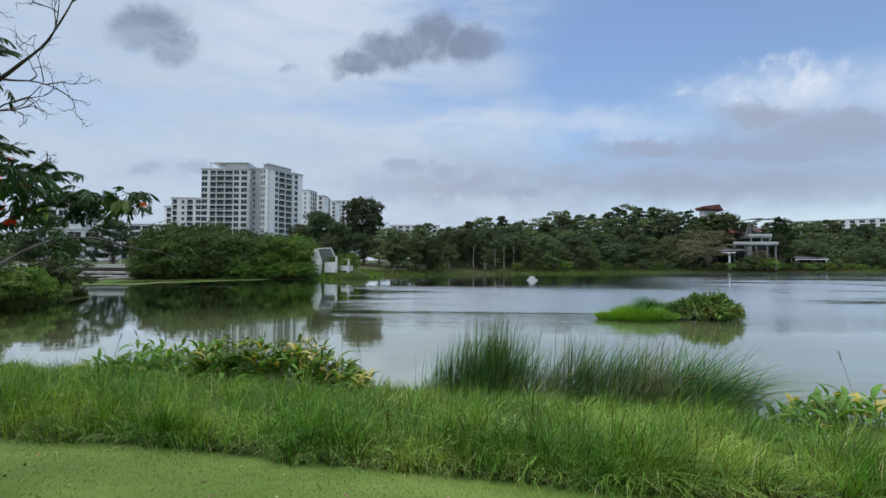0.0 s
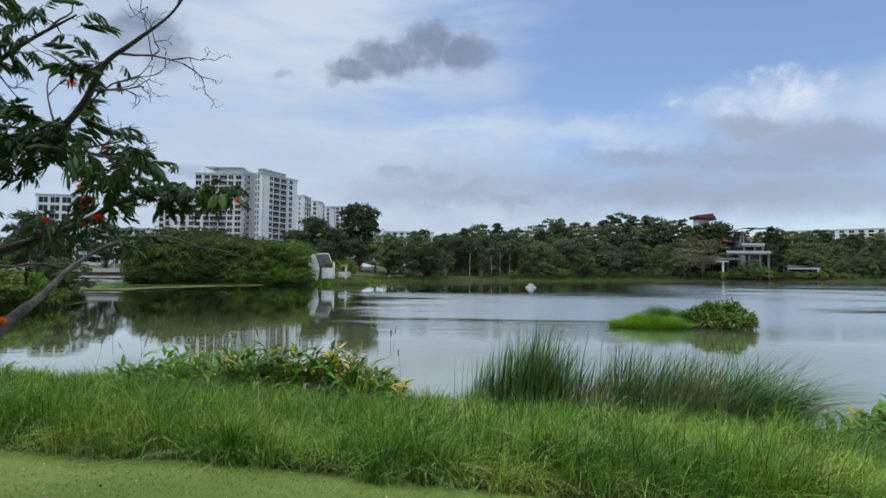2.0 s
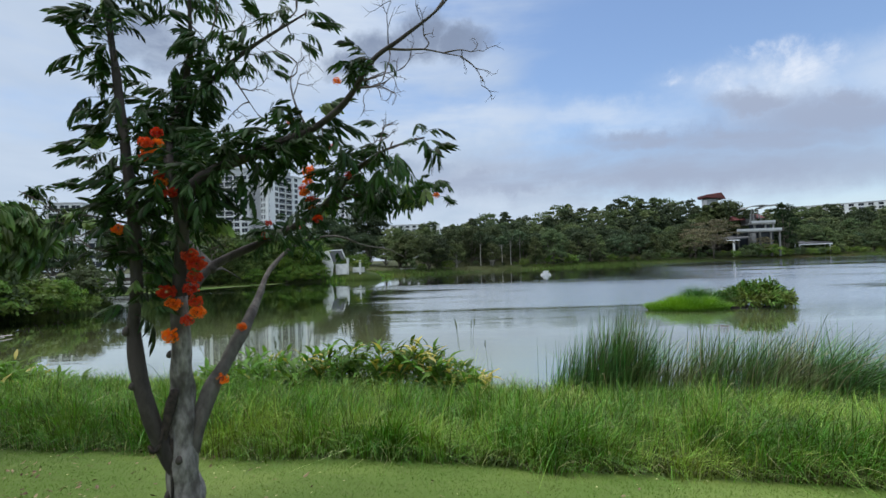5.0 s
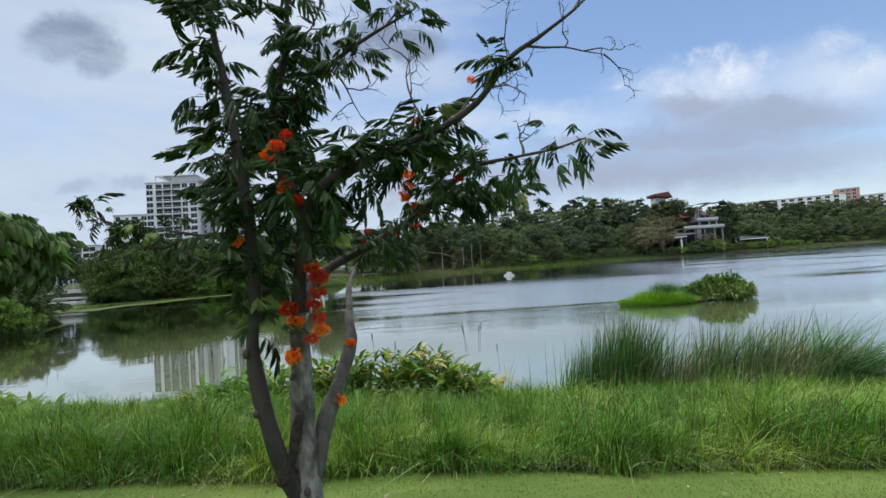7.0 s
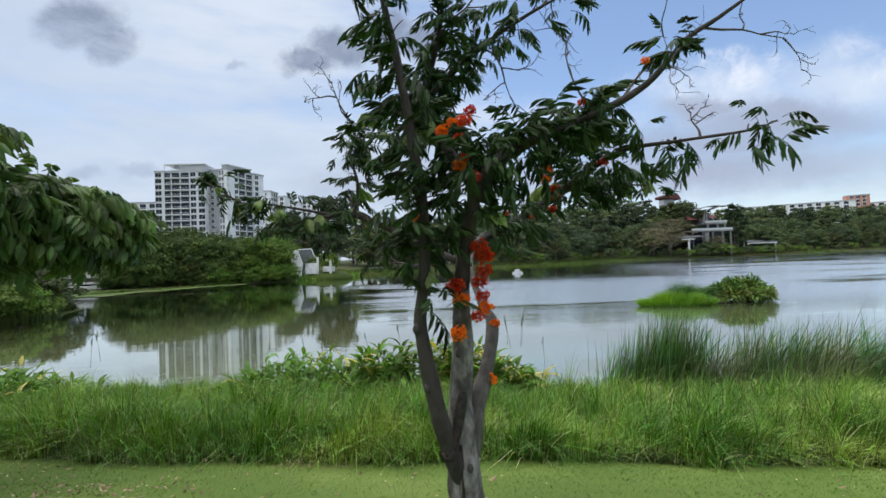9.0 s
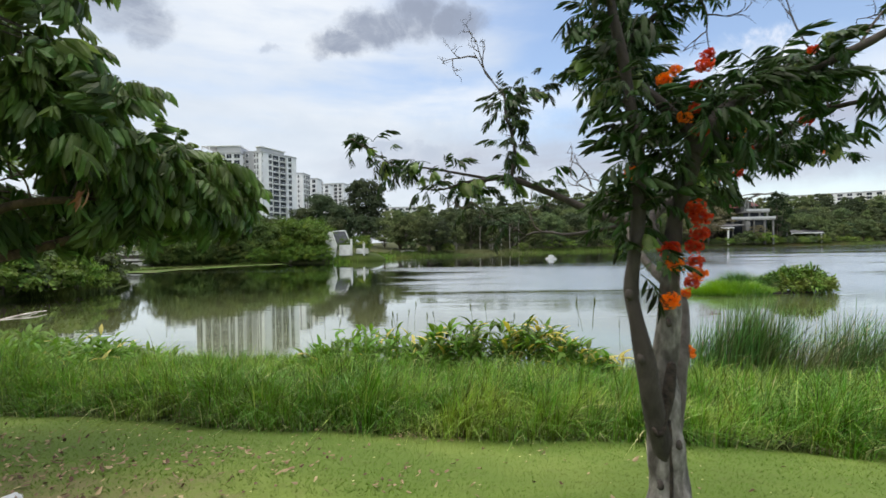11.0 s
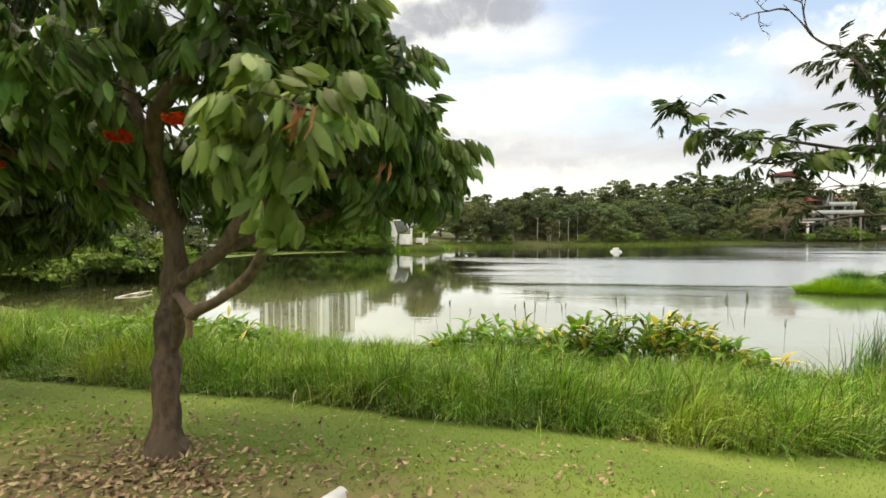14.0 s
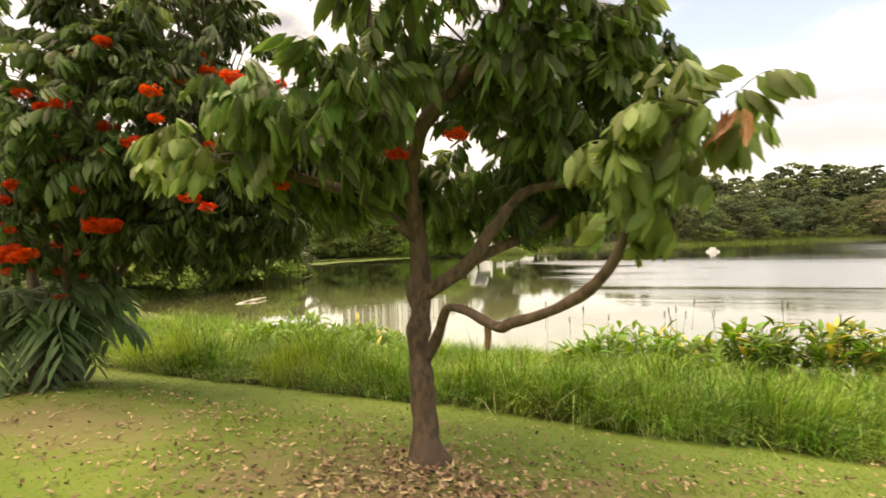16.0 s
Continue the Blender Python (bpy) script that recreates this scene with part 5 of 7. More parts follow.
def red_tree():
    o = np.array([-11.35, 4.65, -0.12])
    tree = thing("flowering_tree", "leafy tree with several stems and many scarlet flowers", "tree", o)
    r = np.random.default_rng(61)
    limbs = [[(-11.35, 4.6, -0.15, 0.12), (-11.3, 4.62, 0.5, 0.085), (-11.2, 4.7, 1.2, 0.07), (-11.0, 4.9, 2.0, 0.05), (-10.8, 5.0, 3.2, 0.025)],
             [(-11.2, 4.6, -0.15, 0.09), (-11.0, 4.55, 0.5, 0.07), (-10.6, 4.6, 1.2, 0.055), (-10.0, 4.7, 1.9, 0.04), (-9.3, 4.7, 2.4, 0.015)],
             [(-11.5, 4.65, -0.15, 0.09), (-11.7, 4.6, 0.6, 0.07), (-12.0, 4.6, 1.5, 0.05), (-12.5, 4.5, 2.4, 0.02)],
             [(-11.3, 4.75, 0.2, 0.07), (-11.2, 5.1, 1.0, 0.05), (-10.9, 5.6, 1.8, 0.035), (-10.4, 6.0, 2.3, 0.015)],
             [(-11.0, 4.55, 0.5, 0.05), (-10.7, 4.2, 1.1, 0.04), (-10.2, 3.9, 1.7, 0.03), (-9.8, 3.7, 2.3, 0.012)]]
    for i, rows in enumerate(limbs):
        rows = [(a - o[0], b - o[1], c - o[2], d) for a, b, c, d in rows]
        part("trunk" if i == 0 else "stem", tube(Heap(), rows, 10, 6, 0.3), BARK_BROWN, tree, smooth=True)
    nodes = np.concatenate([spline(rows, 6)[8:, :3] for rows in limbs])
    blobs = [(-11.0, 4.8, 2.9, 1.9, 1.5, 1.35), (-9.6, 4.6, 2.6, 1.35, 1.2, 1.05), (-9.0, 4.9, 2.0, 0.9, 0.9, 0.55), (-12.4, 4.6, 2.6, 1.2, 1.2, 1.0), (-10.3, 5.6, 2.4, 1.5, 1.0, 0.95), (-9.7, 3.9, 2.7, 0.9, 0.7, 0.7), (-10.8, 4.6, 4.0, 2.0, 1.4, 1.0), (-9.4, 4.5, 3.6, 1.1, 1.0, 0.8), (-9.2, 4.7, 1.8, 1.0, 0.9, 0.45), (-10.6, 4.4, 1.95, 1.2, 0.8, 0.6), (-12.2, 4.5, 4.3, 1.5, 1.2, 1.0), (-9.9, 4.3, 4.2, 1.3, 0.9, 0.8)]
    ends = blob_ends(blobs, 680, r, 1.28, [(-7.9, 4.8, 3.6, 0.95), (-7.45, 4.2, 3.3, 0.7)])
    twigs = Heap()
    for p, d in ends:
        a = nodes[np.argmin(np.linalg.norm(nodes - (p - np.array(d) * 0.1), axis=1))]
        a = p + (a - p) * min(1.0, 0.5 / max(np.linalg.norm(a - p), 1e-6))
        twig(twigs, a - o, p - o, 0.009, r, 0.05)
    tagged(part("twig", twigs, TWIG, tree), kind="stuff")
    crown_of(tree, o, ends, DEEP_H, DEEP_M, 260, 62, (5, 8), 0.1, (0.7, 1.1))
    spots = []
    for i in range(60):
        b = np.array(blobs[r.integers(2)])
        d = r.normal(0, 1, 3)
        d[1] = -abs(d[1])
        d /= np.linalg.norm(d)
        p = b[:3] + d * b[3:] * 0.9
        if 1.3 < p[2] < 3.6:
            spots.append(p)
    spots += [np.array((-11.0 + 0.25 * r.normal(), 4.2 + 0.2 * r.normal(), r.uniform(0.9, 2.0))) for i in range(16)]
    for x, z in [(-10.0, 2.87), (-9.4, 3.14), (-9.1, 3.2), (-8.6, 2.74), (-8.5, 2.5), (-9.6, 2.75), (-9.1, 2.3), (-9.4, 2.0), (-8.2, 1.8), (-9.05, 1.7), (-9.35, 1.66), (-10.35, 1.67), (-10.2, 1.46), (-10.35, 2.1), (-8.8, 2.34), (-7.8, 2.75), (-8.0, 2.6), (-10.4, 2.4), (-9.8, 2.72), (-10.3, 1.5)]:
        spots.append(np.array((x, 3.5 + r.uniform(-0.1, 0.1), z)))
    for x, z in [(-10.7, 1.65), (-10.55, 1.43), (-10.73, 2.46), (-10.5, 2.1), (-9.3, 1.71)]:
        spots += [np.array((x + 0.1 * r.normal(), 3.6 + 0.06 * r.normal(), z + 0.05 * r.normal())) for i in range(4)]
    for p in spots:
        s = r.uniform(0.8, 1.25)
        part("flower_head", FLOWERS["red"][r.integers(3)], None, tree, "scarlet flower head", at=Matrix.Translation(p - o) @ Matrix.Rotation(r.uniform(0, 6), 4, "Z") @ Matrix.Diagonal((s, s, s * 0.7, 1)))
    return tree


slim_tree(), round_tree(), red_tree()


# ---- cycad under the scarlet tree ----
def frond(length, seed):
    """A frond along x that rises, arches over and hangs, with two rows of broad straps grown from its rib."""
    r = np.random.default_rng(seed)
    s = np.linspace(0, 1, 15)
    c = np.stack([length * (0.85 * s - 0.22 * s**2), 0 * s, length * (0.8 * s - 1.1 * s**2)], 1)
    v, f = [], []
    for p, q in zip(c, s):
        w = 0.016 * (1 - 0.7 * q)
        v += [p + (0, -w, 0), p + (0, w, 0), p + (0, 0, w)]
    for i in range(14):
        for a, b in ((0, 2), (2, 1), (1, 0)):
            f += [(3 * i + a, 3 * i + 3 + a, 3 * i + 3 + b), (3 * i + a, 3 * i + 3 + b, 3 * i + b)]
    for i in range(2, 15):
        for side in (-1, 1):
            size = 0.34 * length * (0.45 + 0.75 * math.sin(math.pi * min(1.0, 0.1 + 0.8 * s[i]))) * r.uniform(0.85, 1.1)
            lv, lf = leaflet(size, 0.062 * r.uniform(0.85, 1.15), r.uniform(0.25, 0.6))
            way = c[min(i + 1, 14)] - c[i - 1]
            way = way / np.linalg.norm(way)
            d = way * r.uniform(0.45, 0.7) + np.array([0, side * r.uniform(0.75, 1.0), -0.25])
            lv = moved(lv, Matrix.Translation(c[i]) @ frame_of(d, (0.3, 0, 1), side * 0.25 + r.normal(0, 0.12)))
            n, root = len(v), 3 * i + (0 if side < 0 else 1)
            v += list(lv[3:])
            for t in lf:
                t = [root if k < 3 else n + k - 3 for k in t]
                if len(set(t)) == 3:
                    f.append(tuple(t))
    return Heap().add(v, f)


FROND = [frond(1.05 + 0.12 * i, 80 + i).mesh("frond", CYCAD_LEAF, True) for i in range(3)]
cycad = thing("cycad", "dark green cycad with long arching feathered fronds", "plant", (-11.05, 4.2, -0.1))
stump = Heap()
tube(stump, [(0, 0, -0.05, 0.16), (0, 0, 0.12, 0.19), (0, 0, 0.45, 0.17), (0, 0, 0.68, 0.1)], 12, 4, 0.4)
part("trunk", stump, BARK_BROWN, cycad)
for i in range(30):
    a, up = i * 2.4, 0.35 + 1.6 * (i % 5) / 5
    part("frond", FROND[i % 3], None, cycad, at=Matrix.Translation((0.05 * math.cos(a), 0.05 * math.sin(a), 0.6 + 0.025 * (i % 5))) @ frame_of((math.cos(a), math.sin(a), up - 0.25)))


# ---- small things on the lawn ----
def litter(n, cx, cy, sx, sy, seed, smin=0.02, smax=0.058):
    r = np.random.default_rng(seed)
    x, y = r.normal(cx, sx, n), r.normal(cy, sy, n)
    keep = clumped(x, y, 2.6, seed) + 0.35 * r.normal(0, 1, n) > -0.05
    x, y = x[keep], y[keep]
    z = land(x, y)
    h = Heap()
    for i in range(len(x)):
        v, f = leaflet(r.uniform(smin, smax), r.uniform(0.012, 0.03), r.normal(0, 0.4))
        a = r.uniform(0, 2 * np.pi)
        h.add(moved(v, Matrix.Translation((x[i], y[i], z[i] + r.uniform(0.012, 0.03))) @ frame_of((math.cos(a), math.sin(a), r.normal(0, 0.25)), (r.normal(0, 0.3), r.normal(0, 0.3), 1))), f)
    return h


fallen = litter(1500, -6.2, 2.95, 0.6, 0.35, 91)
for f_n, f_x, f_y, f_sx, f_sy, f_seed in [(2600, -7.0, 3.1, 1.6, 0.8, 92), (800, -4.9, 3.3, 1.2, 0.7, 93), (120, -4.25, 5.35, 0.28, 0.08, 94), (900, -9.5, 3.3, 1.5, 0.8, 95), (60, -0.9, 3.6, 2.0, 0.6, 96), (80, -2.9, 5.0, 0.25, 0.07, 97), (420, -6.15, 3.08, 0.26, 0.15, 98)]:
    q = litter(f_n, f_x, f_y, f_sx, f_sy, f_seed)
    fallen.add(np.concatenate(q.v), np.concatenate(q.f))
tagged(part("fallen_leaves", fallen, LITTER, None, "scattered dry brown fallen leaves on the lawn"), category="leaves", kind="stuff")

pipe = thing("concrete_post", "short white post end lying on the lawn", "post", (-4.95, 2.95, 0.02))
bm = bmesh.new()
bmesh.ops.create_cone(bm, cap_ends=True, segments=16, radius1=0.042, radius2=0.042, depth=0.62)
bmesh.ops.bevel(bm, geom=[e for e in bm.edges if all(abs(w.co.z) > 0.3 for w in e.verts) and len(e.link_faces) == 2 and abs(e.verts[0].co.z - e.verts[1].co.z) < 0.01], offset=0.018, segments=3, affect="EDGES")
bmesh.ops.transform(bm, matrix=Matrix.Translation((-0.18, -0.26, 0.08)) @ Matrix.Rotation(radians(66), 4, "Z") @ Matrix.Rotation(radians(90), 4, "Y") , verts=bm.verts)
part("shaft", bm, WHITEWASH, pipe, smooth=True)

drift = thing("driftwood", "pale forked branch floating on the water", "branch", (-21.3, 20.0, WATER))
part("stem", tube(Heap(), [(0.1, -1.0, 0.0, 0.035), (0, 0, 0.05, 0.035), (-0.35, 1.2, 0.03, 0.02)], 7, 4, 0.2), WOOD_PALE, drift)
part("fork", tube(Heap(), [(0.05, -0.4, 0.04, 0.04), (0.2, 0.4, 0.1, 0.035), (0.15, 1.1, 0.08, 0.02)], 7, 4, 0.2), WOOD_PALE, drift)


# ---- trees across the water ----
def leaf_cards(h, centres, normals, size, r):
    """Small bent leaf clumps of two triangles each, set askew on the crown's skin."""
    n = len(centres)
    nn = normals + r.normal(0, 0.55, (n, 3))
    nn /= np.linalg.norm(nn, axis=1)[:, None] + 1e-9
    a = np.cross(nn, r.normal(0, 1, (n, 3)))
    a /= np.linalg.norm(a, axis=1)[:, None] + 1e-9
    b = np.cross(nn, a)
    s = (size * r.uniform(0.5, 1.3, n))[:, None]
    v = np.stack([centres - a * s, centres - b * s * 0.55 + nn * s * 0.2, centres + a * s, centres + b * s * 0.55 - nn * s * 0.15], 1).reshape(-1, 3)
    k = (np.arange(n) * 4)[:, None, None]
    return h.add(v, (np.array([(0, 1, 2), (0, 2, 3)])[None] + k).reshape(-1, 3))


def crown_heap(height, radius, base, lobes, cards, size, seed, flat=1.0, cone=False):
    """A crown of many lobes round a leader, from base to height."""
    r = np.random.default_rng(seed)
    h = Heap()
    per = cards // lobes
    limbs = []
    for i in range(lobes):
        q = (i + 0.5) / lobes
        z = base + (height - base) * (0.12 + 0.78 * q)
        wide = radius * ((1.05 - 0.95 * q) if cone else math.sin(math.pi * (0.18 + 0.72 * q)) ** 0.8)
        a = i * 2.4 + r.uniform(-0.4, 0.4)
        off = wide * r.uniform(0.35, 0.85)
        c = np.array([off * math.cos(a), off * math.sin(a), z])
        lr = radius * r.uniform(0.26, 0.48) * ((1.15 - 0.6 * q) if cone else 1.0)
        d = r.normal(0, 1, (per, 3))
        d /= np.linalg.norm(d, axis=1)[:, None]
        d[:, 2] = np.where(d[:, 2] < -0.25, -d[:, 2] * 0.6, d[:, 2])
        rad = lr * r.uniform(0.5, 1.05, per)[:, None] ** 0.5
        lump = 1 + 0.3 * np.sin(5 * d[:, :1] + i) * np.cos(4 * d[:, 1:2] - i)
        leaf_cards(h, c + d * rad * lump * (1, 1, 0.72 * flat), d * (1, 1, 0.8) + (0, 0, 0.5), size, r)
        limbs.append(c)
    return h, limbs


def wood_tree(height, radius, base, lobes, cards, size, seed, leaf, bark, trunk=None, flat=1.0, cone=False, name="tree"):
    """A tree standing at the origin, to be copied: trunk with limbs, crown."""
    t = thing(name, "", name, (0, 0, -500))
    r = np.random.default_rng(seed + 1)
    heap, limbs = crown_heap(height, radius, base, lobes, cards, size, seed, flat, cone)
    tr = trunk or 0.022 * height
    h = Heap()
    tube(h, [(0, 0, -0.4, tr * 1.3), (0.1, 0, base * 0.5, tr), (0, 0.1, base, tr * 0.85), (0, 0, base + (height - base) * 0.6, tr * 0.4)], 7, 3, 0.2)
    for c in limbs[::2]:
        z0 = base * r.uniform(0.7, 1.0)
        tube(h, [(0, 0, z0, tr * 0.5), (c[0] * 0.5, c[1] * 0.5, (z0 + c[2]) / 2 - 0.2, tr * 0.32), (*c, tr * 0.12)], 5, 2)
    part("trunk", h, bark, t)
    part("crown", heap, leaf, t)
    return t


def plant(proto, x, y, label, scale=1.0, group="", r=random, sink=0.0, squash=1.0):
    z = max(float(land(np.array([x]), np.array([y]))[0]), WATER) - sink
    m = Matrix.Translation((x, y, z)) @ Matrix.Rotation(r.uniform(0, 6.28), 4, "Z") @ Matrix.Diagonal((scale, scale, scale * squash, 1))
    return tagged(copy_thing(proto, m), label, proto.name.split(".")[0], group)


BROAD = [wood_tree(14, 6.6, 0.8, 17, 7600, 0.29, 200, FAR_A, FAR_BARK), wood_tree(15, 5.6, 0.9, 18, 7600, 0.28, 210, FAR_B, FAR_BARK), wood_tree(13, 7.0, 0.8, 16, 7400, 0.29, 220, FAR_A, FAR_BARK, flat=0.7),
         wood_tree(14, 6.2, 0.8, 17, 7400, 0.28, 230, FAR_B, FAR_BARK, flat=0.9), wood_tree(14.5, 5.6, 1.0, 20, 7400, 0.28, 235, FAR_E, FAR_BARK, cone=True), wood_tree(13, 6.0, 0.9, 15, 7000, 0.28, 237, FAR_E, FAR_BARK, flat=0.8)]
CYPRESS = wood_tree(19.5, 4.4, 1.0, 26, 8000, 0.27, 260, FAR_DARK, FAR_BARK)
THIN = wood_tree(12, 7.6, 3.2, 20, 3000, 0.24, 270, FAR_D, FAR_BARK, 0.16, 0.45)
THICKET = [wood_tree(7.6, 5.0, 0.5, 17, 6200, 0.2, 280, FAR_C, FAR_BARK), wood_tree(7.0, 5.2, 0.4, 17, 6200, 0.2, 290, FAR_C, FAR_BARK), wood_tree(8.0, 5.0, 0.5, 17, 6200, 0.21, 300, FAR_B, FAR_BARK)]
OLIVE = [wood_tree(7.6, 5.0, 0.3, 18, 6600, 0.2, 283, FAR_O, FAR_BARK), wood_tree(7.0, 5.4, 0.2, 18, 6600, 0.2, 293, FAR_O, FAR_BARK)]
BALL = wood_tree(5.2, 2.3, 0.9, 16, 2600, 0.17, 310, FAR_E, PALE_BARK, 0.12)
PALE = wood_tree(11, 3.0, 7.0, 9, 1100, 0.32, 320, FAR_A, PALE_BARK, 0.13)
BUSH = [wood_tree(2.6, 2.0, 0.2, 9, 1300, 0.16, 330, FAR_B, FAR_BARK, 0.05, name="shrub"), wood_tree(2.2, 2.2, 0.2, 9, 1600, 0.14, 340, SHRUB_LEAF, FAR_BARK, 0.05, name="shrub")]

BIG = wood_tree(23, 9.0, 1.6, 34, 20000, 0.35, 350, FAR_A, FAR_BARK, 0.4)
rt = random.Random(5)
edge = LAKE_EDGE[16:27]


def behind(px, back):
    """A place at the given x, so far behind the far shore."""
    return float(np.interp(px, edge[:, 0], edge[:, 1])) + back


# the wood climbs a hill: three rows of trees, then the crowns of the slope and the crest behind them
for back, gap, low_k, high_k, label in [(8, 5.0, 0.52, 0.72, "broad dark green tree on the far shore"), (18, 5.8, 0.66, 0.9, "broad green tree in the wood on the hill"), (29, 6.4, 0.7, 0.95, "tall leafy tree halfway up the wooded hill")]:
    for i in range(int(300 / gap)):
        x = -17 + gap * i + rt.uniform(-0.35, 0.35) * gap
        b = back + rt.uniform(-3.0, 3.5)
        if (86 < x < 142 and back < 25) or (-6 < x < 14 and back < 12):
            continue
        plant(rt.choice(BROAD), x, behind(x, b), label, rt.uniform(low_k, high_k), "far wood", rt)
slope = {m: Heap() for m in (FAR_A, FAR_B, FAR_E)}
CROWNS = [crown_heap(14, 6.4, 0.8, 14, 1900, 0.5, 360, 0.8)[0], crown_heap(13, 6.8, 0.8, 15, 1900, 0.5, 361, 0.7)[0], crown_heap(15, 5.6, 0.8, 16, 1900, 0.48, 362, 0.9)[0], crown_heap(14, 5.8, 1.0, 16, 1900, 0.48, 363, 0.9, True)[0]]
for back, gap, low_k, high_k in [(40, 6.4, 0.72, 0.92), (51, 6.6, 0.74, 0.95), (62, 6.8, 0.74, 1.0)]:
    for i in range(int(310 / gap)):
        x = -18 + gap * i + rt.uniform(-0.4, 0.4) * gap
        y = behind(x, back + rt.uniform(-4, 4))
        k = rt.uniform(low_k, high_k) * (1.0 + 0.12 * noise.noise(Vector((x * 0.06, y * 0.02, 0))))
        m = Matrix.Translation((x, y, float(land(np.array([x]), np.array([y]))[0]))) @ Matrix.Rotation(rt.uniform(0, 6.28), 4, "Z") @ Matrix.Diagonal((k * 1.1, k * 1.1, k, 1))
        h = rt.choice(CROWNS)
        slope[rt.choice((FAR_A, FAR_A, FAR_B, FAR_E))].add(moved(np.concatenate(h.v), m), np.concatenate(h.f))
for leaf, h in slope.items():
    tagged(part("hill_wood", h, leaf, None, "dense treetops of the wood climbing the far hill"), category="wood", kind="stuff")
for i in range(84):  # low scrub hiding the wood's foot
    x = -16 + 3.6 * i + rt.uniform(-1.5, 1.5)
    plant(rt.choice(BUSH), x, behind(x, rt.uniform(3.5, 7) if not -5 < x < 14 else rt.uniform(7, 12)), "low green shrub near the far shore", rt.uniform(0.6, 1.3) * (0.5 if -5 < x < 14 else 1), "far shrubs", rt)
for x, k in [(90, 1.0), (94, 0.9), (97.5, 1.2), (101, 1.4), (104.5, 2.0), (108, 1.7), (112, 2.2), (116, 2.1), (120, 1.7), (124, 1.3), (128, 1.2), (132, 1.1), (136, 1.2), (140, 1.3), (145, 1.5)]:
    plant(rt.choice(BUSH), x, behind(x, rt.uniform(1.2, 2.6)), "green shrub before the lakeside building", k, "far shrubs", rt)
plant(BALL, -3.8, 130, "small round clipped tree with a pale stem", 1.25, "clipped trees", rt)
plant(BALL, 6.2, 134, "small round clipped tree with a pale stem", 1.25, "clipped trees", rt)
for i in range(7):
    x = 2.5 + 3.4 * i + rt.uniform(-1, 1)
    plant(PALE, x, behind(x, rt.uniform(10, 15)), "slender tree with a pale trunk", rt.uniform(0.7, 0.95), "pale-stemmed trees", rt)
for x, y, k in [(88, 192, 0.95), (92.5, 196, 1.12), (95.5, 197, 1.5), (99.5, 197.5, 1.6), (103.5, 198.5, 1.52), (84, 188, 0.9), (113, 214, 1.0), (131, 207, 0.8), (137, 210, 0.9), (127, 211, 0.85), (143, 208, 0.9), (148, 206, 0.8)]:
    plant(rt.choice(BROAD), x, y, "broad tree beside the lakeside building", k, "far wood", rt)
plant(THIN, 88, 178.5, "spreading brownish tree with thin leaves", 1.22, "thin trees", rt)
plant(THIN, 80, 175, "spreading brownish tree with thin leaves", 0.95, "thin trees", rt)
plant(THIN, 110.5, 187.5, "spreading brownish tree with thin leaves", 0.66, "thin trees", rt)
plant(CYPRESS, 124, 196, "tall dark columnar tree", 1.14, "", rt)
# big dark trees behind the white hut
plant(BIG, -34, 158, "large dark round-crowned tree", 1.0, "", rt)
plant(BIG, -46, 150, "large dark round-crowned tree", 0.76, "", rt)
plant(BIG, -39, 146, "large dark round-crowned tree", 0.6, "", rt)
plant(BROAD[0], -30, 142, "broad dark green tree on the far shore", 0.7, "far wood", rt)
plant(BROAD[1], -25, 140, "broad dark green tree on the far shore", 0.62, "far wood", rt)
plant(BROAD[3], -36, 128, "broad dark green tree behind the hut", 0.6, "", rt)
plant(BROAD[1], -52, 146, "broad dark green tree behind the thicket", 0.85, "", rt)
plant(BROAD[3], -19, 131, "broad dark green tree on the far shore", 0.58, "far wood", rt)
for x, y, k in [(-28, 97, 0.55), (-33, 105, 0.65), (-24, 104, 0.5)]:
    plant(rt.choice(THICKET), x, y, "bushy green tree beside the white hut", k, "", rt)
# overgrown thicket along the inlet
for x, y, k in [(-28.6, 87.5, 0.85), (-29.5, 85.6, 0.62), (-33, 85.5, 0.95), (-31, 89, 1.0), (-34, 90, 0.95), (-37, 83, 0.9), (-38.5, 88, 1.0), (-40, 81, 0.95), (-42, 86, 1.08), (-43, 79.5, 0.95), (-45.5, 83, 1.15), (-46, 77.5, 1.0), (-49, 81, 1.15), (-49.5, 76, 0.9), (-51, 78.5, 1.0),
                (-50.5, 85, 1.15), (-48, 90, 1.2), (-36, 80.5, 0.6), (-41, 78, 0.6), (-44, 75.8, 0.55), (-32.5, 83, 0.55), (-52, 92, 1.0), (-50, 74.8, 0.6), (-47.5, 74.6, 0.5), (-38.5, 79, 0.5), (-34.5, 81.5, 0.5)]:
    plant(rt.choice(OLIVE if x < -35.5 else THICKET[:2]), x, y, "creeper-covered bushy tree in the waterside thicket", k, "thicket", rt, 0.3)
for i in range(15):  # low growth overhanging the water
    s = i / 14
    x = -50.5 + 24 * s
    y = float(np.interp(x, [-60, -52, -45, -39, -32, -25], [73.5, 72.5, 74, 77, 81, 84])) + rt.uniform(0.3, 1.1)
    plant(rt.choice(OLIVE if x < -37 else THICKET[:2]), x + rt.uniform(-0.5, 0.5), y, "low creeper-covered bush over the water's edge", rt.uniform(0.3, 0.42), "thicket", rt, 0.3)
for i in range(8):
    plant(rt.choice(OLIVE + BROAD[:1]), -60 - 6 * i + rt.uniform(-2, 2), 98 + rt.uniform(-6, 8), "bushy tree beyond the bridge", rt.uniform(0.7, 0.95), "far shrubs", rt)
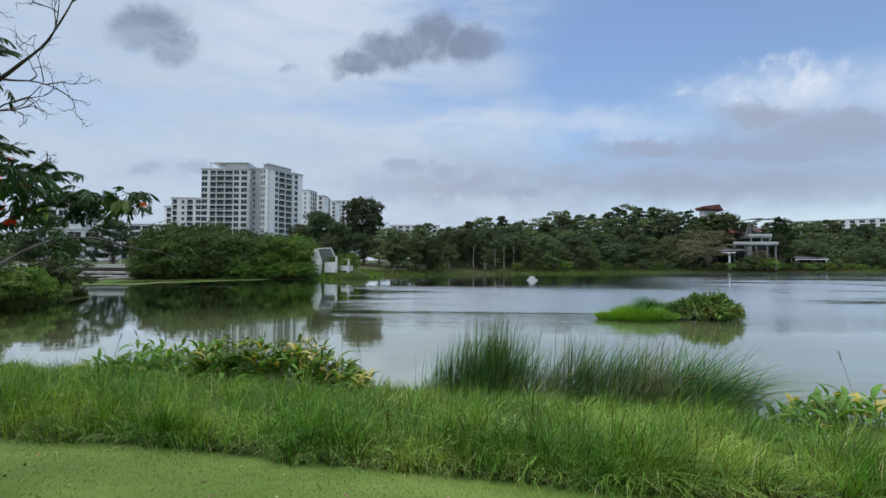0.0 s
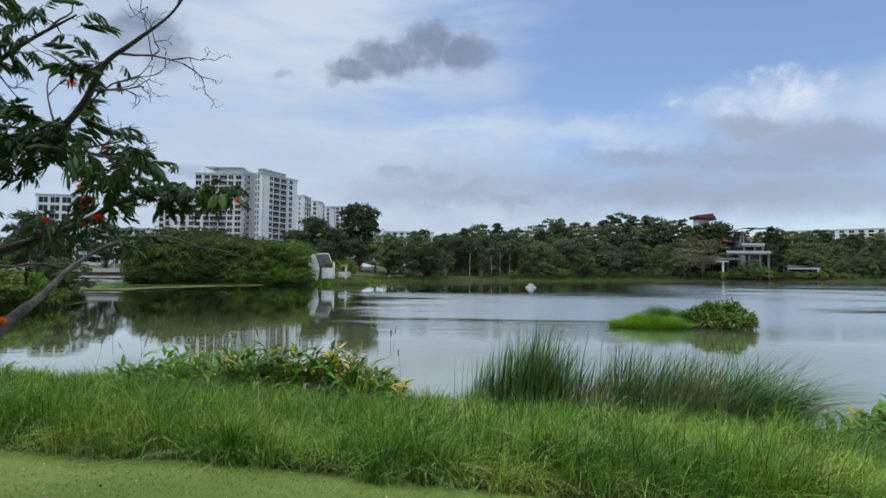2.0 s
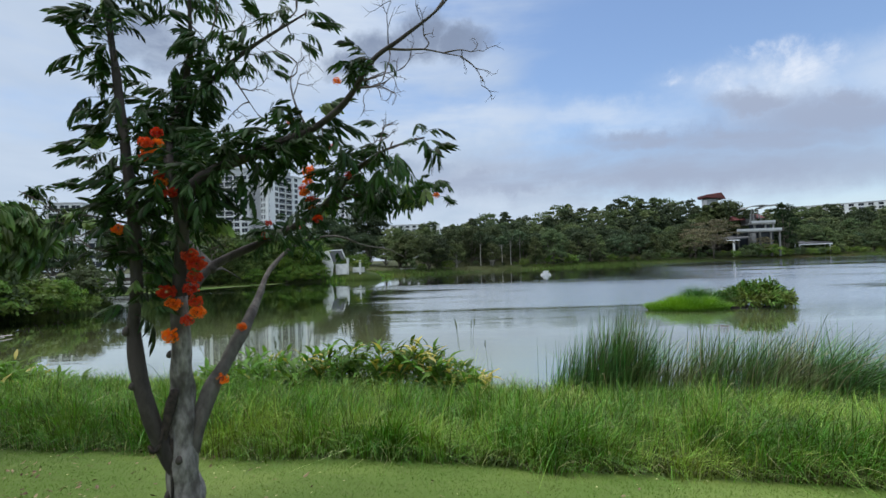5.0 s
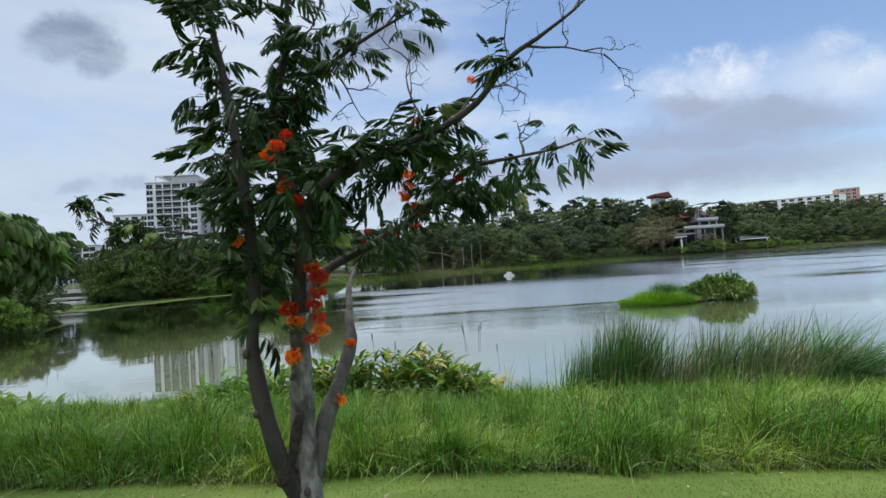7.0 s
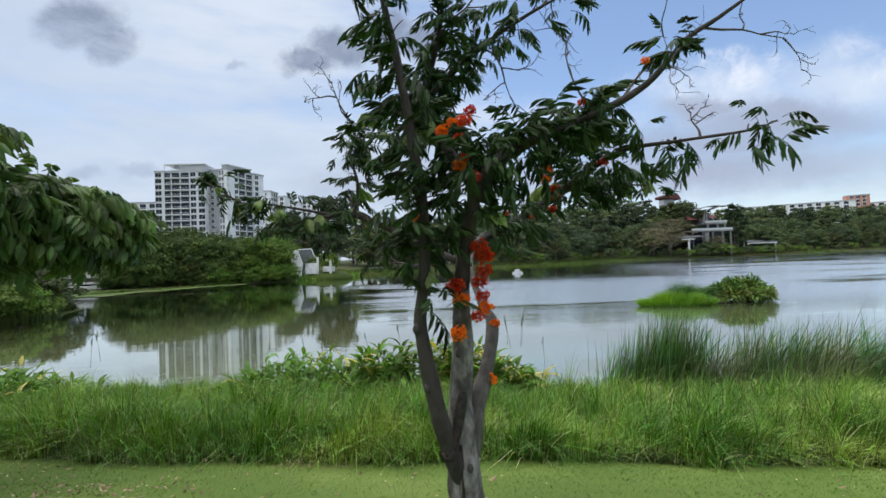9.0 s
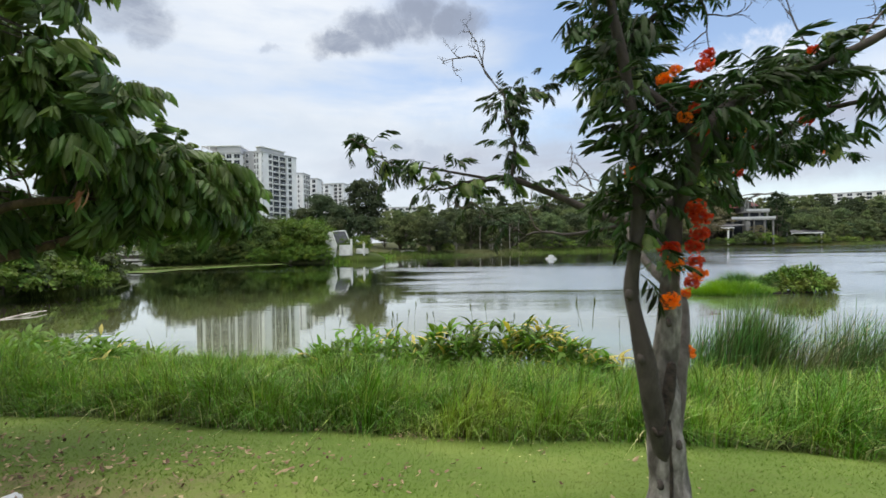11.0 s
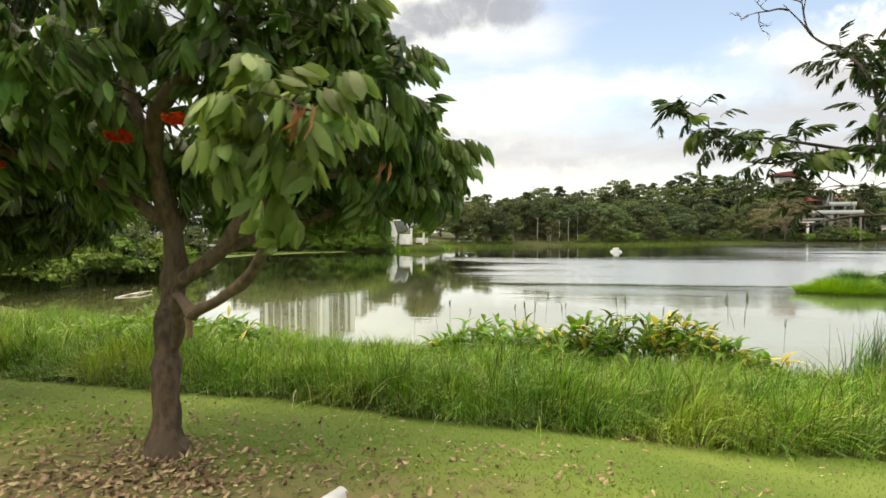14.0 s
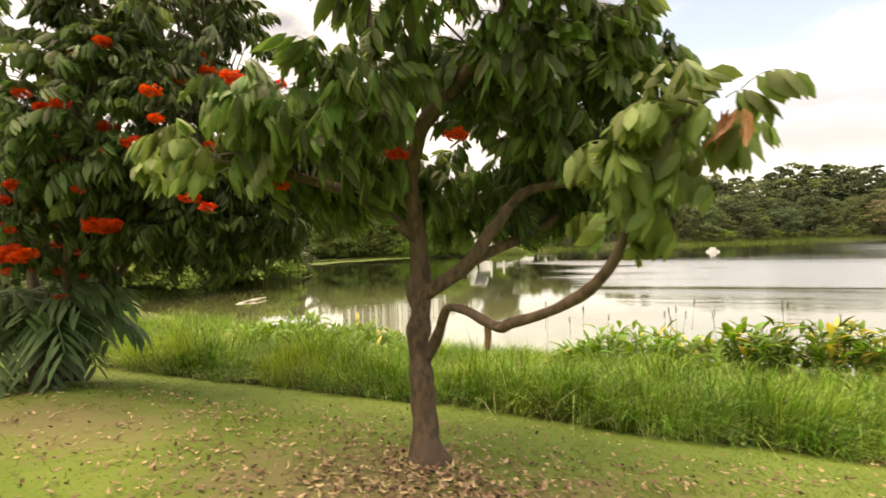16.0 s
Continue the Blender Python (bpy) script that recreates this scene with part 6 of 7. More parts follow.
# spit of land with shrubs, nearer
for x, y, k in [(-27.5, 30.5, 0.52), (-29.5, 27.5, 0.62), (-29, 23.5, 0.55), (-31.5, 31, 0.75), (-32.5, 25.5, 0.8), (-34.5, 29, 0.95), (-31, 20.5, 0.6), (-36, 23, 1.0), (-28.5, 34, 0.45)]:
    plant(rt.choice(OLIVE + THICKET[:1]), x, y, "leafy shrub on the spit of land", k * 0.62, "spit shrubs", rt, 0.15)
for x, y, k in [(-40, 30, 0.95), (-44, 26, 1.05), (-47, 35, 1.1), (-42, 38, 0.8)]:
    plant(rt.choice(OLIVE), x, y, "dense green tree on the spit of land", k, "spit shrubs", rt, 0.15)
for x, y, k in [(-28.8, 20, 0.9), (-29, 22.5, 1.1), (-29, 25, 1.0), (-28.8, 27.5, 1.15), (-28.4, 30, 0.9), (-28.2, 32.8, 1.0), (-29.5, 35.5, 1.1), (-28.6, 18.2, 0.9), (-29.5, 20.5, 1.2), (-30, 29.5, 1.2), (-29.8, 24.5, 1.2), (-25.6, 14.6, 0.9), (-27.8, 14.4, 1.1), (-30.5, 15.0, 1.3), (-33.5, 15.5, 1.4), (-29.2, 17.4, 1.1)]:
    plant(rt.choice(BUSH), x, y, "leafy waterside shrub on the spit", k, "spit shrubs", rt, 0.15)
for x, y, k in [(-27.2, 32.4, 0.62), (-27.9, 31, 0.9), (-28.0, 29, 1.15), (-28.4, 26.5, 1.2), (-28.5, 24, 1.2), (-28.2, 21.5, 1.1)]:
    plant(BUSH[1], x, y, "dense leafy shrub overhanging the water", k, "spit shrubs", rt, 0.3)
for proto in [BIG, *BROAD, CYPRESS, THIN, *THICKET, *OLIVE, BALL, PALE, *BUSH]:
    for o in (*proto.children_recursive, proto):
        bpy.data.objects.remove(o)


# ---- leafy fringe of the spit, far banks, floating weed ----
def fringe(name, label, pts, width, n, hmin, hmax, wmin, wmax, mat, seed, sink=0.05):
    r = np.random.default_rng(seed)
    p = np.array(pts, float)
    s = r.uniform(0, len(p) - 1.001, n)
    i = s.astype(int)
    q = p[i] + (p[i + 1] - p[i]) * (s - i)[:, None] + r.normal(0, width, (n, 2))
    z = np.maximum(land(q[:, 0], q[:, 1]), WATER) - sink
    a = r.uniform(0, 2 * np.pi, n)
    c = 1 + 0.5 * clumped(q[:, 0], q[:, 1], 0.35)
    h = blades(Heap(), np.stack([q[:, 0], q[:, 1], z], 1), r.uniform(hmin, hmax, n) * c, np.stack([np.cos(a), np.sin(a)], 1), r.uniform(wmin, wmax, n), r.uniform(0.1, 0.9, n), None, 2, seed)
    return tagged(part(name, h, mat, None, label), category="grass", kind="stuff")


fringe("bank_plants", "broad-bladed plants along the spit's edge", [(-27.4, 19.5), (-28.3, 24), (-27.8, 29), (-27, 32), (-29.2, 37)], 0.25, 2200, 0.3, 0.8, 0.05, 0.13, FAR_O, 401)
fringe("bank_grass", "rough olive grass along the far shore", [(-22, 94), (-17.5, 112), (-3, 122), (13, 132), (30, 143), (50, 156), (75, 170), (96, 180), (130, 196), (175, 209), (300, 231)], 2.6, 16000, 0.3, 1.1, 0.08, 0.2, BANK, 402)
fringe("bank_grass", "rough grass below the thicket", [(-44, 60), (-41.5, 67), (-38, 75.5), (-33, 81.5), (-26, 84.6)], 0.7, 2600, 0.2, 0.7, 0.05, 0.12, BANK, 403)
fringe("bank_grass", "rough grass round the white hut", [(-25.3, 85.6), (-20.5, 88), (-19.5, 94), (-19, 104)], 1.1, 4200, 0.5, 1.4, 0.05, 0.12, GRASS, 404)

weed = Heap()
r = np.random.default_rng(17)
for i in range(330):
    u = r.uniform() ** 0.8
    near = np.array([np.interp(u, [0, 0.3, 0.6, 0.85, 1], [-46, -39.5, -38.8, -36.5, -31.5]), np.interp(u, [0, 0.3, 0.6, 0.85, 1], [53, 55, 61, 68, 75])])
    back = np.array([np.interp(u, [0, 0.3, 0.6, 0.85, 1], [-62, -54, -45, -39, -32.5]), np.interp(u, [0, 0.3, 0.6, 0.85, 1], [73, 72.5, 73.5, 76.5, 80])])
    x, y = near + (back - near) * r.uniform(0.03, 1)
    a = np.linspace(0, 2 * np.pi, 12, endpoint=False)
    rad = r.uniform(0.5, 1.9) * (1.15 - 0.6 * u) * (1 + 0.25 * np.sin(3 * a + r.uniform(0, 6)))
    v = np.stack([x + rad * np.cos(a) * 1.3, y + rad * np.sin(a), np.full(12, WATER + 0.012 + 0.0002 * i)], 1)
    weed.add(np.vstack([v, [(x, y, WATER + 0.025 + 0.0002 * i)]]), [(j, (j + 1) % 12, 12) for j in range(12)])
tagged(part("floating_weed", weed, DUCKWEED, None, "mat of bright green floating water weed"), category="weed", kind="stuff")


# ---- reed island ----
island = thing("island", "small overgrown islet with bright grass and a leafy bush", "island", (12.7, 25.4, WATER))
r = np.random.default_rng(23)
bm = bmesh.new()
bmesh.ops.create_uvsphere(bm, u_segments=28, v_segments=10, radius=1.0)
for w in bm.verts:
    w.co = Vector((w.co.x * 2.9, w.co.y * 0.7, w.co.z * 0.08)) * (1 + 0.12 * noise.noise(w.co * 2.0))
part("mud_bank", bm, BARK_DARK_SHADED, island, "dark muddy bank", True)


def islet_tufts(n, cx, cy, rx, ry, low, high, wmin, wmax, lumps, seed):
    """A low mound of drooping blades with a lumpy top."""
    q = np.sqrt(r.uniform(0, 1, n))
    a = r.uniform(0, 2 * np.pi, n)
    x, y = cx + rx * q * np.cos(a), cy + ry * q * np.sin(a)
    top = (low + (high - low) * (1 - q**2)) * (1 + lumps * np.sin(2.7 * x + 1.1 * y + seed) * np.cos(1.9 * x - 2.3 * y))
    lean = np.stack([np.cos(a) * q + 0.4 * r.normal(0, 1, n), np.sin(a) * q + 0.4 * r.normal(0, 1, n)], 1)
    lean /= np.linalg.norm(lean, axis=1)[:, None] + 1e-6
    return blades(Heap(), np.stack([x, y, 0 * x - 0.02], 1), top * r.uniform(0.55, 1.12, n), lean, r.uniform(wmin, wmax, n), 0.25 + 0.9 * q * r.uniform(0.3, 1.2, n), None, 3, seed)


tagged(part("grass", islet_tufts(8500, -1.75, -0.55, 1.95, 0.95, 0.4, 0.85, 0.018, 0.04, 0.22, 24), ISLAND_GRASS, island, "bright green grass"), kind="stuff")
tagged(part("tall_grass", islet_tufts(5200, -0.6, 0.3, 1.5, 0.75, 0.75, 1.2, 0.02, 0.045, 0.3, 25), REED, island, "darker tall grass"), kind="stuff")
bush = Heap()
for cx, cy, cz, cr, count in [(0.6, 0.2, 0.35, 0.6, 420), (1.3, 0.25, 0.6, 0.72, 620), (2.0, 0.2, 0.72, 0.76, 760), (2.6, 0.0, 0.62, 0.72, 700), (3.1, -0.1, 0.4, 0.58, 520), (2.3, -0.5, 0.35, 0.7, 600), (1.3, -0.4, 0.3, 0.62, 480), (2.9, -0.4, 0.25, 0.5, 380)]:
    for i in range(count):
        d = r.normal(0, 1, 3)
        d[2] = abs(d[2]) if r.uniform() < 0.8 else -0.35 * abs(d[2])
        d /= np.linalg.norm(d)
        c = np.array([cx, cy, cz]) + d * cr * r.uniform(0.45, 1.0) * (1 + 0.22 * math.sin(6 * d[0] + 5 * d[2] + cx))
        v, f = LEAF_DATA[i % 5]
        bush.add(moved(v, Matrix.Translation(c * (0.98, 0.9, 0.84)) @ frame_of(d + np.array([0, 0, 0.25]) + r.normal(0, 0.45, 3), r.normal(0, 0.5, 3) + (0, 0, 1)) @ Matrix.Scale(r.uniform(0.5, 0.95), 4)), f)
tagged(part("bush", bush, ISLET_LEAF, island, "leafy green bush"), kind="stuff")


# ---- buildings ----
def window_mesh(w, h, mat=GLASS_DARK):
    q = Heap()
    box(q, -w / 2, w / 2, -0.10, 0.05, 0, h)
    return q.mesh("pane", mat)


def frame_mesh(w, h):
    q = Heap()
    t = 0.14
    box(q, -w / 2 - t, -w / 2, -0.28, 0.05, -t, h + t), box(q, w / 2, w / 2 + t, -0.28, 0.05, -t, h + t)
    box(q, -w / 2, w / 2, -0.28, 0.05, h, h + t), box(q, -w / 2, w / 2, -0.36, 0.05, -t - 0.06, 0)
    box(q, -0.04, 0.04, -0.16, 0.05, 0, h)
    return q.mesh("window_frame", PLASTER)


def balcony_mesh(w):
    q = Heap()
    box(q, -w / 2, w / 2, -1.0, 0.05, -0.22, 0.0)
    box(q, -w / 2, w / 2, -1.0, -0.9, 0.0, 0.22)
    box(q, -w / 2, w / 2, -0.98, -0.92, 0.85, 0.95)
    box(q, -w / 2, -w / 2 + 0.12, -0.5, 0.05, 0.0, 2.75), box(q, w / 2 - 0.12, w / 2, -0.5, 0.05, 0.0, 2.75)
    return q.mesh("balcony", PLASTER)


MESHES = {}


def shared(key, make):
    if key not in MESHES:
        MESHES[key] = make()
    return MESHES[key]


def facade(block, m, bays, floors, first, fh, top):
    """One front of a block: bays are rows of offset, width, kind."""
    for k in range(first, floors):
        z = top - (floors - k) * fh
        for off, w, kind in bays:
            at = m @ Matrix.Translation((off, 0, z))
            if kind == "balcony":
                b = part("balcony", shared(("b", w), lambda: balcony_mesh(w)), None, block, at=at)
                part("pane", shared(("p", w), lambda: window_mesh(w - 0.24, 2.55)), None, b)
            else:
                hh = 2.05 if kind == "window" else 1.6
                win = part("window", shared(("f", w, hh), lambda: frame_mesh(w, hh)), None, block, at=at @ Matrix.Translation((0, 0, 0.6)))
                part("pane", shared(("g", w, hh), lambda: window_mesh(w, hh)), None, win)


def block_body(block, w, d, top, cap, wall=PLASTER, crown=True, open_frame=False):
    q = Heap()
    box(q, -w / 2, w / 2, 0, d, -2, top)
    part("wall", q, wall, block)
    q = Heap()
    box(q, -w / 2 - 0.3, w / 2 + 0.3, -0.3, d + 0.3, top, top + 0.7)
    part("roof", q, GREY_WALL, block)
    if crown:
        q = Heap()
        lo = -w / 2 + (11.8 if open_frame else 1.6)
        box(q, lo, w / 2 - 0.1, 0.3, d - 1, top + 0.7, top + cap)
        part("penthouse", q, GREY_WALL, block, "grey rooftop storey under a flat canopy")
        q = Heap()
        box(q, -w / 2 + (4.3 if open_frame else 1.2), w / 2 + 0.2, -0.1, d - 0.5, top + cap, top + cap + 0.45)
        part("roof_canopy", q, PLASTER, block)
        if open_frame:
            for x in (-w / 2 + 4.5, -w / 2 + 8.2):
                q = Heap()
                box(q, x - 0.18, x + 0.18, 0.1, 0.5, top + 0.7, top + cap)
                part("roof_post", q, PLASTER, block)


def apartment(label, x, y, turn, w, d, top, floors, first, bays, side=(), side_left=(), cap=3.2, wall=PLASTER, crown=True, fh=3.0, open_frame=False):
    block = thing("apartment_building", label, "building", (x, y, 0), "apartment blocks", turn=turn)
    block_body(block, w, d, top, cap, wall, crown, open_frame)
    facade(block, Matrix.Identity(4), bays, floors, first, fh, top)
    if side:
        facade(block, Matrix.Translation((w / 2, 0, 0)) @ Matrix.Rotation(radians(90), 4, "Z"), side, floors, first, fh, top)
    if side_left:
        facade(block, Matrix.Translation((-w / 2, d, 0)) @ Matrix.Rotation(radians(-90), 4, "Z"), side_left, floors, first, fh, top)
    return block


apartment("tall white apartment block with rows of dark balconies", -124.4, 236, 4, 23.6, 16, 49.3, 16, 4,
          [(-10.1, 2.9, "window"), (-5.7, 3.2, "balcony"), (-1.9, 4.0, "balcony"), (2.4, 4.2, "balcony"), (6.2, 2.5, "window"), (10.1, 2.9, "window")], [(4, 1.4, "slit"), (9, 1.4, "slit")], cap=3.6, open_frame=True)
# the grey wall colour stands for the shade inside this recess
apartment("recessed stair core between white blocks, its shade painted grey", -108.8, 242, 4, 8.0, 14, 50.6, 16, 4, [(-2.6, 1.4, "slit")], wall=GREY_WALL, crown=False)
apartment("tall white apartment block with long side balconies", -104.0, 236.9, -22, 4.7, 17.7, 49.8, 16, 4, [(-1.5, 1.1, "window"), (0.2, 1.1, "window")],
          [(0.8, 0.5, "slit"), (6.1, 2.2, "window"), (9.8, 4.6, "balcony"), (14.8, 4.6, "balcony")], cap=2.4)
apartment("narrow white end of the tall apartment block", -97.2, 253.9, -22, 4.7, 7.4, 50.2, 16, 4, [], [(2.2, 2.4, "window")], crown=False)
apartment("lower white apartment block with balconies", -146.5, 240, 10, 16, 16, 35.0, 11, 2, [(-6, 2.4, "balcony"), (-2, 1.4, "slit"), (1.5, 3.2, "balcony"), (5.6, 2.4, "window")], crown=False)
apartment("lower white apartment block with balconies", -160, 252, 20, 12, 14, 32.0, 10, 2, [(-3.6, 2.6, "balcony"), (0.4, 2.6, "balcony"), (4.0, 1.6, "window")], crown=False)
for bx, by, bw, bd, top, floors in [(-101.2, 290, 5.0, 11, 46.6, 15), (-107.4, 340, 4.7, 12, 49.3, 16)]:
    apartment("white apartment block beyond the towers", bx, by, -5, bw, bd, top, floors, 6, [(-0.2, 0.9, "slit")], [(2.4, 2.2, "window"), (5.4, 2.9, "balcony"), (8.7, 2.9, "balcony")], crown=False)
    apartment("white apartment block beyond the towers", bx + 4.6, by + bd + 3.5, -5, 4.5, 8, top - 1.4, floors, 6, [(0.2, 2.0, "window")], crown=False)
apartment("white apartment block beyond the towers", -106.2, 390, -8, 16, 14, 53.2, 17, 8, [(-5.6, 1.8, "window"), (-2.0, 3.0, "balcony"), (1.6, 3.0, "balcony"), (5.4, 2.2, "window")], crown=False)
apartment("low white block with long window bands", -128.6, 146.5, 20, 22, 14, 11.8, 4, 0, [(-8, 3.8, "window"), (-3, 3.8, "window"), (2, 3.8, "window"), (7, 3.8, "window")], [(4, 2.4, "window"), (9, 2.4, "window")], crown=False)
apartment("low white block with long window bands", -147, 165, 12, 12, 14, 27.0, 7, 3, [(-3.6, 3.0, "window"), (0.2, 3.0, "window"), (4.0, 3.0, "window")], [(4, 2.4, "window"), (9, 2.4, "window")], crown=False)
apartment("long low white block beyond the trees", -172, 232, 4, 26, 12, 20.6, 6, 0, [(-9.6, 5.6, "window"), (-3.2, 5.6, "window"), (3.2, 5.6, "window"), (9.6, 5.6, "window")], crown=False)
LONG = [(-36 + 6 * i, 3.2, "window") for i in range(13)]
apartment("long white apartment block far behind the wood", 306, 400, -30, 84, 12, 37.5, 12, 9, LONG, crown=False)
apartment("orange stair tower of a far apartment block", 350, 385, -30, 15, 12, 42.0, 14, 11, [(-4, 2.4, "window"), (0, 2.4, "window"), (4, 2.4, "window")], wall=TERRACOTTA, crown=False)
apartment("long white apartment block far behind the wood", 398, 372, -35, 76, 12, 36.0, 12, 9, LONG[:12], crown=False)
apartment("white flats far off between the trees", -49, 420, 0, 44, 12, 35.0, 11, 9, LONG[3:10], crown=False)


def hut():
    """White gabled sluice hut at the water, with a side wall and posts."""
    h = thing("hut", "white gabled waterside hut with dark sloping roof", "hut", (-26.0, 85.5, WATER), turn=-6)
    bm = bmesh.new()
    prof = [(-0.9, 0.0), (0.6, 0.0), (1.1, 3.2), (0.32, 5.35), (-0.2, 5.45), (-0.9, 4.7)]
    a = [bm.verts.new((x, 0, z)) for x, z in prof]
    b = [bm.verts.new((x, 0.6, z)) for x, z in prof]
    bm.faces.new(a), bm.faces.new(b[::-1])
    for i in range(6):
        j = (i + 1) % 6
        bm.faces.new((a[j], a[i], b[i], b[j]))
    bmesh.ops.recalc_face_normals(bm, faces=bm.faces)
    part("gable_wall", bm, WHITEWASH, h)
    bm = bmesh.new()
    v = [bm.verts.new(p) for p in [(0.36, 0.3, 5.25), (1.12, 0.3, 3.1), (2.5, 2.6, 3.75), (1.85, 2.6, 5.4)]]
    f = bm.faces.new(v)
    ext = bmesh.ops.extrude_face_region(bm, geom=[f])
    bmesh.ops.translate(bm, vec=(0, 0, 0.18), verts=[w for w in ext["geom"] if isinstance(w, bmesh.types.BMVert)])
    bmesh.ops.recalc_face_normals(bm, faces=bm.faces)
    part("roof", bm, ROOF_DARK, h, "dark sloping roof sheet")
    q = Heap()
    tube(q, [(0.36, 0.3, 5.5, 0.1), (1.1, 1.45, 5.6, 0.1), (1.85, 2.65, 5.65, 0.1)], 6, 1)
    tube(q, [(1.85, 2.65, 5.65, 0.1), (2.2, 2.65, 4.8, 0.1), (2.55, 2.65, 3.9, 0.1)], 6, 1)
    part("roof_rim", q, WHITEWASH, h)
    part("wing_wall", soft_box(-1.95, -1.45, -0.5, 0.5, -0.6, 3.1, 0.05), WHITEWASH, h)
    part("landing", soft_box(-1.9, -0.2, -0.55, 0.4, 2.25, 2.5, 0.05), WHITEWASH, h)
    # no hole here: a dark block imitates the shade inside the opening
    part("opening", soft_box(-1.2, 0.45, -0.25, 0.05, 0.1, 1.1, 0.04), ROOF_DARK, h, "dark block painting the shade in the sluice opening")
    q = Heap()
    tube(q, [(-0.95, -0.4, 0.0, 0.11), (-1.2, -0.4, 0.8, 0.11), (-1.4, -0.4, 1.6, 0.11)], 5, 1)
    part("brace", q, CONCRETE, h)
    part("side_wall", soft_box(1.15, 3.5, 1.2, 1.55, 1.1, 3.05, 0.04), WHITEWASH, h)
    part("low_wall", soft_box(4.4, 6.6, 1.2, 1.5, 1.4, 2.35, 0.04), WHITEWASH, h)
    for x, top in ((5.85, 3.55), (3.5, 4.1)):
        part("post", soft_box(x - 0.17, x + 0.17, 1.0, 1.35, 1.0, top, 0.05), WHITEWASH, h)
    bm = bmesh.new()
    bmesh.ops.create_uvsphere(bm, u_segments=24, v_segments=12, radius=1.0)
    for w in bm.verts:
        w.co = Vector((4.6 + w.co.x * 4.6, 3.6 + w.co.y * 3.6, w.co.z * 1.6)) + Vector((0, 0, 0.15 * noise.noise(w.co * 3)))
    part("bank", bm, BANK, h, "grassy bank under the walls", True)
    return h


hut()
creeper = thing("creeper", "bright green creeper hanging over the hut's side wall", "plant", (-21.0, 87.6, 1.0))
ch, _ = crown_heap(2.4, 2.6, 0.2, 9, 1500, 0.16, 77, 0.6)
part("foliage", ch, FAR_C, creeper)
slab = thing("bench", "pale stone bench on the far bank", "bench", (-15.6, 118, -0.25))
part("seat", soft_box(-1.9, 1.9, -0.3, 0.3, 0.35, 0.5, 0.04), CONCRETE, slab)
for x in (-1.5, 1.5):
    part("leg", soft_box(x - 0.15, x + 0.15, -0.2, 0.2, -0.3, 0.35, 0.03), CONCRETE, slab)


def bridge():
    b = thing("footbridge", "low grey concrete footbridge with dark rails over the inlet", "bridge", (-62, 75, WATER), turn=4)
    part("deck", soft_box(-16, 10, -1.5, 1.5, 1.0, 1.32, 0.05), CONCRETE, b, "pale concrete deck edge")
    part("parapet", soft_box(-16, 10, -1.68, -1.56, 1.95, 2.55, 0.03), CONCRETE, b, "grey panel along the railing")
    part("parapet", soft_box(-16, 10, 1.4, 1.5, 1.32, 2.6, 0.03), BARK_DARK_SHADED, b, "dark panel on the far side")
    for x in (-14, -8.5, -3.2, 1.6, 6.4):
        part("pier", soft_box(x - 0.3, x + 0.3, -1.55, 1.2, -1.0, 1.0, 0.06), BARK_DARK_SHADED, b, "dark concrete pier")
    for i in range(13):
        part("rail_post", soft_box(-15.5 + 2.1 * i - 0.06, -15.5 + 2.1 * i + 0.06, -1.55, -1.43, 1.32, 2.4, 0.015), BARK_DARK_SHADED, b)
    for z in (1.62, 1.85):
        q = Heap()
        tube(q, [(-16, -1.49, z, 0.05), (-2, -1.49, z, 0.05), (10, -1.49, z, 0.05)], 6, 1)
        part("rail", q, BARK_DARK_SHADED, b)
    part("pipe", tube(Heap(), [(-16, -1.75, 0.62, 0.14), (-2, -1.75, 0.62, 0.14), (10, -1.75, 0.62, 0.14)], 8, 1), CONCRETE, b, "pale pipe slung below the deck")
    bm = bmesh.new()
    lo = [bm.verts.new(c) for c in ((2.5, -1.9, 0.0), (10.5, -1.9, 0.0), (10.5, 1.5, 0.0), (2.5, 1.5, 0.0))]
    hi = [bm.verts.new(c) for c in ((9.0, -1.9, 0.85), (10.5, -1.9, 0.85), (10.5, 1.5, 0.85), (9.0, 1.5, 0.85))]
    bm.faces.new(lo[::-1])
    bm.faces.new(hi)
    for n in range(4):
        bm.faces.new((lo[n], lo[(n + 1) % 4], hi[(n + 1) % 4], hi[n]))
    part("abutment", bm, CONCRETE, b, "sloping pale concrete abutment")
    return b


bridge()
lamp = thing("street_lamp", "slim pale lamp post beyond the bridge", "lamp", (-59.1, 80, 0.0))
part("pole", tube(Heap(), [(0, 0, -0.8, 0.08), (0, 0, 1.5, 0.075), (0, 0, 2.7, 0.07)], 7, 1), PLASTIC_WHITE, lamp)
part("head", soft_box(-0.16, 0.16, -0.16, 0.16, 2.68, 2.9, 0.05), PLASTIC_WHITE, lamp)


def buoy():
    b = thing("float", "small white plastic float anchored in the lake", "float", (12.7, 81.7, WATER - 0.05))
    part("hull", soft_box(-0.8, 0.8, -0.7, 0.7, -0.15, 0.34, 0.13), PLASTIC_WHITE, b)
    part("housing", soft_box(-0.5, 0.46, -0.4, 0.4, 0.34, 0.75, 0.14), PLASTIC_WHITE, b)
    part("base_ring", soft_box(-0.9, 0.9, -0.8, 0.8, -0.05, 0.06, 0.04), CONCRETE, b)
    return b


buoy()


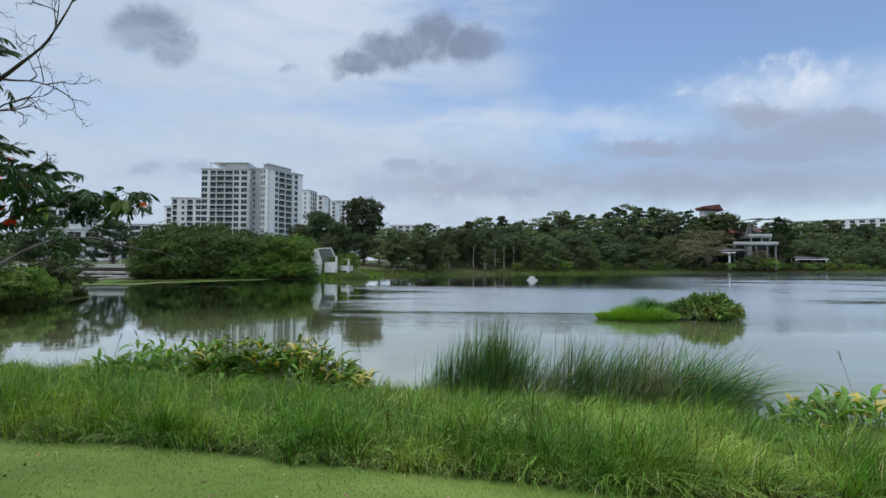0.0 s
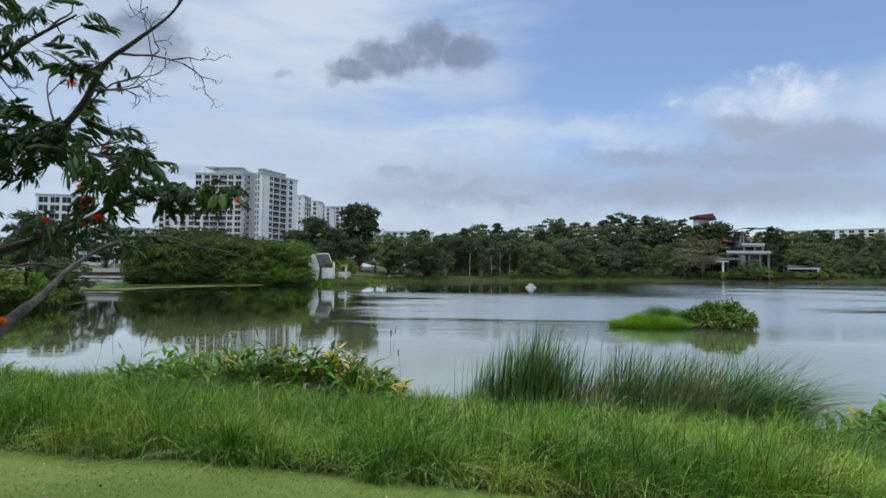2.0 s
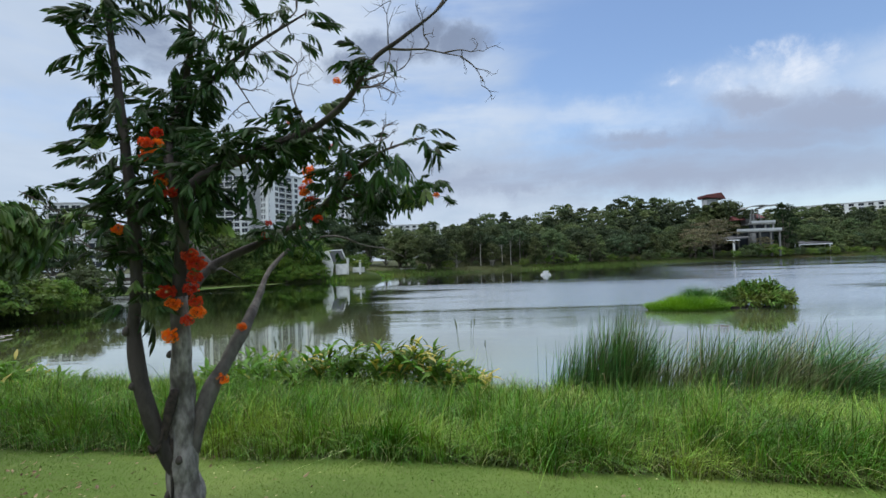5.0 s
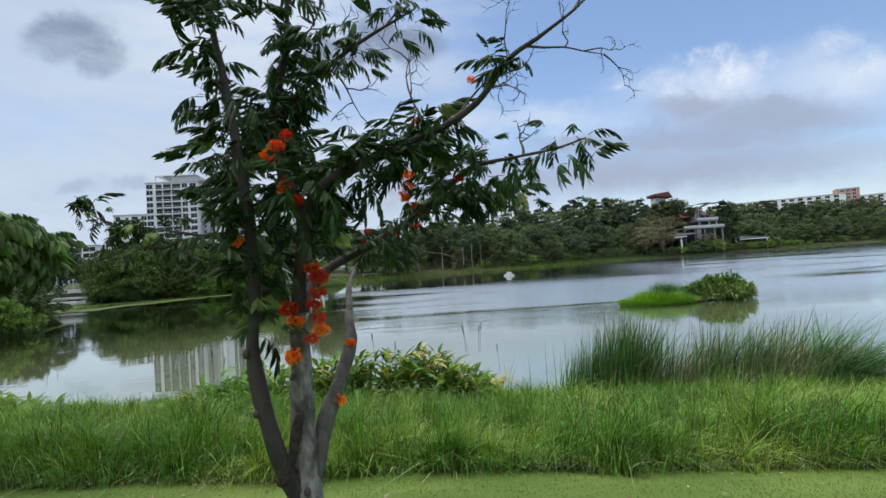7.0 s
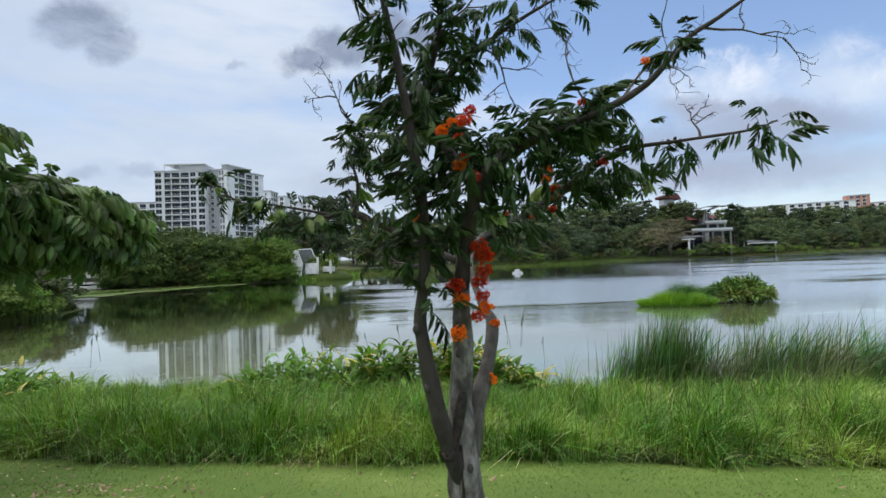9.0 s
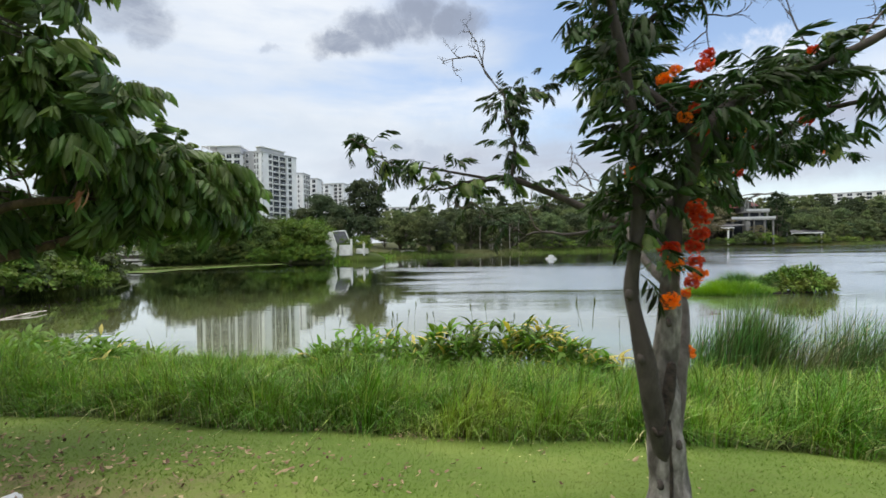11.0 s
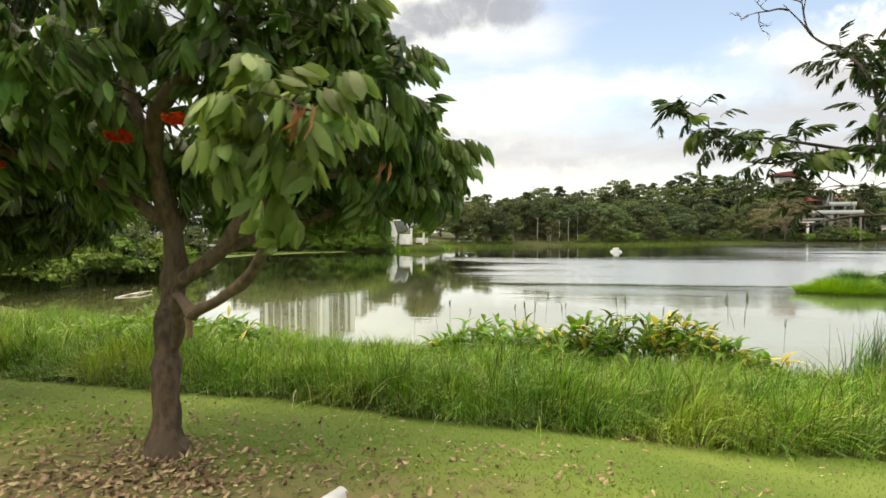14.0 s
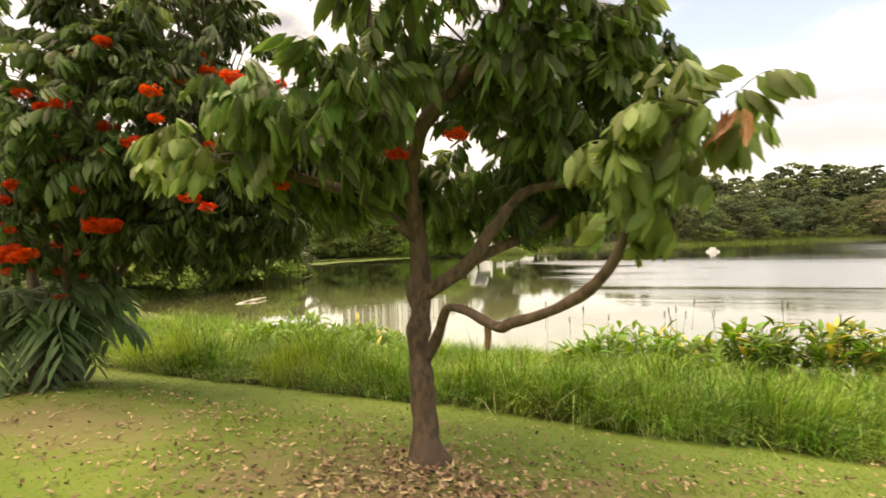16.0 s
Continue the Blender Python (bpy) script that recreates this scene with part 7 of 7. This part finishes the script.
def lake_house():
    """Stepped open-sided building with terraces under the wood's edge."""
    h = thing("pavilion", "stepped grey lakeside building with terraces and winged canopies", "pavilion", (107.6, 190, 0.6))
    part("terrace", soft_box(0.3, 9.2, -1, 8, 11.3, 11.9, 0.08), PAV_GREY, h)
    part("terrace", soft_box(-5.8, 10.8, -2, 9, 8.4, 8.9, 0.08), PAV_GREY, h)
    part("balustrade", soft_box(-5.8, 10.8, -2.0, -1.9, 8.9, 9.7, 0.03), STEEL, h)
    part("balustrade", soft_box(0.3, 9.2, -1.0, -0.9, 11.9, 12.7, 0.03), STEEL, h)
    for x in (1.7, 5.7, 8.6):
        part("column", soft_box(x - 0.28, x + 0.28, -0.6, 0.0, 8.9, 11.3, 0.05), PAV_GREY, h)
    for x in (-5.0, -1.0, 3.0, 7.0, 10.2):
        part("column", soft_box(x - 0.3, x + 0.3, -1.5, -0.9, -1, 8.4, 0.05), DIM_WALL, h)
    part("glazing", soft_box(-5.2, 10.2, 2.4, 2.7, 0, 8.4, 0.03), GLASS_DARK, h)
    part("glazing", soft_box(1.0, 8.8, 2.0, 2.3, 8.9, 11.3, 0.03), GLASS_DARK, h)
    part("kiosk", soft_box(-1.2, 0.6, -3.0, -1.8, 4.0, 8.0, 0.08), DIM_WALL, h)
    part("core", soft_box(0.4, 4.6, 3.0, 7.0, 11.9, 15.4, 0.1), DIM_WALL, h)
    for x0, x1 in ((0.0, 1.4), (1.6, 1.9), (4.6, 3.2)):
        q = Heap()
        tube(q, [(x0, -0.3, 11.9, 0.22), ((x0 + x1) / 2, 0.2, 14.4, 0.2), (x1, 0.6, 17.4, 0.18)], 6, 1)
        part("strut", q, PAV_GREY, h, "pale slanting strut")
    for x0, x1, y0, y1, z0, z1 in [(-4.6, -0.4, 1.5, 8, 13.4, 15.2), (3.8, 7.6, 2.5, 9, 14.0, 15.7)]:
        bm = bmesh.new()
        a = [bm.verts.new(q) for q in [(x0, y0, z0), (x1, y0, z0), (x1, y1, z0), (x0, y1, z0), (x0 + 0.5, (y0 + y1) / 2, z1), (x1 - 0.5, (y0 + y1) / 2, z1)]]
        for f in ((0, 1, 5, 4), (1, 2, 5), (2, 3, 4, 5), (3, 0, 4), (3, 2, 1, 0)):
            bm.faces.new([a[k] for k in f])
        part("roof", bm, ROOF_RED, h, "red tiled roof")
    for x0, z0, x1, z1, y0 in [(-2.6, 17.2, 6.4, 18.4, -1.5), (3.2, 17.1, 9.4, 18.2, -2.5)]:
        bm = bmesh.new()
        rows = []
        for i in range(9):
            q = i / 8
            rows.append([bm.verts.new((x0 + (x1 - x0) * q, y, z0 + (z1 - z0) * q + 0.5 * math.sin(math.pi * q))) for y in (y0, y0 + 4.5)])
        for a, b in zip(rows, rows[1:]):
            bm.faces.new((a[0], b[0], b[1], a[1]))
        ext = bmesh.ops.extrude_face_region(bm, geom=bm.faces[:])
        bmesh.ops.translate(bm, vec=(0, 0, 0.28), verts=[w for w in ext["geom"] if isinstance(w, bmesh.types.BMVert)])
        bmesh.ops.recalc_face_normals(bm, faces=bm.faces)
        part("canopy", bm, PAV_GREY, h, "grey wing-shaped canopy")
    bm = bmesh.new()
    a = [bm.verts.new(q) for q in [(-11.6, -5, 5.6), (-2.6, -5, 6.2), (-2.6, 3, 7.3), (-11.6, 3, 7.3)]]
    ext = bmesh.ops.extrude_face_region(bm, geom=[bm.faces.new(a)])
    bmesh.ops.translate(bm, vec=(0, 0, 0.3), verts=[w for w in ext["geom"] if isinstance(w, bmesh.types.BMVert)])
    bmesh.ops.recalc_face_normals(bm, faces=bm.faces)
    part("lean_to_roof", bm, ROOF_DARK, h, "dark sloping lean-to roof")
    # white strip added to paint the lit edge of the lean-to roof
    part("eave_beam", soft_box(-11.6, -6.6, -5.2, -4.9, 5.3, 5.6, 0.04), PLASTER, h)
    for x in (-8.6,):
        part("column", soft_box(x - 0.3, x + 0.3, -4.8, -4.2, -1.5, 5.5, 0.05), PLASTER, h)
    return h


lake_house()


def shelter(x, y, w, turn):
    s = thing("shelter", "white-posted lakeside shelter with a flat dark roof", "shelter", (x, y, 0.2), turn=turn)
    part("eave_beam", soft_box(-w / 2, w / 2, -2.2, -1.9, 3.4, 3.75, 0.06), PLASTER, s)
    bm = bmesh.new()
    a = [bm.verts.new(q) for q in [(-w / 2, -2.2, 3.76), (w / 2, -2.2, 3.76), (w / 2 + 0.6, 2.2, 4.5), (-w / 2 + 0.6, 2.2, 4.9)]]
    ext = bmesh.ops.extrude_face_region(bm, geom=[bm.faces.new(a)])
    bmesh.ops.translate(bm, vec=(0, 0, 0.3), verts=[w for w in ext["geom"] if isinstance(w, bmesh.types.BMVert)])
    bmesh.ops.recalc_face_normals(bm, faces=bm.faces)
    part("roof", bm, ROOF_DARK, s, "dark shed roof")
    for px in (-w / 2 + 0.6, w / 2 - 0.6):
        for py in (-1.6, 1.6):
            part("post", soft_box(px - 0.2, px + 0.2, py - 0.2, py + 0.2, -0.9, 3.4 if py < 0 else 4.2, 0.03), PLASTER, s)
    return s


shelter(140, 204, 12.6, -3)


def roof_tower():
    t = thing("water_tower", "grey tower with a dark red pitched roof above the wood", "tower", (100, 205, 0.5))
    part("shaft", soft_box(-1.7, 2.9, -2.2, 2.2, -2, 23.3, 0.1), GREY_WALL, t)
    # solid box in a darker grey, for the shade within the open storey
    part("lookout", soft_box(-1.5, 2.7, -2.0, 2.0, 22.6, 24.4, 0.1), DIM_WALL, t, "closed lookout storey, painted dark as the shade of an open one")
    bm = bmesh.new()
    prof = [(-2.6, 23.9), (5.4, 23.1), (3.6, 25.8), (-2.8, 25.0)]
    a = [bm.verts.new((x, -3.8, z)) for x, z in prof]
    b = [bm.verts.new((x, 3.8, z)) for x, z in prof]
    bm.faces.new(a), bm.faces.new(b[::-1])
    for i in range(4):
        j = (i + 1) % 4
        bm.faces.new((a[j], a[i], b[i], b[j]))
    bmesh.ops.recalc_face_normals(bm, faces=bm.faces)
    bmesh.ops.bevel(bm, geom=bm.edges[:], offset=0.15, segments=1, affect="EDGES")
    part("roof", bm, ROOF_RED, t, "red tiled roof with a wide eave")
    return t


roof_tower()
